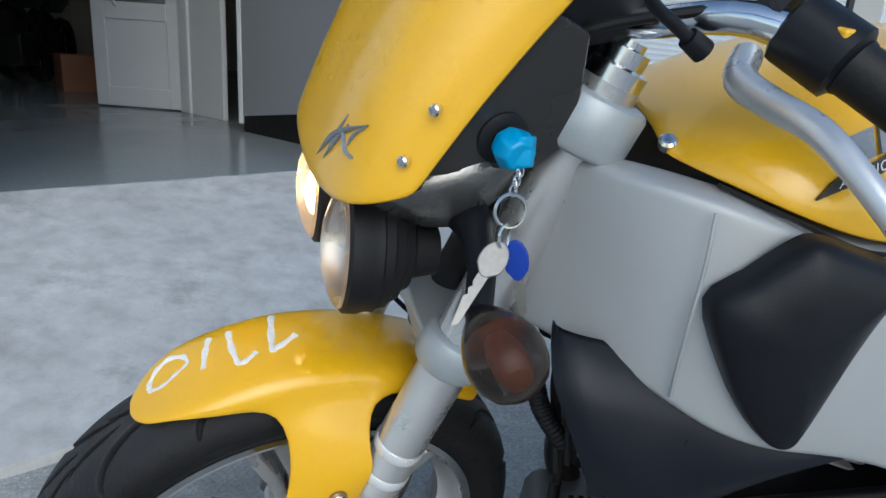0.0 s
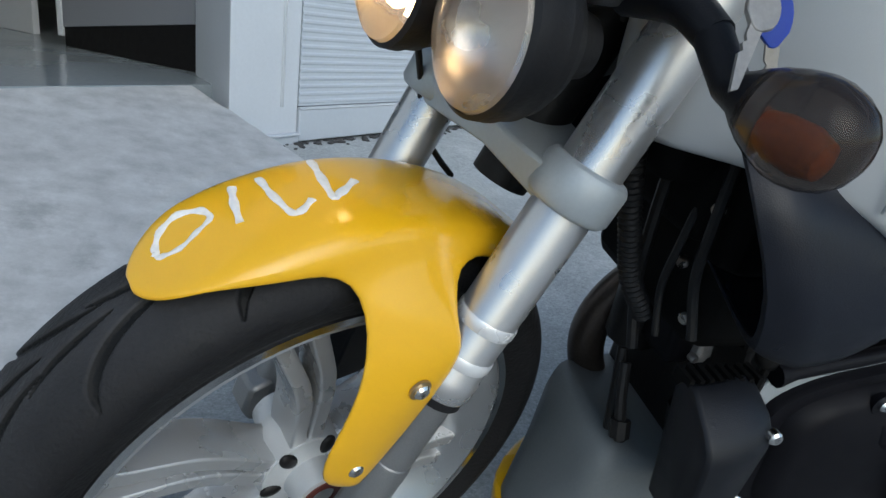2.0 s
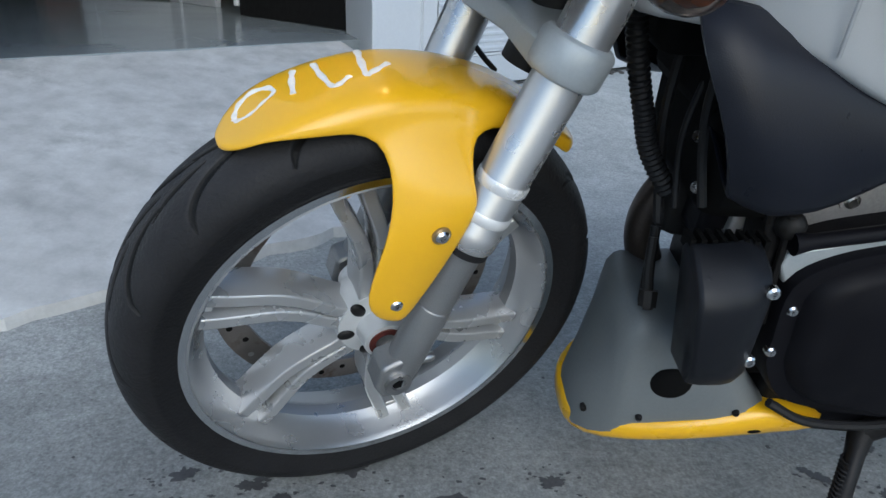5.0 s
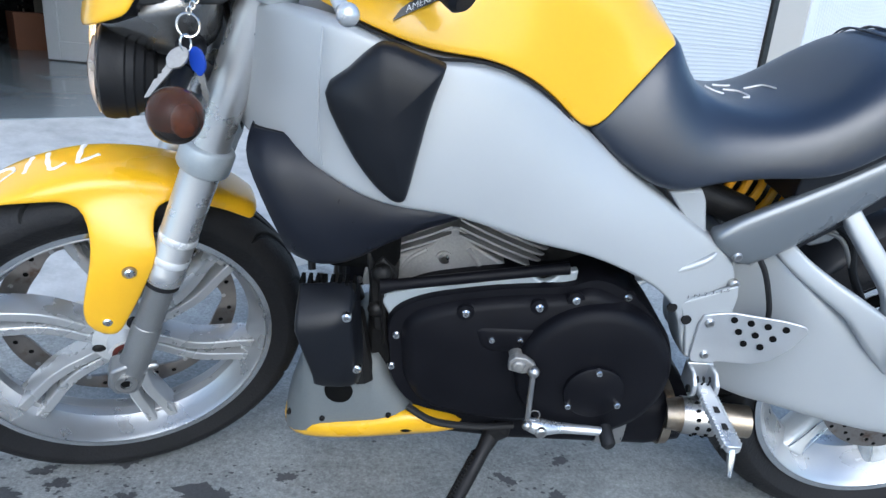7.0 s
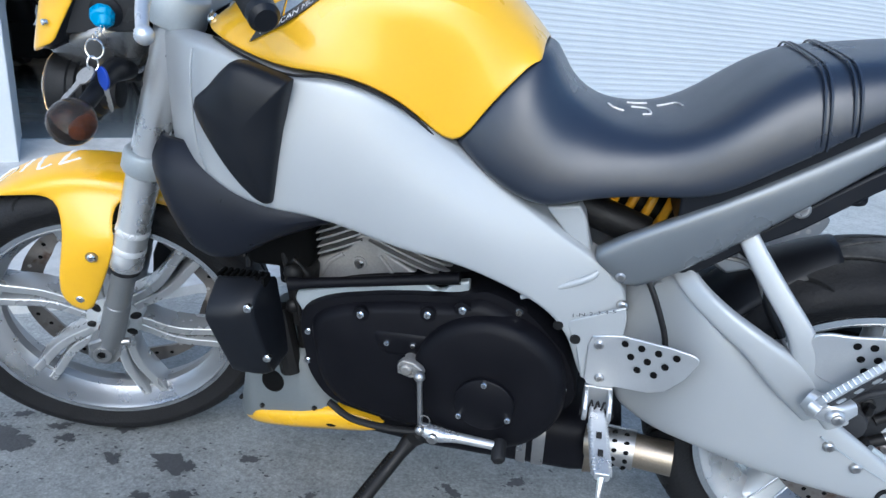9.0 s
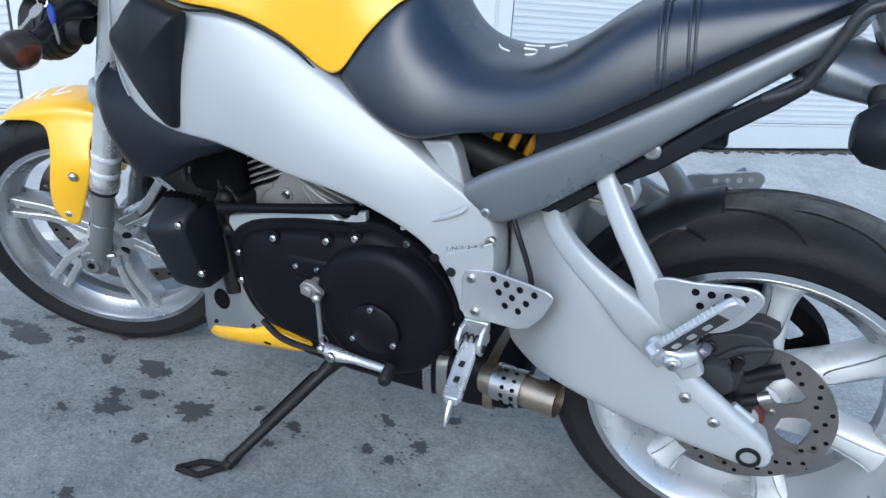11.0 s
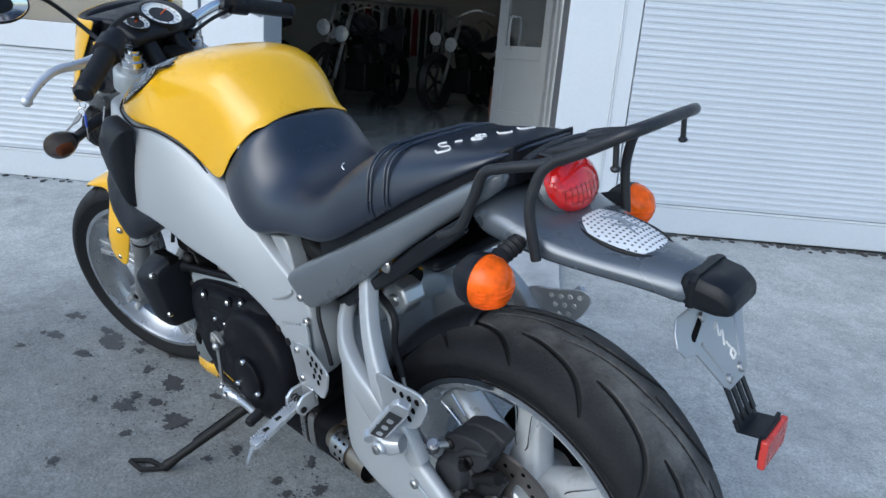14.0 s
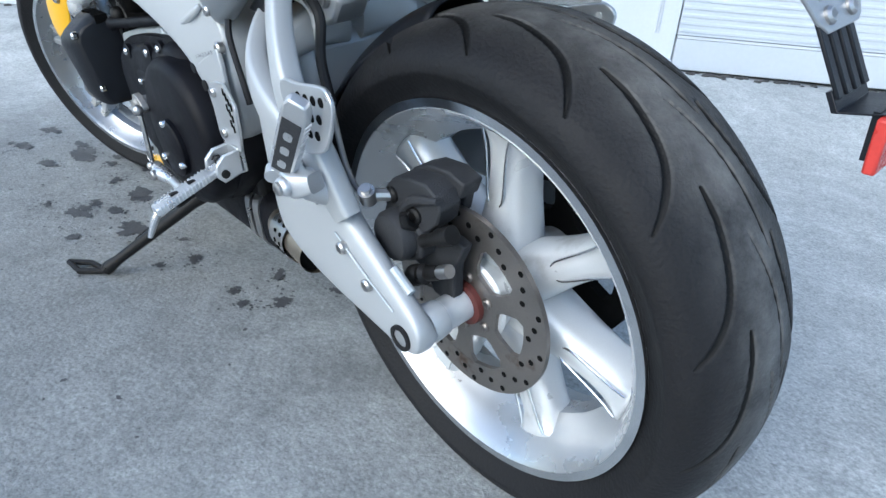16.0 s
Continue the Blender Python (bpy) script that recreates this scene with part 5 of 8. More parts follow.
def controls():
    """Handlebar, grips, levers, lock and keys."""
    bar = [(-0.266, -0.340, 0.957), (-0.300, -0.255, 0.986), (-0.345, -0.175, 1.010), (-0.385, -0.09, 0.985), (-0.395, 0.0, 0.978), (-0.385, 0.09, 0.985), (-0.345, 0.175, 1.010), (-0.300, 0.255, 0.986), (-0.266, 0.340, 0.957)]
    bar = [(x - 0.005, y, z) for x, y, z in bar]
    hb = part("handlebar", turned(tube(bar, 0.0125, 18, 6)), POLISHED, bike, "bright tubular handlebar")
    for s in (-1, 1):
        d = Vector((0.045, 0.115 * s, -0.040)).normalized()
        a = Vector((-0.3145, 0.230 * s, 0.995))
        part("grip", turned(tube([a, a + d * 0.004, a + d * 0.11, a + d * 0.118], [0.020, 0.0185, 0.0185, 0.016], 20)), RUBBER, hb, "black ribbed rubber grip")
        part("bar_end", turned(tube([a + d * 0.116, a + d * 0.128, a + d * 0.134], [0.018, 0.018, 0.013], 20)), BLACKPL, hb, "black bar end")
        part("switch_box", turned(tube([a - d * 0.050, a - d * 0.046, a - d * 0.004, a], [0.020, 0.026, 0.026, 0.019], 12)), BLACKPL, hb, "black switch housing")
        part("lever_perch", turned(tube([a - d * 0.072, a - d * 0.055], 0.019, 14)), BLACKPL, hb, "black lever perch")
        b = a - d * 0.064
        part("lever", turned(tube([(-0.360, 0.186 * s, 0.990), (-0.378, 0.205 * s, 0.980), (-0.386, 0.240 * s, 0.979), (-0.394, 0.285 * s, 0.981), (-0.396, 0.325 * s, 0.969), (-0.393, 0.362 * s, 0.950)], [0.0105, 0.0110, 0.0100, 0.0086, 0.0076, 0.0068], 14, 5)), LEVERALU, hb, "bare silver lever")
        part("lever_ball", turned(ball((-0.390, 0.370 * s, 0.948), 0.0105, 0.0105, 0.0105, 16, 10)), LEVERALU, hb, "ball end of the lever")
        part("bar_riser", turned(tube([(-0.375, 0.045 * s, 0.925), (-0.398, 0.045 * s, 0.985)], 0.020, 14)), BLACKPL, hb, "black bar clamp")
        part("cable", turned(tube([a - d * 0.06, (-0.37, 0.15 * s, 1.01), (-0.45, 0.09 * s, 0.97), (-0.46, 0.05 * s, 0.88), (-0.44, 0.03 * s, 0.78)], 0.0042, 8, 5)), RUBBER, hb, "black control cable")
    # rear-view mirror on a bent black stem, and what sits round the left grip
    stem = [(-0.316, -0.152, 0.962), (-0.340, -0.156, 0.978), (-0.366, -0.166, 0.998), (-0.384, -0.200, 1.040), (-0.352, -0.245, 1.070), (-0.325, -0.290, 1.078)]
    mirror = part("mirror", joined(tube(stem, 0.0048, 12, 6), tube([stem[0], (-0.330, -0.154, 0.971)], [0.009, 0.008], 12), moved(ball((0, 0, 0), 0.014, 0.052, 0.034, 24, 14), Matrix.Translation((-0.300, -0.335, 1.064)))), BLACKPL, hb, "black rear-view mirror on a bent stem")
    part("mirror_glass", moved(lathe([(0.0, 0.0), (0.9, 0.0), (0.96, -0.06), (0.96, -0.2)], 32), Matrix.Translation((-0.2875, -0.335, 1.064)) @ Matrix.Rotation(radians(-90), 4, "Z") @ Matrix.Diagonal((0.048, 0.01, 0.030, 1))), mat("mirror_glass", (0.9, 0.92, 0.93), 0.03, metal=1.0, var=0.01, bump=0), mirror, "oval mirror glass")
    part("switch_button", turned(box(-0.335, -0.322, -0.232, -0.220, 1.005, 1.020)), YELLOW, hb, "small yellow switch button", bevel=0.002)
    part("clutch_hose", turned(tube([(-0.345, -0.205, 1.005), (-0.352, -0.15, 1.035), (-0.375, -0.07, 1.040), (-0.42, -0.03, 1.005), (-0.44, -0.02, 0.93)], 0.0052, 10, 6)), RUBBER, hb, "black cable looping over the clocks")
    part("wiring_loom", turned(tube([(-0.33, 0.20, 0.995), (-0.352, 0.14, 0.985), (-0.372, 0.08, 0.965), (-0.40, 0.03, 0.94)], 0.0045, 8, 6)), RUBBER, hb, "black wiring along the handlebar")
    part("brake_reservoir", turned(joined(tube([(-0.32, 0.195, 1.005), (-0.32, 0.195, 1.045)], 0.024, 20), tube([(-0.32, 0.195, 1.045), (-0.32, 0.195, 1.052)], 0.026, 20))), BLACKPL, hb, "black brake fluid reservoir")
    # ignition lock in the cockpit's left side, with the key ring hanging from it
    lock = part("ignition_lock", turned(tube([(-0.500, -0.095, 0.909), (-0.500, -0.120, 0.908), (-0.500, -0.123, 0.908)], [0.021, 0.021, 0.016], 24)), BLACKPL, bike, "black round ignition lock")
    keys = empty("key_ring", Matrix.Identity(4), "key ring with keys hanging from the ignition lock", "keys")
    k0 = LEAN_M @ STEER @ Vector((-0.500, -0.121, 0.908))
    out = (LEAN_M @ STEER).to_3x3() @ Vector((0, -1, 0))
    head = k0 + out * 0.018
    part("key_head", joined(tube([k0, k0 + out * 0.008], 0.006, 10), tube([k0 + out * 0.006, head, head + out * 0.012], [0.014, 0.017, 0.012], 8), tube([head + Vector((0.004, 0, 0.01)), head + Vector((0.006, -0.004, -0.012))], [0.012, 0.009], 8)), BLUEKEY, keys, "bright blue plastic key head", bevel=0.002)
    p = head + out * 0.008 + Vector((0.002, 0, -0.012))
    def link(c, r, n, t=0.0011, rx=1.0, tilt=0.0):
        pts = []
        for k in range(n + 1):
            a = 2 * math.pi * k / n
            pts.append(Vector((r * rx * math.cos(a) * math.cos(tilt), r * rx * math.cos(a) * math.sin(tilt), r * math.sin(a))) + c)
        return tube(pts, t, 6)
    L3 = LEAN_M @ STEER
    q = L3 @ Vector((-0.511, -0.167, 0.874))
    hang = q + Vector((0, 0, 0.013)) - p
    for i in range(5):
        part("chain_link", link(p + hang * (i / 4.6), 0.0042, 10, 0.0009, 0.6, (0.3, 1.8)[i % 2]), CHROME, keys, "steel chain link")
    part("ring", link(q, 0.0125, 22, 0.0014, 0.95, 0.25), CHROME, keys, "steel split ring")
    part("ring", link(q - Vector((0.003, 0.002, 0.019)), 0.0095, 22, 0.0012, 0.7, 0.9), CHROME, keys, "steel split ring")
    w = q - Vector((0.003, 0.002, 0.024))

    def key(base, tip, material, name, label, wide, long):
        z = (base - tip).normalized()
        y = Vector((-0.25, -1, 0.0))
        y = (y - z * y.dot(z)).normalized()
        x = y.cross(z)
        m = Matrix((x, y, z)).transposed().to_4x4()
        m.translation = base
        bow = [(wide * math.sin(a) * (1.0 if math.cos(a) > -0.6 else 0.8), -long * 0.5 + long * 0.5 * math.cos(a)) for a in [2 * math.pi * k / 18 for k in range(18)]]
        part(name, moved(plate(bow, -0.0018, 0.0018), m), material, keys, label, bevel=0.0007)
        L = (base - tip).length
        teeth = [(0.004, -long * 0.9), (0.004, -long - 0.006), (0.0022, -long - 0.009), (0.0042, -long - 0.012), (0.0022, -long - 0.016), (0.0042, -long - 0.019), (0.0, -L), (-0.0036, -L + 0.004), (-0.004, -long * 0.9)]
        part("blade", moved(plate(teeth, -0.001, 0.001), m), KEYSTEEL, keys, "steel key blade")
    key(w, L3 @ Vector((-0.566, -0.206, 0.810)), KEYSTEEL, "spare_key", "bare steel key", 0.0105, 0.030)
    key(w + Vector((0.008, 0.004, 0.002)), w + Vector((0.020, 0.004, -0.058)), DARKBLUE, "blue_key", "dark-blue plastic key head", 0.0095, 0.032)


def lettering(words):
    """Flat letters in the built-in font: x runs from 0 to 1 along the words, y from 0 to 1 up the capitals."""
    text = bpy.data.curves.new("text", "FONT")
    text.body = words
    holder = new("text", text)
    flat = bpy.data.meshes.new_from_object(holder)
    bpy.data.objects.remove(holder)
    bm = bmesh.new()
    bm.from_mesh(flat)
    bpy.data.meshes.remove(flat)
    long = max(v.co.x for v in bm.verts)
    for v in bm.verts:
        v.co = (v.co.x / long, v.co.y / 0.73, 0)
    return bm


def frame_spars():
    """The broad silver frame: one sweeping beam a side."""
    st_ = [((-0.435, 0.862), (-0.440, 0.690), 0.050, 0.055), ((-0.385, 0.868), (-0.390, 0.702), 0.125, 0.130), ((-0.318, 0.872), (-0.318, 0.702), 0.180, 0.196),
           ((-0.252, 0.857), (-0.266, 0.668), 0.190, 0.212), ((-0.176, 0.832), (-0.205, 0.650), 0.190, 0.214), ((-0.118, 0.831), (-0.152, 0.648), 0.180, 0.210),
           ((-0.066, 0.813), (-0.088, 0.628), 0.168, 0.202), ((-0.016, 0.780), (-0.025, 0.602), 0.152, 0.193), ((0.035, 0.741), (0.040, 0.590), 0.140, 0.182),
           ((0.090, 0.702), (0.103, 0.564), 0.136, 0.172), ((0.138, 0.670), (0.156, 0.536), 0.136, 0.164), ((0.188, 0.632), (0.188, 0.510), 0.137, 0.158),
           ((0.236, 0.604), (0.211, 0.474), 0.138, 0.152), ((0.285, 0.570), (0.221, 0.440), 0.138, 0.148), ((0.288, 0.500), (0.232, 0.412), 0.138, 0.148), ((0.285, 0.408), (0.246, 0.398), 0.138, 0.147)]
    for s in (-1, 1):
        rings = []
        for (ux, uz), (lx, lz), vt, vm in st_:
            def pt(f, v):
                return (lx + (ux - lx) * f, v * s, lz + (uz - lz) * f)
            inner = max(0.02, vt - 0.085)
            w = vm - vt
            rings.append([pt(1.0, inner), pt(1.0, vt - 0.016), pt(0.994, vt - 0.006), pt(0.965, vt + w * 0.06), pt(0.93, vt + w * 0.16), pt(0.65, vt + w * 0.66), pt(0.35, vt + w * 0.95), pt(0.08, vm), pt(0.025, vm - 0.001), pt(0.003, vm - 0.008), pt(0.0, vm - 0.026), pt(0.0, inner)])
        ob = part("frame_spar", skin(rings), SILVER, bike, "broad silver-painted frame beam", subsurf=2)
        # weld bead and the puck
        part("weld_seam", tube([(-0.297, 0.1955 * s, 0.858), (-0.299, 0.2045 * s, 0.825), (-0.301, 0.2085 * s, 0.775), (-0.301, 0.2080 * s, 0.730), (-0.298, 0.2035 * s, 0.700)], 0.0017, 8, 4), SILVER, ob, "weld bead across the frame")
        rib = [(0.139, 0.1500, 0.534), (0.180, 0.1505, 0.554), (0.215, 0.1490, 0.569), (0.232, 0.1465, 0.578), (0.240, 0.1430, 0.585)]
        part("rib", tube([(x, y * s, z) for x, y, z in rib], [0.0035, 0.0048, 0.0052, 0.005, 0.003], 10, 3), SILVER, ob, "raised rib on the frame")
        out = [(-0.285, 0.790), (-0.262, 0.815), (-0.238, 0.838), (-0.222, 0.845), (-0.190, 0.837), (-0.163, 0.828), (-0.160, 0.822), (-0.168, 0.796), (-0.176, 0.764), (-0.184, 0.722), (-0.192, 0.682), (-0.197, 0.671), (-0.210, 0.672), (-0.235, 0.695), (-0.262, 0.735)]
        out = [p for p in smooth_line(out, 3, True)]
        ctr = np.array((-0.222, 0.768))
        out = [ctr + (np.array(p) - ctr) * 1.06 - np.array((0.004, 0.0)) for p in out]
        rings = []
        for f, y in ((1.0, 0.200), (1.0, 0.2125), (0.985, 0.2185), (0.95, 0.2235), (0.88, 0.228), (0.70, 0.2335), (0.42, 0.2385), (0.12, 0.240)):
            rings.append([(ctr[0] + (x - ctr[0]) * f, y * s, ctr[1] + (z - ctr[1]) * f) for x, z in out])
        part("frame_puck", skin(rings), BLACKPL, ob, "black rubber crash pad", smooth=50)
        part("footrest_plate", joined(plate([(0.205, 0.505), (0.222, 0.470), (0.235, 0.415), (0.262, 0.400), (0.284, 0.405), (0.287, 0.520), (0.283, 0.540)], 0.146 * s, 0.153 * s)), SILVER, ob, "silver footrest plate", bevel=0.002)
        part("dark_bolt", disc((0.195, 0.1525 * s, 0.499), (0, s, 0), 0.0075, 0.003, 14), DARKMETAL, ob, "dark screw")
        part("dark_bolt", disc((0.221, 0.1525 * s, 0.479), (0, s, 0), 0.0075, 0.003, 14), DARKMETAL, ob, "dark screw")
        screws([(0.279, 0.146 * s, 0.538)], (0, s, 0), ob, 0.008, STEEL)
        if s < 0:
            bm = lettering("1-N-2-3-4-5")
            for v in bm.verts:
                u, w = v.co.x, v.co.y
                v.co = (0.211 + 0.060 * u, -0.1537, 0.5140 + 0.0165 * u + 0.0055 * w)
            part("gear_marks", bm, DECALBLACK, ob, "small stamped gear numbers", smooth=0)
        flare = lambda x: (0.1535 + 0.31 * max(0, x - 0.287)) * s
        heel = [(0.240, 0.474, 0.420), (0.245, 0.490, 0.408), (0.262, 0.494, 0.404), (0.287, 0.497, 0.409), (0.310, 0.498, 0.413), (0.330, 0.499, 0.417), (0.350, 0.500, 0.428), (0.371, 0.499, 0.456), (0.380, 0.497, 0.478), (0.384, 0.493, 0.487)]
        guard = part("heel_guard", skin([[(x, flare(x), t), (x, flare(x) + 0.004 * s, t), (x, flare(x) + 0.004 * s, l), (x, flare(x), l)] for x, t, l in heel]), ALU, ob, "silver drilled heel guard flared to the rear", bevel=0.0012)
        for x, z in ((0.290, 0.486), (0.312, 0.486), (0.334, 0.486), (0.357, 0.487), (0.300, 0.468), (0.322, 0.468), (0.345, 0.468), (0.311, 0.450), (0.333, 0.450)):
            part("hole", disc((x, flare(x) + 0.0030 * s, z), (-0.3, s, 0), 0.0050, 0.0026, 12), DEEPBLACK, guard, "drilled hole")
        screws([(0.255, 0.1575 * s, 0.478), (0.262, 0.1575 * s, 0.422)], (0, s, 0), ob, 0.007, STEEL)
        # folding footrest
        cheek = lambda x0, x1: skin([[(x, y * s, z) for y, z in ((0.150, 0.402), (0.176, 0.400), (0.190, 0.388), (0.192, 0.372), (0.182, 0.360), (0.150, 0.368))] for x in (x0, x1)])
        peg = part("footrest", joined(cheek(0.243, 0.250), cheek(0.277, 0.284), box(0.243, 0.284, min(0.146 * s, 0.156 * s), max(0.146 * s, 0.156 * s), 0.366, 0.404)), ALU, ob, "silver footrest clevis", bevel=0.002)
        part("clevis_pin", tube([(0.240, 0.180 * s, 0.374), (0.287, 0.180 * s, 0.374)], 0.006, 12), DARKMETAL, peg, "dark pivot pin")
        part("clevis_spring", tube([(0.252 + 0.0016 * k, (0.176 + 0.006 * math.cos(k * 1.1)) * s, 0.386 + 0.006 * math.sin(k * 1.1)) for k in range(15)], 0.0016, 6), DARKMETAL, peg, "dark return spring")
        p0, pd = Vector((0.2635, 0.176 * s, 0.377)), Vector((0.0115, 0.106 * s, -0.025))
        part("peg", skin([[p0 + t * pd + Vector((a * 0.0125 * w, 0, b * 0.0065)) for a, b in ((-1, -0.5), (-0.6, -1), (0.6, -1), (1, -0.5), (1, 0.7), (0.85, 1), (-0.85, 1), (-1, 0.7))] for t, w in ((0, 0.85), (0.10, 0.95), (0.2, 1.0), (0.94, 1.0), (1.0, 0.8))]), ALU, peg, "silver ribbed footrest", bevel=0.001)
        for k in range(15):
            c = p0 + (0.24 + 0.05 * k) * pd
            for e in (-1, 1):
                part("peg_rib", tube([c + Vector((0.0135 * e, 0, -0.003)), c + Vector((0.0125 * e, 0, 0.0066)), c + Vector((0.0085 * e, 0, 0.0074))], 0.0012, 5), ALU, peg)
        for k in range(2):
            c = p0 + (0.42 + 0.26 * k) * pd + Vector((0, 0, 0.0066))
            part("peg_slot", box(c.x - 0.0038, c.x + 0.0038, c.y - 0.008, c.y + 0.008, c.z - 0.002, c.z + 0.0006), DARKMETAL, peg, "dark slot in the footrest")
        part("peg_feeler", tube([(0.2745, 0.278 * s, 0.350), (0.2735, 0.284 * s, 0.342), (0.272, 0.297 * s, 0.318)], [0.0062, 0.0055, 0.0035], 10), POLISHED, peg, "bright feeler pin")


def half_shell(stations, name, material, label, thick=0.004, subsurf=2):
    """A shell from half sections (x, [(y, z) from the middle outwards]) and their mirror image."""
    rings = []
    for x, sec in stations:
        right = [(x[i] if hasattr(x, "__len__") else x, y, z) for i, (y, z) in enumerate(sec)]
        left = [(a, -y, z) for a, y, z in right[:0:-1]]
        rings.append(left + right)
    ob = part(name, skin(rings, closed=False), material, bike, label)
    mod = ob.modifiers.new("thick", "SOLIDIFY")
    mod.thickness, mod.offset = thick, -1
    sub = ob.modifiers.new("round", "SUBSURF")
    sub.levels = sub.render_levels = subsurf
    return ob


def airbox_cover():
    S = [(-0.318, [(0, 0.893), (0.05, 0.891), (0.085, 0.887), (0.105, 0.882), (0.118, 0.877)]),
         (-0.285, [(0, 0.914), (0.07, 0.911), (0.115, 0.902), (0.150, 0.886), (0.160, 0.871)]),
         (-0.235, [(0, 0.938), (0.08, 0.934), (0.14, 0.917), (0.180, 0.884), (0.188, 0.857)]),
         (-0.176, [(0, 0.958), (0.09, 0.953), (0.145, 0.934), (0.178, 0.894), (0.192, 0.837)]),
         (-0.118, [(0, 0.972), (0.09, 0.966), (0.150, 0.943), (0.161, 0.903), (0.182, 0.834)]),
         (-0.066, [(0, 0.979), (0.09, 0.972), (0.146, 0.944), (0.149, 0.893), (0.166, 0.816)]),
         (-0.016, [(0, 0.978), (0.09, 0.970), (0.142, 0.936), (0.142, 0.873), (0.150, 0.783)]),
         (0.034, [(0, 0.972), (0.08, 0.963), (0.129, 0.925), (0.132, 0.850), (0.1395, 0.728)]),
         (0.068, [(0, 0.945), (0.070, 0.934), (0.112, 0.902), (0.128, 0.855), (0.137, 0.786)]),
         (0.100, [(0, 0.912), (0.050, 0.906), (0.085, 0.888), (0.107, 0.860), (0.124, 0.822)]),
         (0.126, [(0, 0.882), (0.040, 0.879), (0.065, 0.872), (0.085, 0.864), (0.104, 0.852)]),
         (0.137, [(0, 0.868), (0.035, 0.866), (0.058, 0.862), (0.075, 0.858), (0.092, 0.851)])]
    ob = half_shell(S, "airbox_cover", YELLOW, "glossy yellow tank-shaped cover with black lettering blocks")
    for s in (-1, 1):
        screws([(-0.312, 0.112 * s, 0.884)], (-0.2, 0.5 * s, 0.8), ob, 0.008)
        # lettering up the shoulder, laid by the distance from the cover's lower edge
        def side_of(x, up, h):
            for (x0, p), (x1, q) in zip(S, S[1:]):
                if x0 <= x <= x1:
                    t = (x - x0) / (x1 - x0)
                    sec = [Vector((m[0] + (n[0] - m[0]) * t, m[1] + (n[1] - m[1]) * t)) for m, n in zip(p, q)][::-1]
                    for m, n in zip(sec, sec[1:]):
                        d = n - m
                        if up <= d.length or n == sec[-1]:
                            c = m + d * (up / d.length) + Vector((d.y, -d.x)).normalized() * h
                            return (x, c.x * s, c.y)
                        up -= d.length

        def decal(x0, x1, lo, hi, h, nx=8, ny=3):
            """A thin sheet laid on the cover between two heights."""
            rings = []
            for i in range(nx + 1):
                x = x0 + (x1 - x0) * i / nx
                us = [lo(x) + (hi(x) - lo(x)) * j / ny for j in range(ny + 1)]
                rings.append([side_of(x, u, h) for u in us] + [side_of(x, u, h - 0.003) for u in us[::-1]])
            return skin(rings)
        foot = lambda x: 0.019 + 0.86 * (x + 0.219)
        band = part("lettering_band", decal(-0.222, -0.085, foot, lambda x: foot(x) + 0.0115 * min(1, (x + 0.2225) / 0.012), 0.0012, 16, 2), DECALBLACK, ob, "narrow black lettering band")
        bm = lettering("AMERICAN MOTORCYCLES")
        for v in bm.verts:
            u, w = v.co.x, v.co.y
            x = -0.208 + 0.118 * u if s < 0 else -0.090 - 0.118 * u
            v.co = side_of(x, foot(x) + 0.0022 + 0.0072 * w, 0.0019)
        part("lettering", bm, CHALK, band, "white capital lettering", smooth=0)
        for x0, n in ((-0.204, 0.022), (-0.178, 0.022), (-0.152, 0.018), (-0.131, 0.014), (-0.114, 0.014)):
            part("letter_block", decal(x0, x0 + n, lambda x: foot(x) + 0.0145, lambda x: foot(x) + 0.038, 0.0012, 3, 4), DECALGREY, ob, "dark grey lettering block")
        # black tube drawn in for the dark gap between cover and frame
        joint = [(x, (sec[-1][0] + 0.0005) * s, sec[-1][1] - 0.0035) for x, sec in S[1:8]]
        part("joint_gap", tube(joint, 0.0020, 6, 4), RUBBER, ob, "black line drawn for the gap along the cover's edge")


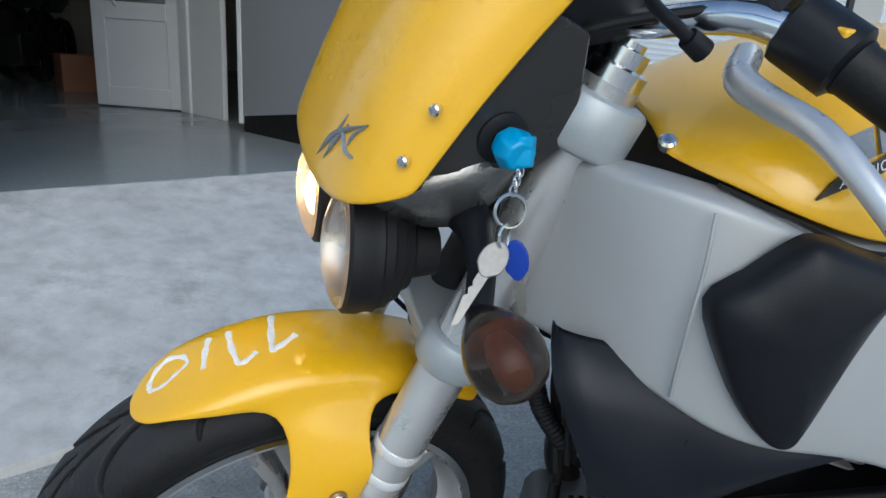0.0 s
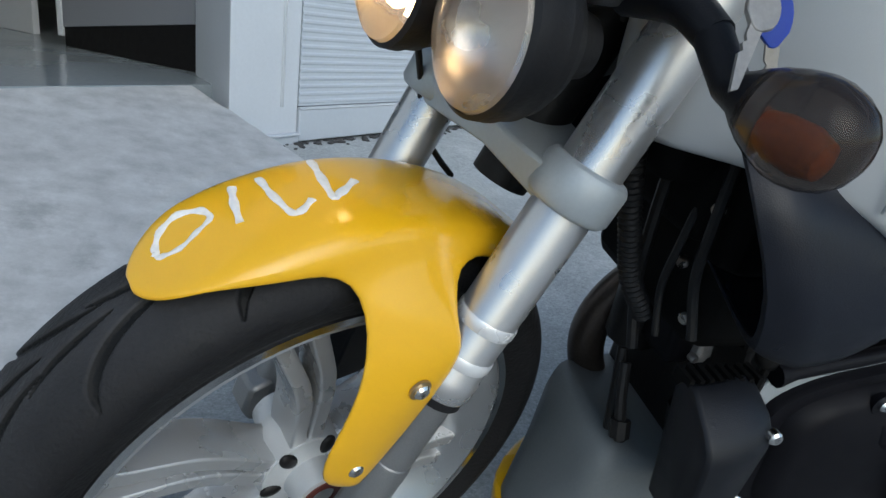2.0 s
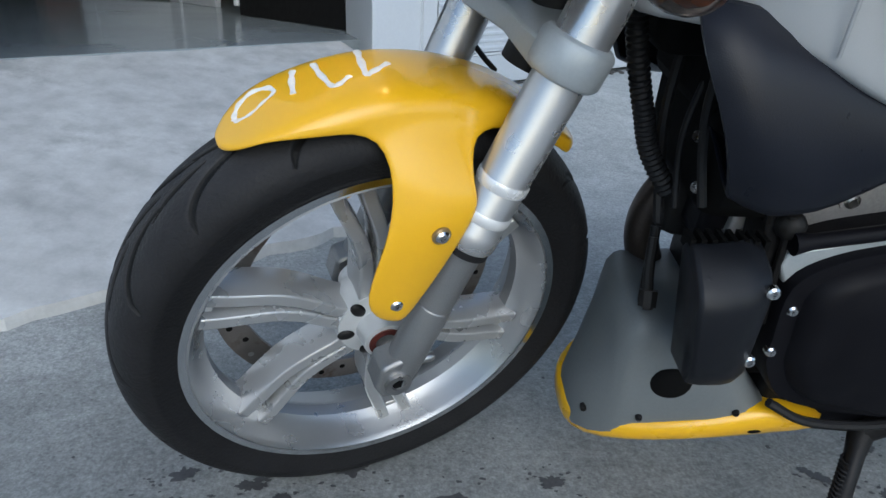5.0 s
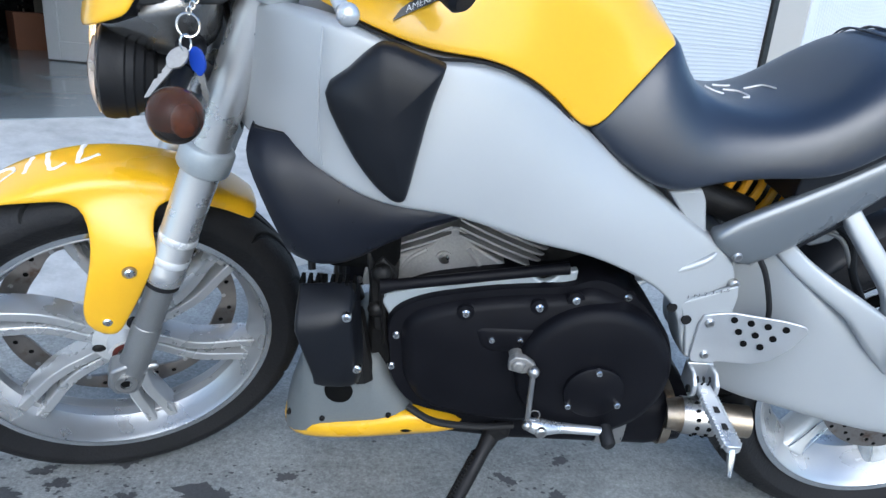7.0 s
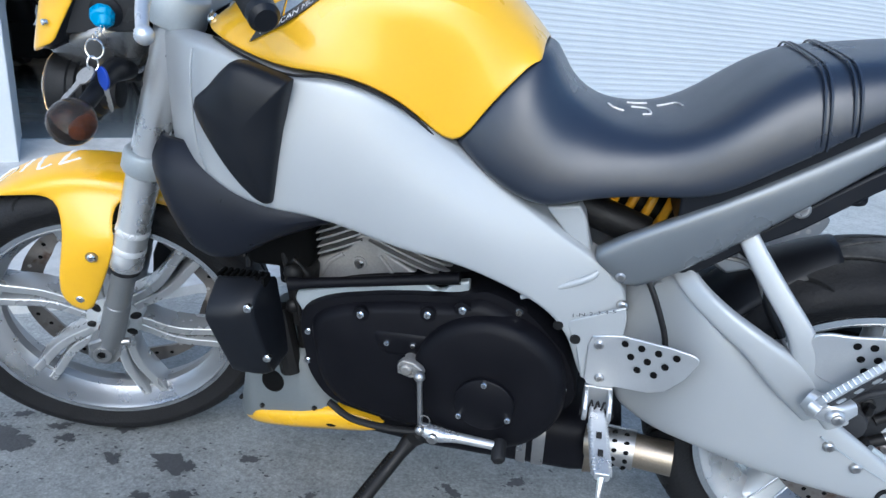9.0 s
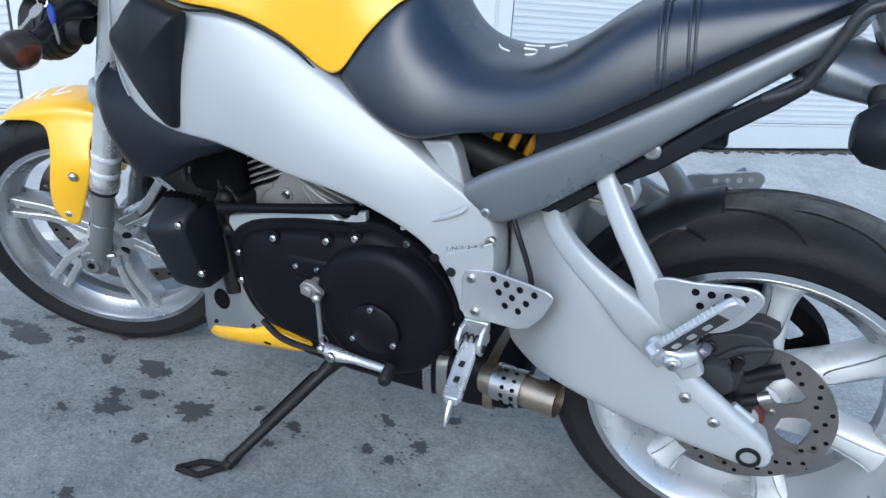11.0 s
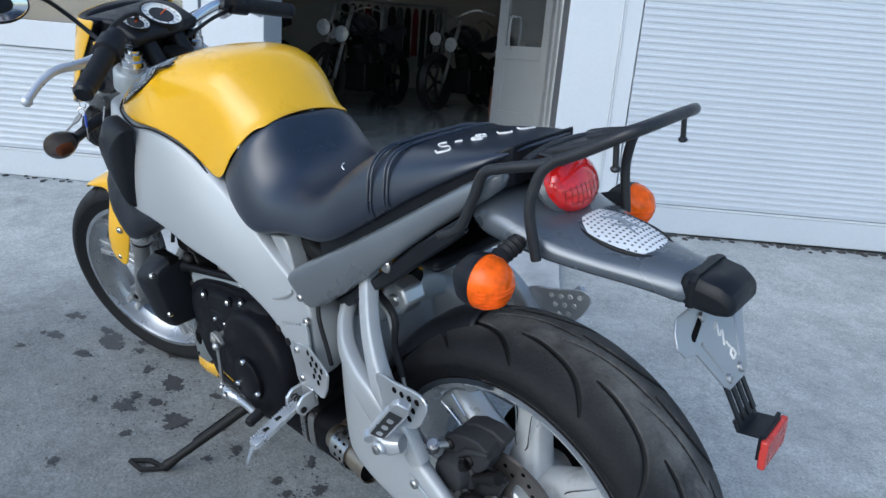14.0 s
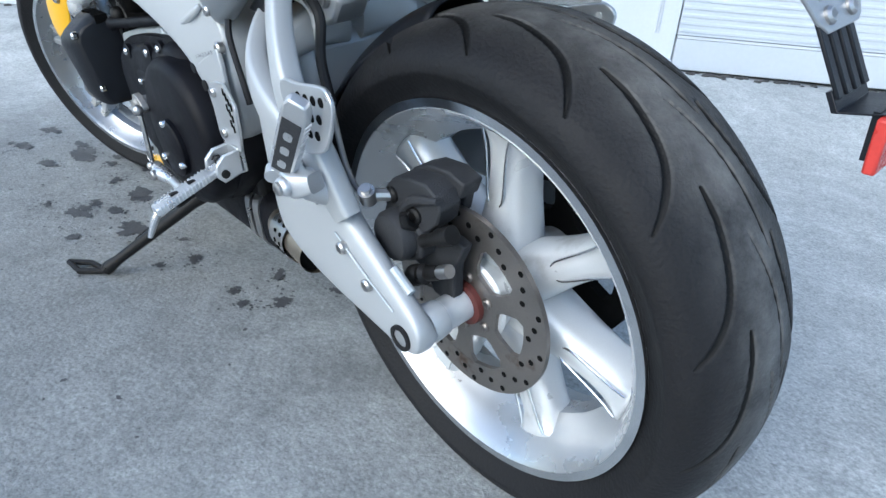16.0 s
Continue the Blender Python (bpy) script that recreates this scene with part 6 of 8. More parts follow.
def seat():
    T = [((0.022, 0.748), (0.116, 0.858), 0.130, 0.078), ((0.036, 0.738), (0.136, 0.864), 0.136, 0.086), ((0.060, 0.716), (0.148, 0.858), 0.146, 0.088), ((0.086, 0.698), (0.158, 0.842), 0.153, 0.086), ((0.131, 0.674), (0.176, 0.810), 0.158, 0.086),
         ((0.170, 0.670), (0.205, 0.788), 0.156, 0.085), ((0.206, 0.684), (0.242, 0.774), 0.150, 0.10), ((0.273, 0.697), (0.302, 0.773), 0.150, 0.11), ((0.330, 0.699), (0.347, 0.793), 0.154, 0.115),
         ((0.374, 0.709), (0.388, 0.828), 0.156, 0.110), ((0.417, 0.735), (0.425, 0.853), 0.152, 0.105), ((0.459, 0.760), (0.455, 0.866), 0.146, 0.10), ((0.483, 0.775), (0.472, 0.869), 0.143, 0.098),
         ((0.510, 0.794), (0.500, 0.873), 0.138, 0.095), ((0.570, 0.830), (0.570, 0.882), 0.124, 0.085), ((0.630, 0.862), (0.635, 0.888), 0.108, 0.07), ((0.668, 0.882), (0.685, 0.890), 0.075, 0.045)]
    rings, lines = [], []
    for (bx, bz), (tx, tz), w, tw in T:
        pt = lambda f, y: (bx + (tx - bx) * f, y, bz + (tz - bz) * f)
        half = [pt(1.0, 0.0), pt(0.995, tw * 0.6), pt(0.95, tw), pt(0.74, tw + (w - tw) * 0.66), pt(0.42, w * 0.97), pt(0.15, w), pt(0.02, w * 0.97), pt(0.0, w * 0.8), pt(0.04, 0.0)]
        ring = half + [(x, -y, z) for x, y, z in half[-2:0:-1]]
        rings.append(ring)
        lines.append([(x, -y, z) for x, y, z in half[6:0:-1]] + half[:7])
    ob = part("seat", skin(rings), SEATVINYL, bike, "black vinyl dual seat with a marker number", subsurf=2)
    base = []
    for (bx, bz), (tx, tz), w, tw in T[8:]:
        base.append([(bx, -w * 0.88, bz + 0.012), (bx, w * 0.88, bz + 0.012), (bx, w * 0.86, bz - 0.040), (bx, -w * 0.86, bz - 0.040)])
    part("seat_base", skin(base), BLACKPL, ob, "black plastic seat base", bevel=0.003)
    for i, offs in ((12, (-0.011, -0.004)), (13, (-0.008, -0.001))):
        for off in offs:
            pts = [Vector(p) + Vector((off, 0, 0)) for p in lines[i]]
            c = Vector((pts[0].x, 0, 0.80))
            part("piping", tube([p + (p - c).normalized() * 0.0004 for p in pts], 0.0017, 8, 4), SEATVINYL, ob, "raised seat seam")
    # chalked strokes on the rear seat and on its front hollow
    marks = [[(0.549, -0.060), (0.543, -0.070), (0.556, -0.078), (0.567, -0.075), (0.577, -0.085), (0.566, -0.094), (0.557, -0.091)], [(0.560, -0.056), (0.566, -0.048)],
             [(0.570, -0.034), (0.580, -0.042), (0.588, -0.032), (0.574, -0.022), (0.562, -0.016), (0.570, -0.008), (0.582, -0.018), (0.570, -0.034)],
             [(0.578, 0.012), (0.590, 0.004), (0.600, 0.016), (0.592, 0.026)], [(0.585, 0.048), (0.600, 0.040), (0.608, 0.060)],
             [(0.228, 0.006), (0.236, -0.006), (0.250, -0.012)], [(0.262, 0.020), (0.282, 0.016), (0.288, -0.014), (0.276, -0.020)],
             [(0.298, 0.030), (0.322, 0.028), (0.330, -0.002)], [(0.256, 0.045), (0.285, 0.050)]]
    solid = ob.evaluated_get(bpy.context.evaluated_depsgraph_get())
    for pts in marks:
        line = []
        for x, y in smooth_line(pts, 4):
            hit, spot, normal, _ = solid.ray_cast(Vector((x, y, 1.2)), Vector((0, 0, -1)))
            if hit:
                line.append(spot + normal * 0.0006)
        part("marker_stroke", tube(line, 0.0017, 6, flat=0.6), CHALK, ob, "white marker stroke")


def tail():
    for s in (-1, 1):
        rings = []
        for x, u, l, v in ((0.233, 0.618, 0.600, 0.144), (0.240, 0.624, 0.592, 0.146), (0.266, 0.642, 0.573, 0.147), (0.286, 0.653, 0.558, 0.147), (0.340, 0.682, 0.590, 0.146), (0.425, 0.728, 0.654, 0.142), (0.540, 0.797, 0.748, 0.128), (0.620, 0.848, 0.806, 0.112), (0.680, 0.880, 0.848, 0.094)):
            rings.append([(x, (v - 0.030) * s, u - 0.004), (x, (v - 0.006) * s, u), (x, v * s, u - 0.008), (x, (v + 0.003) * s, (u + l) / 2), (x, v * s, l + 0.006), (x, (v - 0.008) * s, l), (x, (v - 0.030) * s, l + 0.002)])
        ob = part("tail_rail", skin(rings), GREYPAINT, bike, "dark-grey painted seat rail", subsurf=1)
        screws([(0.270, 0.146 * s, 0.583)], (0, s, 0), ob, 0.007, STEEL)
        liner = part("tail_liner", plate([(0.330, 0.588), (0.425, 0.652), (0.540, 0.745), (0.620, 0.802), (0.632, 0.785), (0.602, 0.760), (0.549, 0.720), (0.483, 0.666), (0.423, 0.630), (0.365, 0.585)], 0.108 * s, 0.122 * s), BLACKPL, bike, "black inner tail panel", bevel=0.004)
        screws([(0.476, 0.122 * s, 0.695)], (0, s, 0), liner, 0.011, STEEL)
    # tail piece that carries the lamps
    rings = []
    for x, t, b, w in ((0.600, 0.842, 0.775, 0.104), (0.660, 0.832, 0.766, 0.102), (0.720, 0.806, 0.757, 0.098), (0.780, 0.792, 0.750, 0.080), (0.830, 0.783, 0.744, 0.062), (0.870, 0.776, 0.738, 0.050), (0.905, 0.772, 0.730, 0.045)):
        rings.append([(x, -w * 0.55, t), (x, 0, t + 0.003), (x, w * 0.55, t), (x, w * 0.92, t - 0.014), (x, w, (t + b) / 2 - 0.004), (x, w * 0.9, b), (x, 0, b + 0.004), (x, -w * 0.9, b), (x, -w, (t + b) / 2 - 0.004), (x, -w * 0.92, t - 0.014)])
    tl = part("tail_piece", skin(rings), TAILPAINT, bike, "dark-grey pointed tail piece", subsurf=2)
    part("tail_cap", skin([[(x, -w, t - 0.006), (x, -w * 0.8, t), (x, w * 0.8, t), (x, w, t - 0.006), (x, w, b + 0.004), (x, -w, b + 0.004)] for x, t, b, w in ((0.882, 0.774, 0.736, 0.041), (0.900, 0.775, 0.732, 0.042), (0.926, 0.770, 0.730, 0.041), (0.944, 0.758, 0.732, 0.036))]), BLACKPL, tl, "black end cap of the tail", bevel=0.007)
    part("cap_rib", skin([[(x, y * w, z) for y, z in ((-0.043, 0.738), (-0.043, 0.771), (-0.034, 0.7775), (0.034, 0.7775), (0.043, 0.771), (0.043, 0.738))] for x, w in ((0.893, 0.97), (0.895, 1.0), (0.900, 1.0), (0.902, 0.97))]), BLACKPL, tl, "raised rib across the end cap")
    part("lamp_bezel", moved(lathe([(0.0, 0.0), (1.0, 0.0), (1.06, 0.25), (1.0, 0.5)], 40), Matrix.Translation((0.695, 0, 0.832)) @ Vector((0.80, 0, 0.45)).to_track_quat("Y", "Z").to_matrix().to_4x4() @ Matrix.Diagonal((0.051, 0.028, 0.039, 1))), GREYPAINT, tl, "grey bezel below the tail lamp")
    lamp_m = Matrix.Translation((0.705, 0, 0.836)) @ Vector((0.86, 0, 0.40)).to_track_quat("Y", "Z").to_matrix().to_4x4()
    lamp = part("tail_lamp", moved(lathe([(1.0, -0.4), (1.0, 0.35), (0.93, 0.62), (0.70, 0.86), (0.35, 0.97), (0.0, 1.0)], 44), lamp_m @ Matrix.Diagonal((0.050, 0.026, 0.038, 1))), RED, bike, "red oval tail lamp")
    def dome(x, z):
        rho = math.hypot(x / 0.050, z / 0.038)
        return 0.026 * float(np.interp(rho, [0, 0.35, 0.70, 0.93, 1.0], [1.0, 0.97, 0.86, 0.62, 0.35]))
    for i in range(9):
        x = -0.038 + 0.0095 * i
        top = -0.004
        low = -0.036 * math.sqrt(max(0.02, 1 - (x / 0.049) ** 2))
        part("lens_rib", moved(tube([(x, dome(x, z) + 0.0002, z) for z in np.linspace(low, top, 9)], 0.0004, 5), lamp_m), REDRIB, lamp, "dark moulded line")
    for z in (-0.026, -0.016, -0.007):
        w = 0.048 * math.sqrt(1 - (z / 0.038) ** 2)
        part("lens_rib", moved(tube([(x, dome(x, z) + 0.0002, z) for x in np.linspace(-w, w, 15)], 0.0004, 5), lamp_m), REDRIB, lamp, "dark moulded line")
    clear = part("plate_lamp", moved(lathe([(1.0, -0.5), (1.0, 0.2), (0.8, 0.7), (0.4, 0.95), (0.0, 1.0)], 44), Matrix.Translation((0.785, 0, 0.7875)) @ Matrix.Rotation(radians(11), 4, "Y") @ Matrix.Rotation(radians(90), 4, "X") @ Matrix.Diagonal((0.068, 0.010, 0.046, 1))), CLEAR, bike, "clear dimpled lens on the tail")
    ring = [Matrix.Translation((0.785, 0, 0.7875)) @ Matrix.Rotation(radians(11), 4, "Y") @ Vector((0.0685 * math.cos(a), 0.0465 * math.sin(a), 0.0012)) for a in [2 * math.pi * k / 40 for k in range(41)]]
    part("lamp_gasket", tube(ring, 0.0028, 8), RUBBER, clear, "dark gasket round the lens")
    lens_m = Matrix.Translation((0.785, 0, 0.7875)) @ Matrix.Rotation(radians(11), 4, "Y")
    for i in range(-8, 9):
        for j in range(-6, 7):
            lx, ly = 0.0078 * i, 0.0074 * j + (0.0037 if i % 2 else 0)
            rho = math.hypot(lx / 0.068, ly / 0.046)
            if rho < 0.93:
                h = 0.010 * float(np.interp(rho, [0, 0.4, 0.8, 1.0], [1.0, 0.95, 0.7, 0.2]))
                part("dimple", moved(ball((lx, ly, h), 0.0021, 0.0021, 0.0009, 6, 4), lens_m), LENSDOT, clear)
    for line, r in (([(-0.030, -0.004), (-0.010, 0.010), (0.022, 0.014)], (0.001, 0.004, 0.001)), ([(-0.022, 0.012), (0.0, 0.004), (0.026, -0.006)], (0.001, 0.0035, 0.001)), ([(-0.012, -0.010), (0.004, 0.002), (0.012, 0.020)], (0.001, 0.003, 0.001))):
        part("emblem_stroke", moved(tube([(x, y, 0.0096) for x, y in line], r, 6, 4, flat=0.5), lens_m), DECALGREY, clear, "stroke of a grey emblem")
    for s in (-1, 1):
        c = Vector((0.706, 0.170 * s, 0.760))
        ind = part("rear_indicator", moved(lathe([(0.0, -0.036), (0.018, -0.033), (0.031, -0.018), (0.0345, 0.0), (0.034, 0.004)], 32), Matrix.Translation(c) @ Matrix.Rotation(radians(-90), 4, "Z")), BLACKPL, bike, "black round rear indicator with an orange lens")
        part("lens", moved(lathe([(0.0335, 0.002), (0.032, 0.014), (0.024, 0.028), (0.012, 0.035), (0.0, 0.037)], 32), Matrix.Translation(c) @ Matrix.Rotation(radians(-90), 4, "Z")), ORANGE, ind, "orange indicator lens")
        for k in range(5):
            z = -0.001 - 0.0055 * k
            w = 0.031 * math.sqrt(max(0.01, 1 - (z / 0.0325) ** 2))
            part("lens_rib", tube([c + Vector((float(np.interp(math.hypot(y, z), [0, 0.012, 0.024, 0.032, 0.0335], [0.037, 0.035, 0.028, 0.014, 0.002])), y, z)) for y in np.linspace(-w, w, 13)], 0.0012, 5), ORANGE, ind, "moulded rib")
        part("stalk", tube([(0.700, 0.095 * s, 0.785)] + [(0.700, (0.100 + 0.0045 * k) * s, 0.783 - 0.001 * k) for k in range(8)] + [(0.702, 0.145 * s, 0.772)], [0.011] + [0.013 if k % 2 else 0.0095 for k in range(8)] + [0.011], 14), RUBBER, ind, "ribbed rubber stalk")


def rack():
    half = [(0.585, 0.118, 0.770), (0.622, 0.118, 0.790), (0.645, 0.116, 0.835), (0.660, 0.114, 0.868), (0.690, 0.110, 0.879), (0.738, 0.100, 0.890), (0.780, 0.090, 0.908), (0.822, 0.078, 0.930), (0.835, 0.055, 0.936)]
    path = [(x, -y, z) for x, y, z in half] + [(0.838, 0, 0.938)] + half[::-1]
    rk = part("luggage_rack", tube(path, 0.0070, 14, 5), RACKTUBE, bike, "black tubular luggage rack")
    for s in (-1, 1):
        part("rack_leg", tube([(0.752, 0.098 * s, 0.896), (0.738, 0.104 * s, 0.882), (0.730, 0.108 * s, 0.860), (0.726, 0.110 * s, 0.830), (0.734, 0.106 * s, 0.772)], 0.0068, 12, 5), RACKTUBE, rk, "bent rack leg")
        part("bar", tube([(0.705, 0.045 * s, 0.886), (0.76, 0.042 * s, 0.903), (0.834, 0.036 * s, 0.937)], 0.0062, 10, 4), RACKTUBE, rk, "inner rack bar")
        for x, z, y in ((0.815, 0.926, 0.080),):
            part("hook", joined(tube([(x, y * s, z), (x + 0.001, y * s, z - 0.032)], 0.0035, 8), ball((x + 0.001, y * s, z - 0.033), 0.006, 0.006, 0.004, 10, 6)), RACKTUBE, rk, "small tie-down peg")
    part("front_loop", tube([(0.700, -0.085, 0.882), (0.693, -0.045, 0.885), (0.690, 0, 0.886), (0.693, 0.045, 0.885), (0.700, 0.085, 0.882)], 0.0062, 10, 4), RACKTUBE, rk, "rack cross bar")
    part("plate", box(0.690, 0.720, -0.06, 0.06, 0.884, 0.888), RACKTUBE, rk, "flat rack plate", bevel=0.002)
    # number plate bracket with a light strip of steel, an extension and a reflector
    on = lambda y, z, h=0.0: (0.893 + (0.722 - z) * 0.545 + h * 0.88, y, z + h * 0.48)
    rim = [(-0.058, 0.728), (0.080, 0.728), (0.094, 0.716), (0.097, 0.700), (0.088, 0.688), (0.056, 0.648), (0.048, 0.634), (0.040, 0.630), (-0.008, 0.630), (-0.018, 0.638), (-0.046, 0.684), (-0.070, 0.690), (-0.078, 0.702), (-0.072, 0.716)]
    br = part("plate_bracket", skin([[on(y, z, h) for y, z in rim] for h in (0.0, 0.003)]), BRUSHED, bike, "brushed steel plate bracket with marker strokes", bevel=0.001)
    for y0, w in ((-0.026, 1), (0.046, -1)):
        part("slot", skin([[on(y0 + a * w, 0.704 + b, h) for a, b in ((-0.016, -0.008), (0.010, 0.002), (0.012, 0.008), (0.008, 0.010), (-0.018, 0.0), (-0.020, -0.005))] for h in (0.003, 0.0036)]), DEEPBLACK, br, "long dark slot")
    for y, z in ((-0.002, 0.640), (0.032, 0.640), (-0.010, 0.712), (0.030, 0.712)):
        part("screw", bolt(on(y, z, 0.003), (0.88, 0, 0.48), 0.0065, 0.004), STEEL, br, "bright socket screw")
    for y, w in ((-0.030, 1), (0.062, -1)):
        part("fold", tube([on(y, 0.690, 0.003), on(y + 0.012 * w, 0.668, 0.003), on(y + 0.022 * w, 0.650, 0.003)], 0.0022, 6, 3), BRUSHED, br, "pressed fold")
    for pts in ([(0.006, 0.694), (0.016, 0.697), (0.010, 0.684)], [(0.012, 0.683), (0.022, 0.686), (0.014, 0.672)], [(0.020, 0.674), (0.024, 0.666)], [(0.020, 0.660), (0.027, 0.664), (0.030, 0.656), (0.022, 0.653), (0.020, 0.660)]):
        part("marker_stroke", tube([on(y, z, 0.0035) for y, z in pts], 0.0019, 6, 3, flat=0.5), CHALK, br, "white marker stroke")
    ext = part("bracket_extension", skin([[(x, -0.016, z), (x, 0.037, z), (x + 0.004, 0.037, z + 0.002), (x + 0.004, -0.016, z + 0.002)] for x, z in ((0.955, 0.596), (0.962, 0.583), (0.990, 0.588))]), BLACKPL, br, "black folded extension strip", bevel=0.001)
    for y in (-0.011, 0.003, 0.017, 0.031):
        part("strip", skin([[(x, y + w, z) for w in (-0.0045, 0.0045)] + [(x + 0.003, y + w, z + 0.001) for w in (0.0045, -0.0045)] for x, z in ((0.928, 0.655), (0.962, 0.592))]), BLACKPL, ext, "black slotted strip", bevel=0.001)
    part("reflector_plate", box(0.986, 0.990, -0.014, 0.046, 0.556, 0.590), BLACKPL, ext, "black reflector plate")
    part("reflector", box(0.9905, 0.999, -0.020, 0.048, 0.549, 0.588), REDREFLECT, br, "red rectangular reflector", bevel=0.002)


def engine():
    out = smooth_line([(-0.210, 0.370), (-0.211, 0.440), (-0.168, 0.475), (-0.088, 0.495), (-0.021, 0.505), (0.045, 0.512), (0.090, 0.526), (0.142, 0.506), (0.184, 0.468), (0.216, 0.428), (0.234, 0.373), (0.224, 0.336), (0.176, 0.284), (0.135, 0.262), (-0.010, 0.248), (-0.112, 0.260), (-0.172, 0.280), (-0.203, 0.325)], 4, True)
    c = np.array((0.01, 0.385))
    rings = []
    for f, y in ((1.0, -0.02), (1.0, -0.126), (0.985, -0.132), (0.90, -0.133), (0.865, -0.146), (0.80, -0.151), (0.30, -0.152)):
        rings.append([(c[0] + (p[0] - c[0]) * f, y, c[1] + (p[1] - c[1]) * f) for p in out])
    eng = part("engine", joined(box(-0.17, 0.20, -0.10, 0.12, 0.20, 0.45), plate([(-0.19, 0.30), (-0.16, 0.44), (0.20, 0.46), (0.23, 0.35), (0.17, 0.22), (-0.15, 0.22)], 0.02, 0.15)), DARKMETAL, bike, "dark air-cooled twin-cylinder engine", bevel=0.01)
    pc = part("primary_cover", skin(rings), BLACKSATIN, eng, "matt black primary drive cover", smooth=50)
    part("clutch_bulge", moved(lathe([(0.118, -0.120), (0.118, -0.160), (0.112, -0.170), (0.100, -0.175), (0.052, -0.178), (0.0, -0.178)], 56), Matrix.Translation((0.100, 0, 0.378))), BLACKSATIN, pc, "round black clutch bulge", smooth=40)
    part("clutch_lid", moved(lathe([(0.0455, -0.170), (0.0455, -0.185), (0.042, -0.188), (0.0, -0.189)], 48), Matrix.Translation((0.100, 0, 0.360))), BLACKSATIN, pc, "round black clutch lid", smooth=40)
    screws([(0.099, -0.188, 0.401), (0.063, -0.188, 0.337), (0.137, -0.188, 0.343)], (0, -1, 0), pc, 0.0056)
    screws([(-0.199, -0.131, 0.410), (-0.101, -0.1525, 0.469), (0.004, -0.1525, 0.485), (0.056, -0.1495, 0.499), (0.137, -0.131, 0.498), (0.175, -0.131, 0.449), (0.213, -0.131, 0.372), (-0.204, -0.131, 0.352)], (0, -1, 0), pc, 0.0065)
    for p in ((-0.101, -0.146, 0.469), (0.004, -0.146, 0.485), (0.056, -0.143, 0.499), (0.137, -0.125, 0.496)):
        part("boss", disc(p, (0, -1, 0), 0.0125, 0.0065, 20), BLACKSATIN, pc, "black screw boss")
    part("inspection_lid", pillow([(-0.088, 0.440), (-0.078, 0.446), (0.004, 0.448), (0.012, 0.442), (0.004, 0.410), (-0.006, 0.402), (-0.066, 0.402), (-0.078, 0.412)], -0.146, -0.156, 5, 0.3, 0.4), BLACKSATIN, pc, "black inspection lid", smooth=40)
    screws([(-0.059, -0.155, 0.427), (-0.017, -0.155, 0.429)], (0, -1, 0), pc, 0.0056)
    # gasket face and grey cases above the cover
    part("crankcase_top", plate([(-0.208, 0.430), (-0.224, 0.460), (-0.218, 0.475), (-0.124, 0.498), (-0.043, 0.511), (-0.008, 0.520), (0.002, 0.512), (0.012, 0.508), (0.024, 0.512), (0.036, 0.526), (0.060, 0.532), (0.06, 0.46), (-0.1, 0.42)], -0.120, -0.106), CLAMP, eng, "grey crankcase top", bevel=0.003)
    # added filler block keeps the space behind the cylinders dark
    part("rear_filler", box(0.0, 0.17, -0.055, 0.10, 0.44, 0.63), DARKMETAL, eng, "dark filler block behind the cylinders", bevel=0.012)
    # the two cylinders lean apart from a bare casting in the middle
    low = [(-0.258, 0.45), (-0.252, 0.488)] + smooth_line([(-0.238, 0.497), (-0.190, 0.512), (-0.155, 0.529), (-0.137, 0.552), (-0.120, 0.560), (-0.104, 0.552), (-0.086, 0.530), (-0.050, 0.508), (-0.008, 0.490)], 3) + [(0.0, 0.45)]
    part("cylinder_base", plate(low, -0.0605, 0.06), CYLINDER, eng, "bare metal casting between the cylinders", bevel=0.004)
    part("cylinder_base_rib", tube([(-0.205, -0.059, 0.47), (-0.185, -0.060, 0.502), (-0.160, -0.060, 0.520)], 0.004, 8, 4), CYLINDER, eng, "cast rib")
    part("cylinder_base_rib", tube([(-0.065, -0.059, 0.47), (-0.080, -0.060, 0.500), (-0.098, -0.060, 0.525)], 0.004, 8, 4), CYLINDER, eng, "cast rib")
    part("boss", disc((-0.133, -0.0595, 0.507), (0, -1, 0), 0.0125, 0.004, 24), CYLINDER, eng, "round screw boss")
    screws([(-0.133, -0.063, 0.507)], (0, -1, 0), eng, 0.0085, STEEL)
    for sx, name in ((-1, "front_cylinder"), (1, "rear_cylinder")):
        a = Vector((math.sin(radians(22.5)) * sx, 0, math.cos(radians(22.5))))
        o = Vector((-0.12, 0, 0.40))
        cyl = part(name, tube([o + a * 0.10, o + a * 0.26], 0.050, 28), DARKMETAL, eng, "grey finned cylinder")
        for k in range(7):
            b = o + a * (0.141 + 0.0115 * k)
            edge = smooth_line([(0.092, -0.02), (0.086, -0.052), (0.066, -0.068), (0.0, -0.074), (-0.066, -0.068), (-0.086, -0.052), (-0.092, -0.02)], 3)
            fin = skin([[(x, y, 0), (x, y, 0.0034), (x, 0.06, 0.0034), (x, 0.06, 0)] for x, y in edge])
            moved(fin, Matrix.Translation(b) @ Matrix.Rotation(radians(22.5) * sx, 4, "Y"))
            bmesh.ops.bisect_plane(fin, geom=fin.verts[:] + fin.edges[:] + fin.faces[:], plane_co=(-0.12 + 0.006 * sx, 0, 0), plane_no=(-sx, 0, 0), clear_outer=True)
            part("fin", fin, CYLINDER, cyl, "cooling fin")
        h = o + a * 0.225
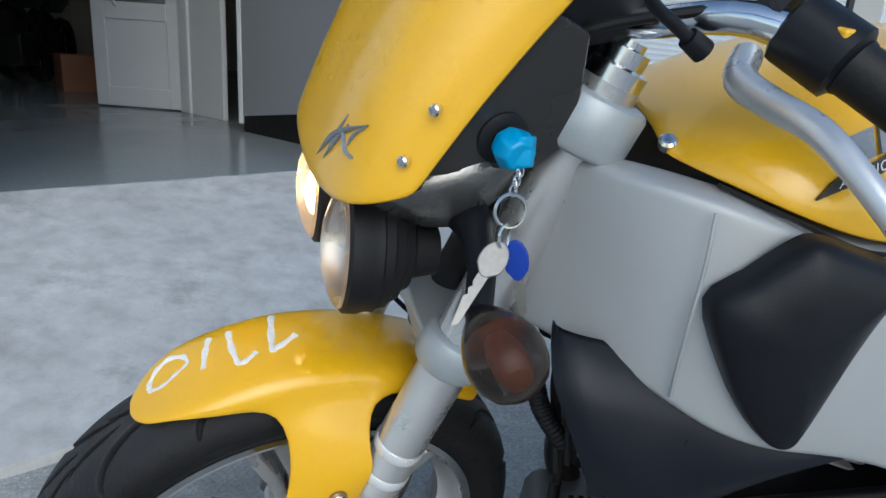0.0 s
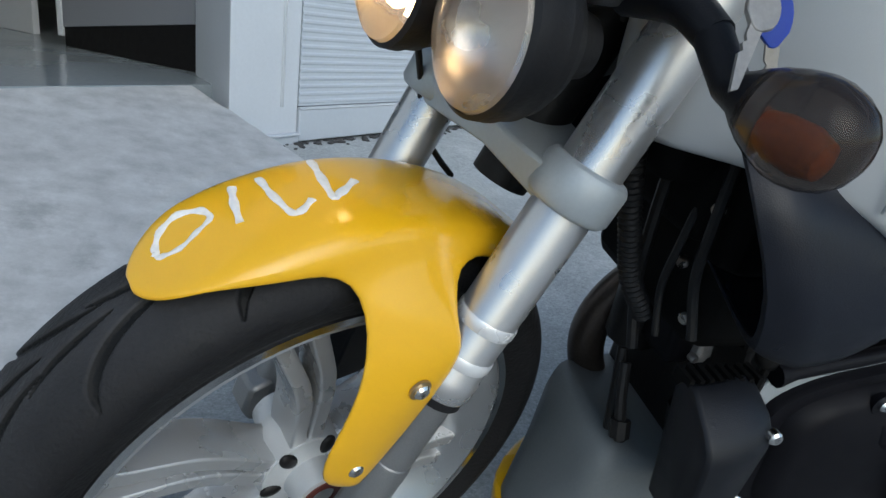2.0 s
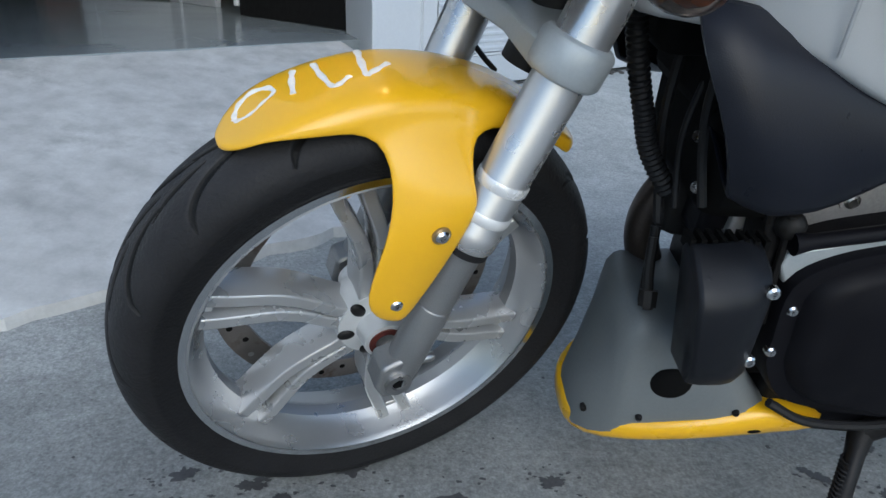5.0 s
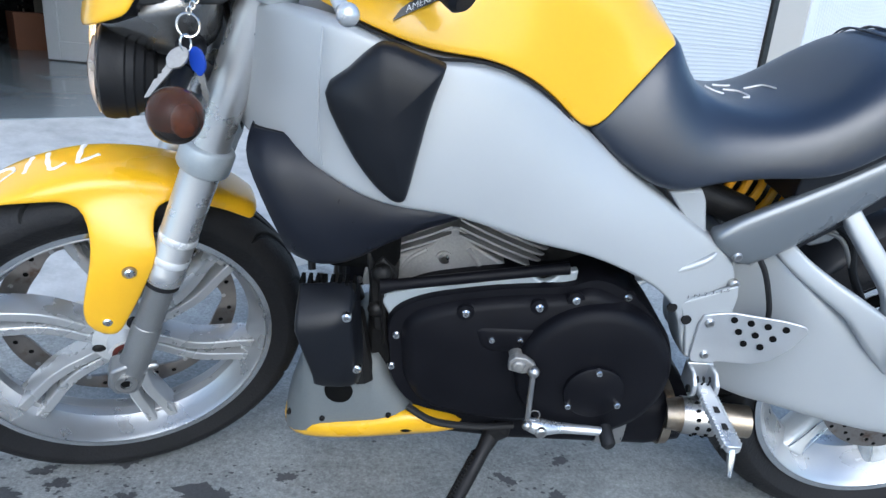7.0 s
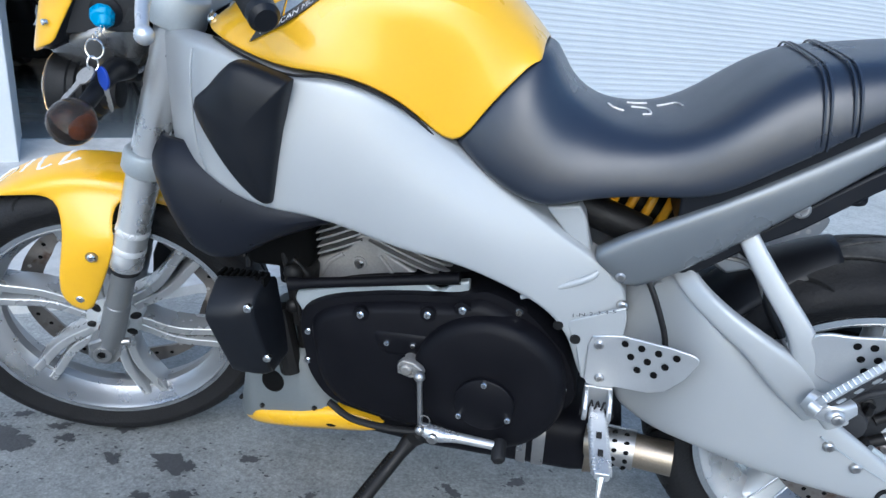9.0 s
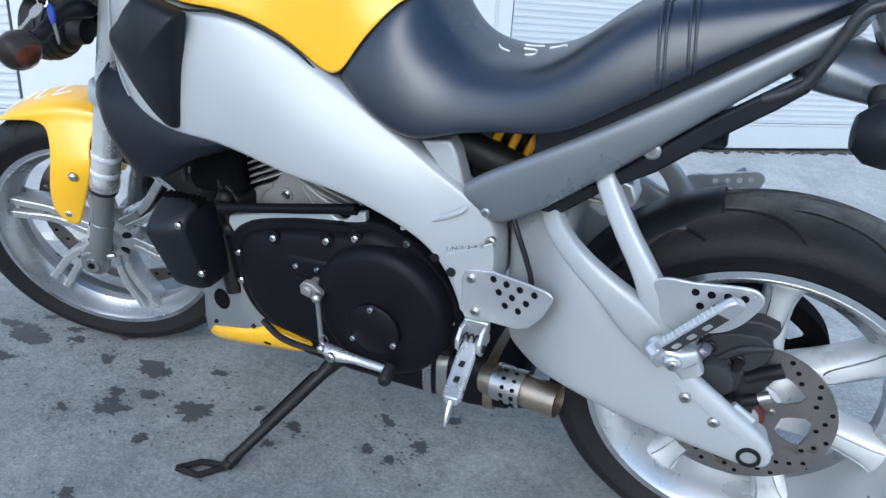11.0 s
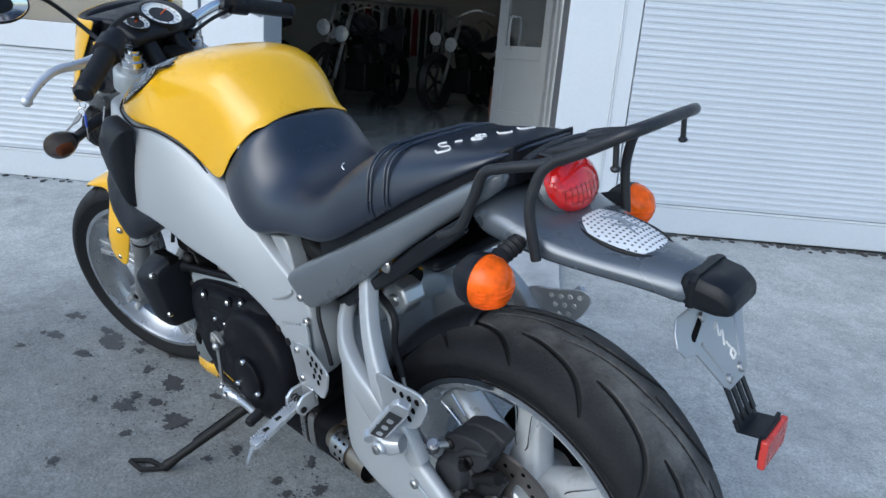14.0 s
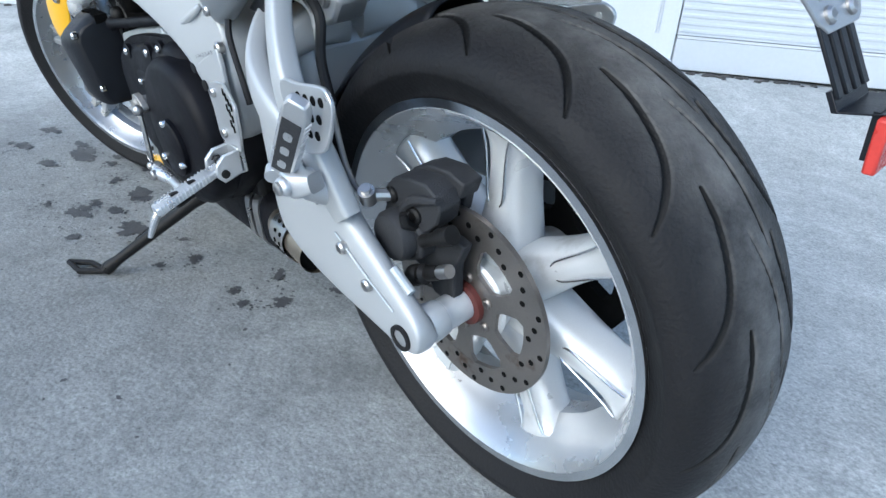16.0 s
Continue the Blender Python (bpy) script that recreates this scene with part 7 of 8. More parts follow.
        part("cylinder_head", moved(box(-0.08, 0.08, -0.066, 0.066, 0, 0.06), Matrix.Translation(h) @ Matrix.Rotation(radians(22.5) * sx, 4, "Y")), DARKMETAL, cyl, "dark cylinder head", bevel=0.012)
    part("tie_rod", tube([(-0.225, -0.128, 0.492), (-0.205, -0.128, 0.495), (0.010, -0.122, 0.530), (0.045, -0.120, 0.535)], [0.013, 0.0085, 0.0085, 0.010], 12), BLACKSATIN, eng, "black tie rod", smooth=30)
    part("engine_front", box(-0.245, -0.10, -0.085, 0.10, 0.27, 0.46), DARKMETAL, eng, "dark casting at the front of the engine", bevel=0.008)
    part("regulator", box(-0.285, -0.25, -0.05, 0.09, 0.44, 0.60), BLACKSATIN, eng, "dark finned box in front of the cylinder", bevel=0.008)
    part("oil_pipe", tube([(-0.27, -0.09, 0.42), (-0.25, -0.1, 0.30)], 0.02, 10), DARKMETAL, eng, "dark oil pipe")
    part("steering_damper_mount", tube([(-0.285, 0.02, 0.60), (-0.275, 0.03, 0.42)], 0.03, 12), DARKMETAL, eng, "dark round casting", bevel=0.003)
    part("horn", box(-0.30, -0.26, -0.02, 0.09, 0.52, 0.66), DARKMETAL, eng, "dark box behind the steering head", bevel=0.008)
    for k in range(5):
        screws([(-0.262, -0.062, 0.46 + 0.035 * k)], (0, -1, 0), eng, 0.005, STEEL)
    part("front_mount", plate([(-0.235, 0.40), (-0.215, 0.40), (-0.200, 0.50), (-0.225, 0.53), (-0.245, 0.50)], -0.11, -0.06), DARKMETAL, eng, "dark engine mount", bevel=0.004)
    # induction scoop and oil cooler shroud
    for s in (-1, 1):
        front = [((-0.400, 0.185, 0.706), (-0.388, 0.195, 0.678), (-0.367, 0.209, 0.633), (-0.350, 0.200, 0.582)),
                 ((-0.372, 0.199, 0.704), (-0.360, 0.206, 0.668), (-0.337, 0.219, 0.630), (-0.311, 0.206, 0.570)),
                 ((-0.366, 0.199, 0.704), (-0.354, 0.2065, 0.669), (-0.331, 0.2195, 0.631), (-0.303, 0.2065, 0.569))]
        base = [(-0.270, 0.206, 0.572), (-0.240, 0.206, 0.591), (-0.205, 0.202, 0.612), (-0.150, 0.194, 0.631), (-0.085, 0.182, 0.652), (-0.045, 0.165, 0.668)]
        tops = [0.684, 0.674, 0.662, 0.659, 0.664, 0.672]
        cols = front + [((x, 0.200 - 0.15 * max(0, x + 0.2), max(zt, z + 0.006)), (x, 0.209 - 0.16 * max(0, x + 0.2), z + 0.68 * max(0.005, zt - z)), (x, 0.5 * (0.209 + y) + 0.008 - 0.06 * max(0, x + 0.2), z + 0.34 * max(0.004, zt - z)), (x, y, z)) for (x, y, z), zt in zip(base, tops)]
        rows = []
        for c in cols:
            (xt, yt, zt), (xb, yb, zb) = c[0], c[3]
            full = [(xt + 0.004, yt - 0.035, zt + 0.026)] + list(c) + [(xb + 0.001, yb - 0.004, zb - 0.004), (xb + 0.004, yb - 0.020, zb - 0.004), (xb + 0.010, yb - 0.055, zb + 0.004), (xb + 0.014, yb - 0.10, zb + 0.02)]
            rows.append([(x, y * s, z) for x, y, z in full])
        rows.insert(0, [(x + 0.012, y - 0.010 * s, z + 0.004) for x, y, z in rows[0]])
        sc = part("air_scoop", skin(rows, closed=False), SCOOP, bike, "black plastic air scoop below the frame", smooth=60)
        mod = sc.modifiers.new("thick", "SOLIDIFY")
        mod.thickness, mod.offset = 0.004, 0
        mod = sc.modifiers.new("round", "SUBSURF")
        mod.levels = mod.render_levels = 1
    # added near-black filler paints the dark hollow between the scoops
    part("hollow_filler", joined(box(-0.315, -0.20, -0.105, 0.105, 0.50, 0.71), box(-0.335, -0.30, -0.08, 0.08, 0.60, 0.72), box(-0.385, -0.32, -0.075, 0.06, 0.655, 0.735)), DEEPBLACK, eng, "near-black filler for the dark space between the air scoops", bevel=0.02)
    for a, b, w in (((-0.325, -0.085, 0.70), (-0.318, -0.108, 0.52), 0.005), ((-0.322, -0.060, 0.66), (-0.330, -0.075, 0.50), 0.004), ((-0.338, -0.02, 0.69), (-0.335, -0.055, 0.47), 0.006)):
        a, b = Vector(a), Vector(b)
        part("wire", tube([a, a.lerp(b, 0.4) + Vector((-0.014, -0.006, 0)), a.lerp(b, 0.7) + Vector((-0.006, 0.008, 0)), b], w, 8, 5), RUBBER, eng, "black wire")
    for p in ((-0.320, -0.080, 0.640), (-0.318, -0.060, 0.575), (-0.322, -0.095, 0.535)):
        screws([p], (-1, -0.4, 0), eng, 0.006, STEEL)
    part("oil_line", joined(tube([(-0.335, -0.055, 0.45), (-0.338, -0.072, 0.415), (-0.336, -0.090, 0.375)], 0.006, 10, 4), tube([(-0.336, -0.080, 0.395), (-0.337, -0.088, 0.378)], 0.011, 8), tube([(-0.325, -0.030, 0.45), (-0.330, -0.050, 0.40), (-0.332, -0.062, 0.365)], 0.006, 10, 4)), DARKMETAL, eng, "dark braided oil line with a union")
    rows = []
    for x, y, z_top, z_ridge, z_low in ((-0.339, -0.192, 0.498, 0.464, 0.352), (-0.336, -0.202, 0.503, 0.466, 0.347), (-0.320, -0.203, 0.504, 0.466, 0.345), (-0.290, -0.199, 0.506, 0.470, 0.342), (-0.276, -0.194, 0.505, 0.474, 0.340), (-0.263, -0.187, 0.502, 0.474, 0.341), (-0.258, -0.166, 0.494, 0.470, 0.346)):
        low = -0.318 + (x + 0.339) * 0.86
        yl = y + 0.014
        rows.append([(x, y + 0.060, z_top - 0.010), (x, y + 0.054, z_top), (x, y + 0.044, z_top - 0.003), (x, y + 0.014, z_ridge + 0.012), (x, y + 0.003, z_ridge), (x, y, z_ridge - 0.014), (low, yl, z_low + 0.018), (low, yl + 0.008, z_low), (low, yl + 0.046, z_low)])
    cool = part("oil_cooler_shroud", skin(rows), BLACKPL, bike, "black plastic oil cooler shroud", smooth=42, bevel=0.003)
    screws([(-0.268, -0.190, 0.476), (-0.254, -0.174, 0.376)], (0, -1, 0), cool, 0.007)
    # near-black block paints the shade inside the shroud's open front
    part("shroud_dark", skin([[(x, y0, z), (x, y1, z), (x + 0.02, y1, z), (x + 0.02, y0, z)] for x, y0, y1, z in ((-0.306, -0.166, -0.130, 0.356), (-0.328, -0.192, -0.135, 0.455), (-0.328, -0.180, -0.135, 0.480), (-0.326, -0.148, -0.130, 0.492))]), DEEPBLACK, cool, "near-black block for the shade inside the shroud")
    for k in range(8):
        part("cooler_fin", box(-0.338 + 0.0105 * k, -0.333 + 0.0105 * k, -0.148, -0.125, 0.490, 0.5055), DEEPBLACK, cool, "dark cooler fin")
    # front header pipe and cables
    part("header_pipe", tube([(-0.15, 0.03, 0.56), (-0.24, 0.06, 0.50), (-0.275, 0.078, 0.455), (-0.295, 0.082, 0.400), (-0.288, 0.080, 0.345), (-0.255, 0.07, 0.29), (-0.18, 0.04, 0.23)], 0.0235, 16, 5), PIPE, bike, "dark heat-tinted exhaust header")
    part("spark_wiring", joined(tube([(-0.27, -0.06, 0.56), (-0.245, -0.10, 0.53), (-0.235, -0.10, 0.46), (-0.225, -0.10, 0.40)], 0.006, 8, 5), tube([(-0.23, -0.12, 0.52), (-0.222, -0.115, 0.45), (-0.215, -0.115, 0.38)], 0.0045, 8, 5), ball((-0.225, -0.115, 0.505), 0.016, 0.014, 0.016, 12, 8), ball((-0.232, -0.11, 0.44), 0.013, 0.012, 0.013, 12, 8)), DARKMETAL, bike, "dark wiring and unions in front of the engine")
    part("oil_hose", tube(smooth_line([(-0.405, -0.055, 0.735), (-0.403, -0.052, 0.69), (-0.391, -0.05, 0.640), (-0.376, -0.05, 0.593), (-0.361, -0.05, 0.551), (-0.331, -0.05, 0.506)], 16), [0.0095 + 0.0022 * (k % 2) for k in range(81)], 10), RUBBER, bike, "black ribbed hose")
    # chin fairing: grey upper and yellow keel
    rings = []
    for x, zt, zb, w, top in ((-0.388, 0.176, 0.150, 0.036, 0.50), (-0.384, 0.206, 0.152, 0.058, 0.42), (-0.368, 0.252, 0.160, 0.078, 0.52), (-0.353, 0.306, 0.168, 0.088, 0.66), (-0.345, 0.346, 0.174, 0.093, 0.78), (-0.334, 0.352, 0.178, 0.097, 0.80), (-0.322, 0.352, 0.180, 0.099, 0.80), (-0.306, 0.347, 0.184, 0.103, 0.72), (-0.288, 0.343, 0.188, 0.107, 0.80), (-0.266, 0.341, 0.193, 0.111, 0.82), (-0.248, 0.341, 0.197, 0.114, 0.82), (-0.236, 0.338, 0.201, 0.116, 0.80), (-0.226, 0.340, 0.204, 0.117, 0.80), (-0.205, 0.302, 0.208, 0.118, 0.80), (-0.180, 0.262, 0.214, 0.117, 0.80), (-0.150, 0.238, 0.218, 0.115, 0.80)):
        mid = zt * 0.4 + zb * 0.6
        near = (top + 1.0) / 2
        far = w * float(np.interp(x, [-0.39, -0.30], [0.5, 1.0]))
        rings.append([(x, -w * top, zt), (x, 0, zt), (x, far * top, zt), (x, far * near, zt * 0.75 + mid * 0.25), (x, far, mid), (x, far, zb), (x, 0, zb - 0.01), (x, -w, zb), (x, -w, mid), (x, -w * near, zt * 0.75 + mid * 0.25)])
    chin = part("chin_fairing", skin(rings), CHINGREY, bike, "grey plastic chin fairing with a yellow keel", smooth=75)
    # solid near-black shapes paint the shade inside the open duct
    part("duct_hole", ball((-0.281, -0.0975, 0.268), 0.031, 0.013, 0.027, 20, 12), DEEPBLACK, chin, "near-black oval for the shaded duct in the chin fairing")
    part("duct_opening", box(-0.322, -0.236, -0.080, 0.080, 0.24, 0.336), DEEPBLACK, chin, "near-black block for the shaded duct behind the chin lip", bevel=0.008)
    rings = []
    for x, zt, zb, w in ((-0.394, 0.160, 0.136, 0.026), (-0.386, 0.170, 0.127, 0.060), (-0.350, 0.188, 0.137, 0.095), (-0.290, 0.210, 0.156, 0.117), (-0.220, 0.229, 0.170, 0.126), (-0.170, 0.252, 0.174, 0.127), (-0.120, 0.240, 0.182, 0.123), (-0.064, 0.219, 0.204, 0.118)):
        rings.append([(x, -w, zt), (x, -w * 0.9, zt + 0.002), (x, w * 0.9, zt + 0.002), (x, w, zt), (x, w, (zt + zb) / 2), (x, w * 0.85, zb), (x, -w * 0.85, zb), (x, -w, (zt + zb) / 2)])
    part("keel", skin(rings), YELLOW, chin, "glossy yellow lower edge", subsurf=1)
    part("keel_slot", ball((-0.176, -0.1215, 0.212), 0.012, 0.003, 0.005, 12, 6), DEEPBLACK, chin, "small dark slot")
    screws([(-0.376, -0.068, 0.192), (-0.315, -0.1015, 0.211), (-0.205, -0.118, 0.240)], (-0.2, -1, 0), chin, 0.0045, DARKMETAL)


def exhaust():
    rings = []
    for x, r in ((-0.17, 0.03), (-0.15, 0.058), (0.0, 0.064), (0.24, 0.064), (0.30, 0.058), (0.318, 0.040)):
        rings.append([(x, 1.7 * r * math.copysign(abs(math.cos(a)) ** 0.5, math.cos(a)), 0.228 + r * 0.92 * math.copysign(abs(math.sin(a)) ** 0.5, math.sin(a))) for a in [2 * math.pi * (k + 0.5) / 40 for k in range(40)]])
    mf = part("muffler", skin(rings), BLACKSATIN, bike, "black underslung muffler", smooth=50)
    for x0, x1 in ((0.150, 0.166), (0.176, 0.196)):
        part("strap", skin([[(x, 1.71 * 0.0652 * math.copysign(abs(math.cos(a)) ** 0.5, math.cos(a)), 0.228 + 0.0655 * 0.93 * math.copysign(abs(math.sin(a)) ** 0.5, math.sin(a))) for a in [2 * math.pi * (k + 0.5) / 40 for k in range(40)]] for x in (x0, x1)]), STEEL, mf, "bright muffler strap")
    line = [Vector((0.262, -0.100, 0.254)), Vector((0.285, -0.104, 0.257)), Vector((0.340, -0.112, 0.259)), Vector((0.394, -0.120, 0.261))]
    tp = part("tail_pipe", tube(line, [0.026, 0.029, 0.027, 0.027], 24, caps=False), BROWNSTEEL, mf, "heat-tinted tail pipe")
    part("pipe_mouth", tube([line[3] - Vector((0.012, -0.002, 0.001)), line[3] - Vector((0.010, -0.002, 0.001))], 0.0265, 24), DEEPBLACK, mf, "dark mouth of the pipe")
    sleeve = [line[1], line[1] + (line[2] - line[1]) * 0.95]
    part("heat_shield", tube(sleeve, 0.0315, 24, caps=False), STEEL, mf, "drilled steel sleeve")
    for k in range(14):
        a = radians(100 + 160 * (k % 7) / 6)
        c = sleeve[0] + (sleeve[1] - sleeve[0]) * (0.35 + 0.35 * (k // 7))
        part("hole", ball(c + Vector((0, 0.0312 * math.cos(a), 0.0312 * math.sin(a))), 0.0045, 0.0022, 0.0045, 8, 6), DEEPBLACK, mf, "drilled hole")
    part("end_band", skin([[(x, 1.7 * q * math.copysign(abs(math.cos(a)) ** 0.5, math.cos(a)), 0.228 + q * 0.92 * math.copysign(abs(math.sin(a)) ** 0.5, math.sin(a))) for a in [2 * math.pi * (k + 0.5) / 40 for k in range(40)]] for x, q in ((0.262, 0.0645), (0.278, 0.0632))]), BROWNSTEEL, mf, "heat-tinted end band")


def sweep(path, n=24, power=4.2):
    """A rounded bar along (x, y, z, half width in the side plane, half thickness) rows."""
    q = smooth_line(path, 5)
    rings = []
    for i, p in enumerate(q):
        t = Vector(q[min(i + 1, len(q) - 1)][:3]) - Vector(q[max(i - 1, 0)][:3])
        t.normalize()
        wide = t.cross(Vector((0, 1, 0))).normalized()
        deep = t.cross(wide).normalized()
        ring = []
        for k in range(n):
            a = 2 * math.pi * k / n
            c, d = math.cos(a), math.sin(a)
            ring.append(Vector(p[:3]) + wide * (p[3] * math.copysign(abs(c) ** (2 / power), c)) + deep * (p[4] * math.copysign(abs(d) ** (2 / power), d)))
        rings.append(ring)
    return skin(rings)


def swingarm():
    # x, lower edge, upper edge, outer face low, outer face high, inner face
    body = [(0.285, 0.340, 0.520, 0.086, 0.082, 0.050), (0.312, 0.318, 0.575, 0.097, 0.092, 0.055), (0.337, 0.314, 0.590, 0.117, 0.108, 0.062), (0.360, 0.318, 0.570, 0.140, 0.134, 0.080), (0.387, 0.325, 0.549, 0.160, 0.160, 0.100),
            (0.420, 0.325, 0.527, 0.174, 0.174, 0.118), (0.479, 0.313, 0.489, 0.180, 0.178, 0.130), (0.541, 0.300, 0.446, 0.180, 0.176, 0.140), (0.571, 0.296, 0.417, 0.179, 0.175, 0.143), (0.620, 0.290, 0.384, 0.179, 0.175, 0.146),
            (0.655, 0.286, 0.358, 0.179, 0.176, 0.147), (0.678, 0.287, 0.343, 0.179, 0.176, 0.148), (0.690, 0.296, 0.330, 0.178, 0.176, 0.149), (0.694, 0.305, 0.320, 0.176, 0.175, 0.150)]
    fore = [(0.326, 0.080, 0.625, 0.013, 0.011), (0.351, 0.104, 0.589, 0.0145, 0.012), (0.374, 0.133, 0.568, 0.0145, 0.0115), (0.408, 0.159, 0.547, 0.0155, 0.0125), (0.450, 0.174, 0.522, 0.0185, 0.0140), (0.495, 0.176, 0.485, 0.026, 0.0155), (0.545, 0.170, 0.432, 0.022, 0.013)]
    aft = [(0.400, 0.082, 0.710, 0.0125, 0.012), (0.422, 0.114, 0.654, 0.0130, 0.013), (0.457, 0.147, 0.603, 0.0140, 0.0125), (0.493, 0.169, 0.556, 0.0155, 0.0135), (0.514, 0.174, 0.518, 0.020, 0.0140), (0.540, 0.172, 0.470, 0.024, 0.0145), (0.575, 0.168, 0.415, 0.016, 0.012)]
    for s in (-1, 1):
        rings = []
        for x, zl, zu, yl, yu, yi in body:
            h = zu - zl
            rings.append([(x, yl * s, zl + 0.06 * h), (x, (yl + 0.002) * s, zl + 0.22 * h), (x, (yl * 0.4 + yu * 0.6 + 0.002) * s, zl + 0.62 * h), (x, yu * s, zu - 0.07 * h), (x, (yu - 0.010) * s, zu), (x, (yi + 0.008) * s, zu - 0.004), (x, yi * s, zu - 0.02), (x, yi * s, zl + 0.012), (x, (yi + 0.008) * s, zl), (x, (yl - 0.010) * s, zl)])
        arm = part("swingarm", skin(rings), SILVER, bike, "silver cast swingarm with two upper limbs", subsurf=2)
        part("fore_limb", sweep([(x, y * s, z, w, d) for x, y, z, w, d in fore]), SILVER, arm, "curved forward limb")
        part("aft_limb", sweep([(x, y * s, z, w, d) for x, y, z, w, d in aft]), SILVER, arm, "upright rear limb")
        part("edge_groove", tube([(0.560, 0.1795 * s, 0.395), (0.600, 0.1795 * s, 0.368), (0.655, 0.1795 * s, 0.337)], 0.0012, 6, 4), CLAMP, arm, "fine line along the upper edge")
        part("adjuster_slot", tube([(0.634, 0.158 * s, 0.3715), (0.662, 0.158 * s, 0.3535)], [0.0055, 0.0055], 10), CLAMP, arm, "slot for the axle adjuster")
        screws([(0.573, 0.1805 * s, 0.381), (0.614, 0.1805 * s, 0.352)], (0, s, 0), arm, 0.0075, STEEL)
        part("axle_boss", tube([(0.668, 0.128 * s, 0.309), (0.668, 0.146 * s, 0.309), (0.668, 0.150 * s, 0.309)], [0.021, 0.023, 0.021], 32), SILVER, arm, "rounded inner axle end")
        part("axle_nut", moved(lathe([(0.0105, -0.003), (0.0155, -0.003), (0.0155, 0.003), (0.0105, 0.003)], 24, True), Matrix.Translation((0.666, 0.1795 * s, 0.309))), DARKMETAL, arm, "dark hollow axle end")
        part("axle_bore", disc((0.666, 0.1793 * s, 0.309), (0, s, 0), 0.0108, 0.0012, 20), ALU, arm, "bright end of the hollow axle")
        # passenger footrest: drilled guard, hanger and folded peg
        lean = lambda x: (0.183 + (x - 0.52) * 0.14) * s
        g_out = smooth_line([(0.508, 0.548), (0.525, 0.560), (0.555, 0.563), (0.608, 0.573), (0.626, 0.571), (0.633, 0.558), (0.620, 0.530), (0.602, 0.509), (0.577, 0.497), (0.545, 0.490), (0.518, 0.505)], 3, True)
        plate2 = part("passenger_guard", skin([[(x, lean(x) + h * s, z) for x, z in g_out] for h in (0.0, 0.005)]), ALU, arm, "silver drilled passenger heel guard", bevel=0.0015)
        for x, z in ((0.558, 0.551), (0.576, 0.553), (0.594, 0.556), (0.612, 0.559), (0.566, 0.534), (0.584, 0.537), (0.602, 0.540), (0.574, 0.518), (0.592, 0.521)):
            # far-side discs are white, painting the brightness seen through the holes
            part("hole", disc((x, lean(x) - 0.0006 * s, z), (0.0, s, 0), 0.0048, 0.0064, 12), DEEPBLACK if s < 0 else CHALK, plate2, "drilled hole")
        hang = part("passenger_footrest", joined(sweep([(0.520, 0.196 * s, 0.468, 0.012, 0.013), (0.532, 0.204 * s, 0.464, 0.014, 0.014), (0.552, 0.206 * s, 0.461, 0.014, 0.014), (0.572, 0.198 * s, 0.466, 0.010, 0.012)]), tube([(0.545, 0.176 * s, 0.448), (0.545, 0.200 * s, 0.455)], [0.024, 0.015], 18), tube([(0.518, 0.214 * s, 0.470), (0.528, 0.222 * s, 0.466)], 0.009, 14), ball((0.548, 0.222 * s, 0.462), 0.012, 0.008, 0.010, 16, 10)), ALU, arm, "silver passenger footrest hanger")
        part("pivot_screw", bolt((0.549, 0.229 * s, 0.462), (0, s, 0), 0.0075, 0.003), STEEL, hang, "steel pivot screw")
        base_p, dir_p = Vector((0.532, 0.213 * s, 0.470)), Vector((0.073, 0.006 * s, 0.093))
        a_dir = dir_p.normalized()
        n_dir = Vector((0, s, 0)) - a_dir * a_dir.y * s
        n_dir = (n_dir.normalized() * 0.80 + Vector((0.62, 0, -0.48)) * 0.60).normalized()
        w_dir = a_dir.cross(n_dir).normalized()
        face = [(-0.0145, -0.0045), (-0.0125, 0.0055), (0.0125, 0.0055), (0.0145, -0.0045), (0.009, -0.0065), (-0.009, -0.0065)]
        part("peg", skin([[base_p + t * dir_p + w_dir * u * w + n_dir * v for u, v in face] for t, w in ((-0.02, 0.72), (0.05, 0.96), (0.12, 1.0), (0.86, 1.0), (0.95, 0.94), (1.02, 0.66))]), ALU, hang, "folded silver passenger peg", bevel=0.002)
        part("peg_tread", skin([[base_p + t * dir_p + w_dir * u + n_dir * v for u, v in ((-0.0105, 0.0050), (-0.0100, 0.0064), (0.0100, 0.0064), (0.0105, 0.0050))] for t in (0.08, 0.80)]), CALIPER, hang, "worn dark tread of the peg")
        for k in range(3):
            c3 = base_p + (0.20 + 0.20 * k) * dir_p + n_dir * 0.0064
            part("peg_hole", skin([[c3 + w_dir * u * 0.0046 + a_dir * v * 0.0058 + n_dir * h for u, v in ((-1, -0.6), (-0.6, -1), (0.6, -1), (1, -0.6), (1, 0.6), (0.6, 1), (-0.6, 1), (-1, 0.6))] for h in (-0.001, 0.0007)]), ALU, hang, "bright square of bare metal")
        for k in range(13):
            c3 = base_p + (0.10 + 0.057 * k) * dir_p
            for e in (-1, 1):
                part("peg_rib", tube([c3 + w_dir * 0.0128 * e + n_dir * 0.0045, c3 + w_dir * 0.0152 * e - n_dir * 0.0040], 0.0011, 5), ALU, hang)
    part("cross_member", box(0.283, 0.372, -0.092, 0.092, 0.355, 0.560), SILVER, bike, "silver swingarm cross member", bevel=0.03)
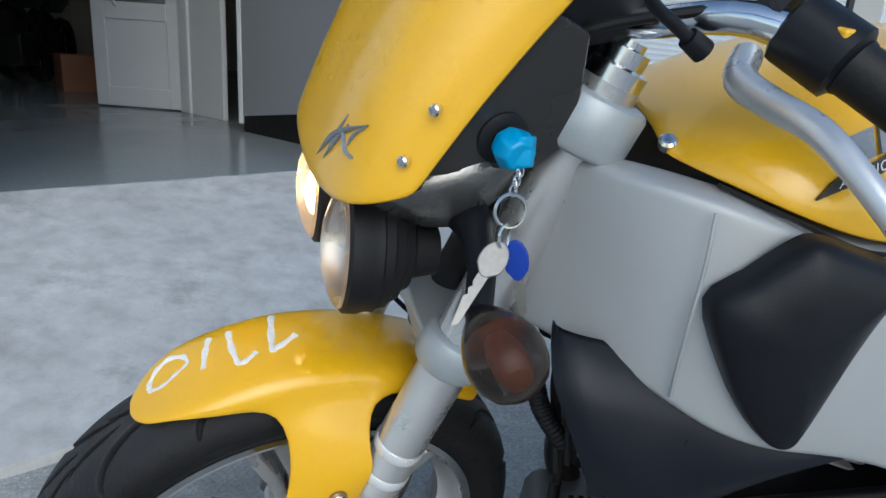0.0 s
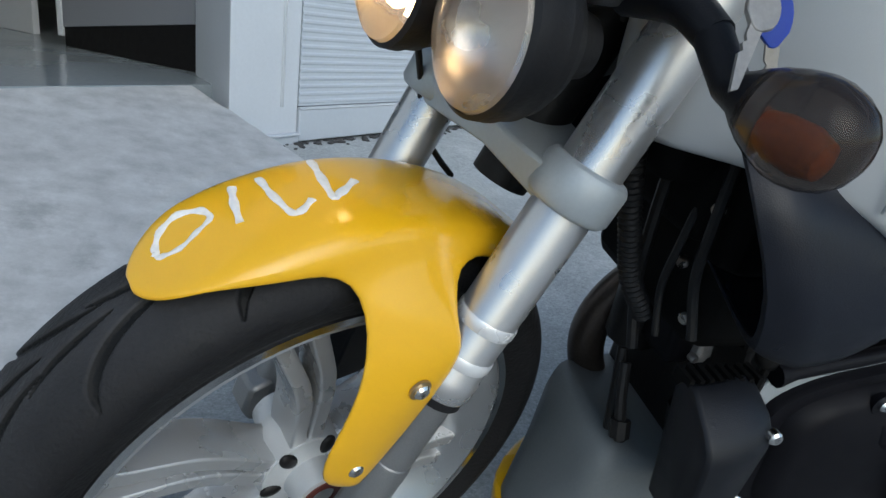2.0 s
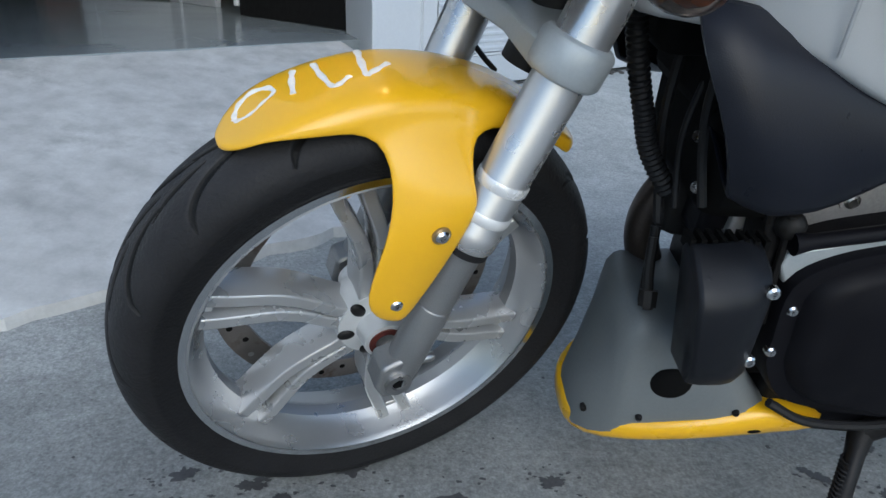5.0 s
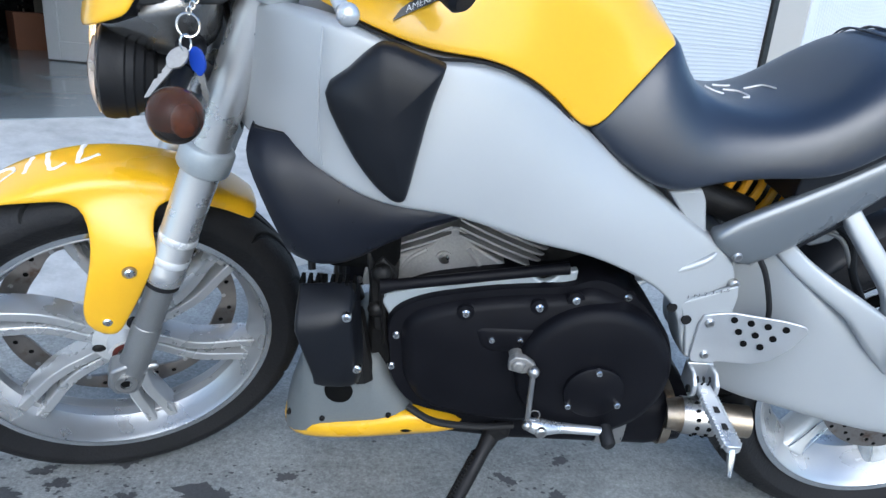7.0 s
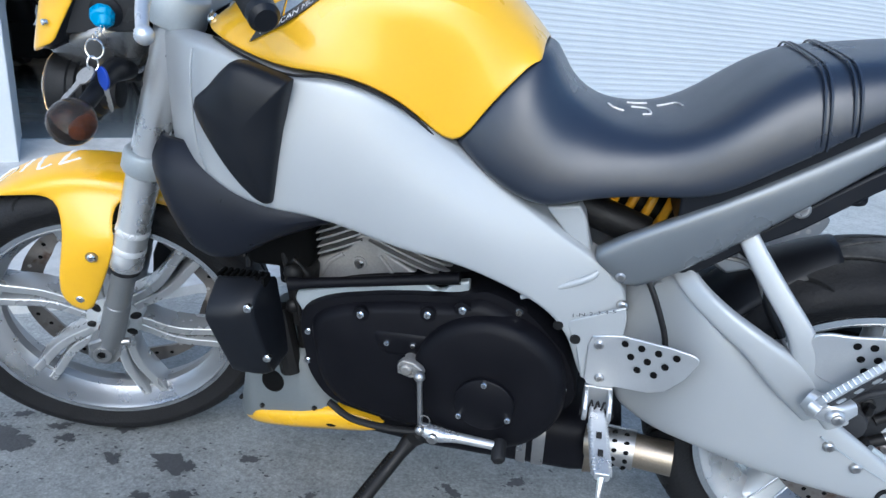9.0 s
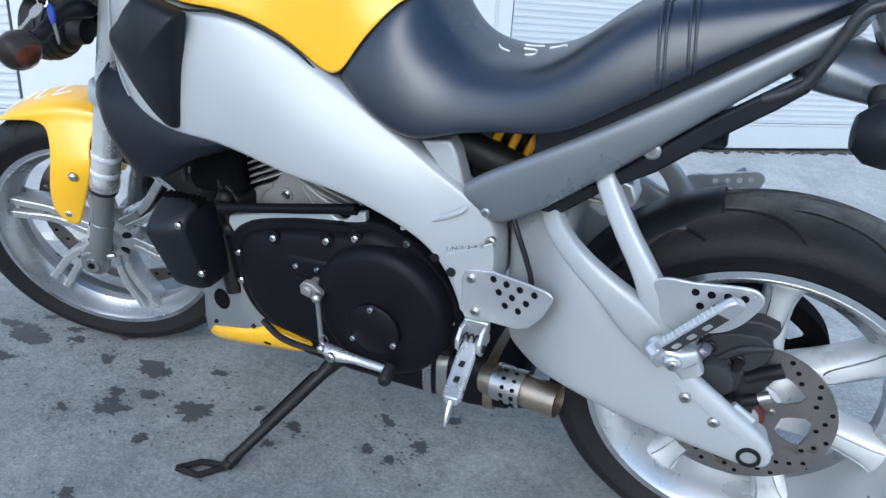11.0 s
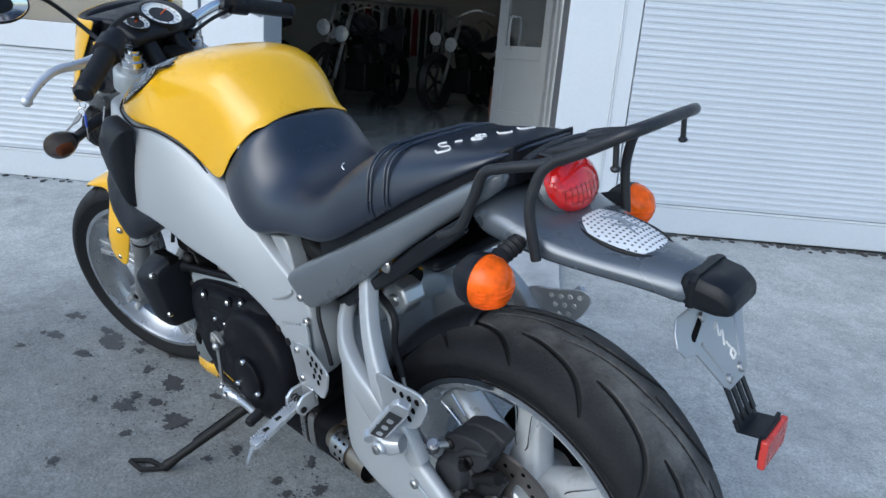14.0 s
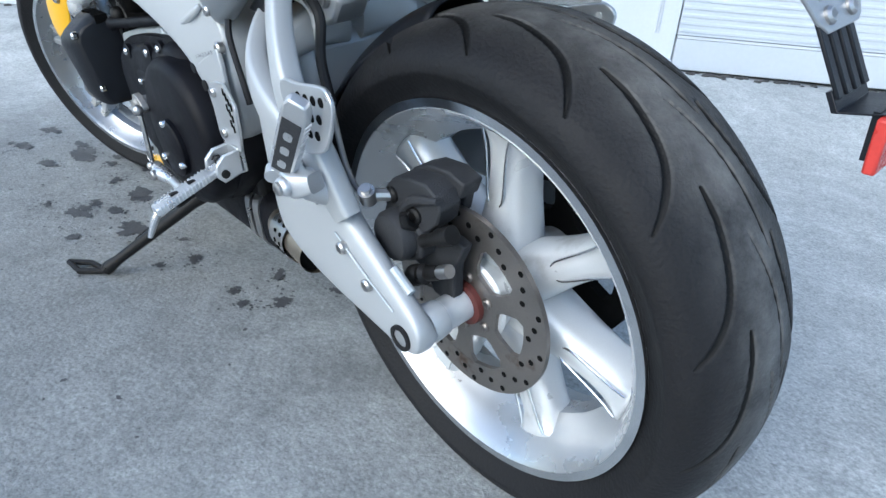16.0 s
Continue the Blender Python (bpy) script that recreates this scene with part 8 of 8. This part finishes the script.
    part("arm_bridge", sweep([(0.352, -0.098, 0.545, 0.030, 0.020), (0.350, -0.05, 0.560, 0.034, 0.028), (0.350, 0.0, 0.564, 0.034, 0.03), (0.350, 0.05, 0.560, 0.034, 0.028), (0.352, 0.098, 0.545, 0.030, 0.020)]), SILVER, bike, "silver bridge between the swingarm's sides")
    # rear brake caliper astride the disc, its bracket and hose
    put = lambda bm: moved(bm, Matrix.Translation((-0.020, -0.004, -0.010)))
    block = [(0.596, 0.418), (0.600, 0.446), (0.614, 0.460), (0.640, 0.468), (0.668, 0.470), (0.684, 0.462), (0.690, 0.448), (0.684, 0.430), (0.668, 0.414), (0.636, 0.402), (0.610, 0.404)]
    cal = part("rear_caliper", put(joined(plate(block, -0.116, -0.086), plate([(0.606, 0.440), (0.614, 0.462), (0.640, 0.474), (0.672, 0.476), (0.696, 0.468), (0.688, 0.450), (0.660, 0.436)], -0.088, -0.060), plate([(0.620, 0.415), (0.622, 0.452), (0.640, 0.466), (0.668, 0.468), (0.680, 0.455), (0.670, 0.420)], -0.068, -0.054))), CALIPER, bike, "dull black rear brake caliper", bevel=0.0025)
    part("piston_housing", put(tube([(0.624, -0.112, 0.398), (0.624, -0.130, 0.398), (0.624, -0.136, 0.398), (0.624, -0.138, 0.398)], [0.030, 0.0295, 0.026, 0.020], 28)), CALIPER, cal, "round black piston housing")
    part("piston_housing", put(plate([(0.600, 0.372), (0.592, 0.400), (0.600, 0.424), (0.640, 0.428), (0.662, 0.410), (0.658, 0.378), (0.630, 0.362)], -0.120, -0.088)), CALIPER, cal, "black lower caliper half", bevel=0.004)
    part("caliper_bracket", put(plate([(0.600, 0.385), (0.690, 0.408), (0.706, 0.404), (0.690, 0.372), (0.686, 0.330), (0.672, 0.318), (0.650, 0.322), (0.640, 0.345), (0.612, 0.352)], -0.100, -0.086)), CALIPER, cal, "black caliper bracket", bevel=0.002)
    part("caliper_pin", put(tube([(0.642, -0.124, 0.352), (0.648, -0.124, 0.355), (0.654, -0.123, 0.358), (0.658, -0.122, 0.360), (0.664, -0.121, 0.363), (0.668, -0.120, 0.365), (0.686, -0.118, 0.374)], [0.009, 0.0125, 0.0125, 0.0100, 0.0120, 0.0085, 0.0085], 16)), DARKMETAL, cal, "dark slide pin with a rubber boot")
    part("caliper_pin", put(tube([(0.664, -0.120, 0.404), (0.682, -0.118, 0.414), (0.688, -0.117, 0.417), (0.706, -0.115, 0.427)], [0.0075, 0.0075, 0.0105, 0.0105], 14)), DARKMETAL, cal, "dark upper slide pin")
    part("pin_tip", put(tube([(0.684, -0.118, 0.373), (0.700, -0.116, 0.381)], 0.0078, 12)), STEEL, cal, "bare steel pin end")
    part("pad_tab", put(plate([(0.628, 0.338), (0.640, 0.352), (0.650, 0.338), (0.646, 0.318), (0.636, 0.314)], -0.118, -0.112)), STEEL, cal, "bright pad tab", bevel=0.001)
    screws([(0.630, -0.120, 0.418), (0.592, -0.120, 0.430)], (0, -1, 0), cal, 0.0095, DARKMETAL)
    part("bleed_nipple", put(tube([(0.648, -0.112, 0.412), (0.649, -0.130, 0.424), (0.649, -0.132, 0.436)], [0.006, 0.0065, 0.0045], 10)), DARKMETAL, cal, "dark bleed nipple")
    part("body_rib", put(tube([(0.622, -0.116, 0.420), (0.650, -0.118, 0.447), (0.688, -0.116, 0.458)], [0.005, 0.006, 0.004], 10, 3)), CALIPER, cal, "black cast rib")
    part("hose_union", put(joined(tube([(0.598, -0.138, 0.436), (0.604, -0.144, 0.452)], 0.0095, 12), tube([(0.604, -0.144, 0.452), (0.606, -0.146, 0.457)], 0.0062, 8), tube([(0.600, -0.134, 0.442), (0.612, -0.112, 0.438)], 0.0075, 10))), STEEL, cal, "steel brake union")
    part("brake_hose", tube([(0.580, -0.145, 0.433), (0.562, -0.143, 0.432), (0.540, -0.138, 0.442), (0.520, -0.132, 0.464), (0.500, -0.124, 0.500), (0.47, -0.112, 0.55), (0.44, -0.10, 0.60), (0.38, -0.10, 0.61)], 0.0034, 8, 6), KEYSTEEL, bike, "braided brake hose")
    part("hose_sleeve", tube([(0.496, -0.122, 0.508), (0.470, -0.112, 0.552), (0.46, -0.100, 0.595), (0.42, -0.098, 0.625)], 0.006, 10, 4), RUBBER, bike, "black sleeve round the brake hose")
    part("clutch_cable", tube([(0.300, -0.130, 0.590), (0.318, -0.146, 0.560), (0.338, -0.150, 0.510), (0.345, -0.150, 0.48)], 0.0042, 8, 5), RUBBER, bike, "black cable")
    # shock with yellow spring
    sh = part("shock_absorber", tube([(0.235, 0.0, 0.66), (0.40, 0.0, 0.60)], 0.024, 16), DARKMETAL, bike, "dark shock absorber with a yellow spring")
    coil = []
    a0, d0 = Vector((0.235, -0.02, 0.668)), Vector((0.165, 0.02, -0.055))
    for k in range(7 * 16 + 1):
        t = k / (7 * 16)
        an = 2 * math.pi * k / 16
        coil.append(a0 + d0 * t + Vector((0.012 * math.cos(an), 0.040 * math.sin(an), 0.040 * math.cos(an))))
    part("spring", tube(coil, 0.0065, 8), SPRING, sh, "yellow coil spring")
    mount = part("shock_mount", plate([(0.395, 0.585), (0.405, 0.620), (0.430, 0.636), (0.455, 0.628), (0.464, 0.604), (0.446, 0.580), (0.418, 0.570)], -0.075, -0.030), ALU, bike, "cast aluminium shock mount", bevel=0.005)
    part("mount_screw", bolt((0.434, -0.075, 0.605), (0, -1, 0), 0.011, 0.006), STEEL, mount, "steel mount screw")
    part("shock_reservoir", tube([(0.20, -0.07, 0.655), (0.30, -0.075, 0.620)], 0.024, 16), DARKMETAL, sh, "dark shock reservoir")
    # rear hugger
    rows = []
    for i in range(13):
        a = radians(152 - 46 * i / 12)
        rows.append([(REAR.x + (0.324 - 0.030 * abs(k / 4) ** 3) * math.cos(a), 0.095 * (1 - 0.45 * i / 12) * k / 4, REAR.z + (0.324 - 0.030 * abs(k / 4) ** 3) * math.sin(a)) for k in range(-4, 5)])
    hg = part("rear_hugger", skin(rows, closed=False), BLACKPL, bike, "black rear wheel hugger", subsurf=1)
    mod = hg.modifiers.new("thick", "SOLIDIFY")
    mod.thickness = 0.004
    part("belt_guard", tube([(0.30, 0.12, 0.47), (0.48, 0.125, 0.42), (0.66, 0.125, 0.42)], 0.016, 10, 4), BLACKPL, bike, "black belt guard")
    part("under_seat_tray", box(0.28, 0.56, -0.10, 0.10, 0.695, 0.715), BLACKPL, bike, "black tray under the seat", bevel=0.01)
    part("frame_web", plate([(0.16, 0.665), (0.205, 0.672), (0.215, 0.655), (0.230, 0.600), (0.205, 0.61)], -0.125, -0.09), SILVER, bike, "silver frame web below the seat", bevel=0.004)


def stand_and_shift():
    foot = [on_ground(-0.155, -0.305, 0.012), on_ground(-0.20, -0.33, 0.012), on_ground(-0.228, -0.352, 0.014)]
    top = Vector((-0.030, -0.115, 0.205))
    ankle = on_ground(-0.150, -0.300, 0.022)
    st_ = part("side_stand", tube([top, top + (ankle - top) * 0.12, top + (ankle - top) * 0.9, ankle], [0.016, 0.012, 0.010, 0.013], 12), DARKMETAL, bike, "black side stand lowered to the ground")
    a, b, c = foot
    up = on_ground(-0.155, -0.305, 0.022) - a
    part("stand_foot", joined(tube([a, b + Vector((0.0, 0.012, 0)), c], 0.006, 8), tube([a, b + Vector((0.014, -0.016, 0)), c], 0.006, 8), tube([a + up * 0.2, ankle], 0.012, 10)), DARKMETAL, st_, "worn steel foot loop")
    part("stand_bracket", tube([top + Vector((0.025, 0.02, 0.03)), top + Vector((0.012, -0.004, 0.012)), top], [0.014, 0.017, 0.015], 12), DARKMETAL, st_, "dark stand bracket")
    p0, p1 = top + (ankle - top) * 0.12 + Vector((-0.012, -0.006, 0)), top + (ankle - top) * 0.62 + Vector((-0.012, -0.006, 0))
    coil = []
    for k in range(22 * 8 + 1):
        t, an = k / (22 * 8), 2 * math.pi * k / 8
        coil.append(p0 + (p1 - p0) * t + Vector((0.007 * math.cos(an), 0.007 * math.sin(an), 0)))
    part("stand_spring", tube(coil, 0.0019, 5), DARKMETAL, st_, "dark stand spring")
    sh = part("gear_linkage", joined(tube([(-0.020, -0.150, 0.404), (-0.020, -0.186, 0.404), (-0.020, -0.190, 0.404)], [0.0105, 0.0105, 0.008], 16), plate([(-0.034, 0.396), (-0.034, 0.412), (-0.026, 0.420), (-0.010, 0.418), (0.004, 0.408), (0.008, 0.400), (0.002, 0.393), (-0.014, 0.390)], -0.186, -0.174)), KEYSTEEL, bike, "grey steel gear shift arm", bevel=0.002)
    part("link_rod", joined(tube([(0.002, -0.190, 0.402), (0.005, -0.196, 0.305)], 0.0042, 8), ball((0.002, -0.192, 0.400), 0.009, 0.009, 0.009, 12, 8), ball((0.005, -0.198, 0.304), 0.008, 0.008, 0.008, 12, 8)), STEEL, sh, "steel link rod")
    part("link_clip", tube([Vector((0.013 + 0.008 * math.cos(t), -0.2, 0.325 + 0.010 * math.sin(t))) for t in np.linspace(0, 6.28, 14)], 0.0009, 5), STEEL, sh, "wire clip")
    lev = part("gear_lever", tube([(0.002, -0.190, 0.302), (0.026, -0.192, 0.296), (0.060, -0.188, 0.292), (0.100, -0.190, 0.292), (0.128, -0.193, 0.293)], [0.009, 0.013, 0.0085, 0.0075, 0.007], 12, 4), ALU, bike, "silver gear lever with a black rubber toe")
    part("toe_rubber", tube([(0.128, -0.184, 0.294), (0.130, -0.212, 0.286), (0.131, -0.216, 0.285)], [0.011, 0.011, 0.008], 14), RUBBER, lev, "black rubber toe piece")
    part("pivot_screw", bolt((0.026, -0.204, 0.296), (0, -1, 0), 0.009, 0.005), STEEL, lev, "steel pivot screw")
    part("breather_hose", tube([(-0.175, -0.125, 0.265), (-0.13, -0.135, 0.245), (-0.06, -0.135, 0.238), (0.0, -0.13, 0.240)], 0.006, 8, 5), RUBBER, bike, "black hose under the engine")


front_wheel()
rear_wheel()
fork()
fender()
headlamps()
screen()
controls()
frame_spars()
airbox_cover()
seat()
tail()
rack()
engine()
exhaust()
swingarm()
stand_and_shift()
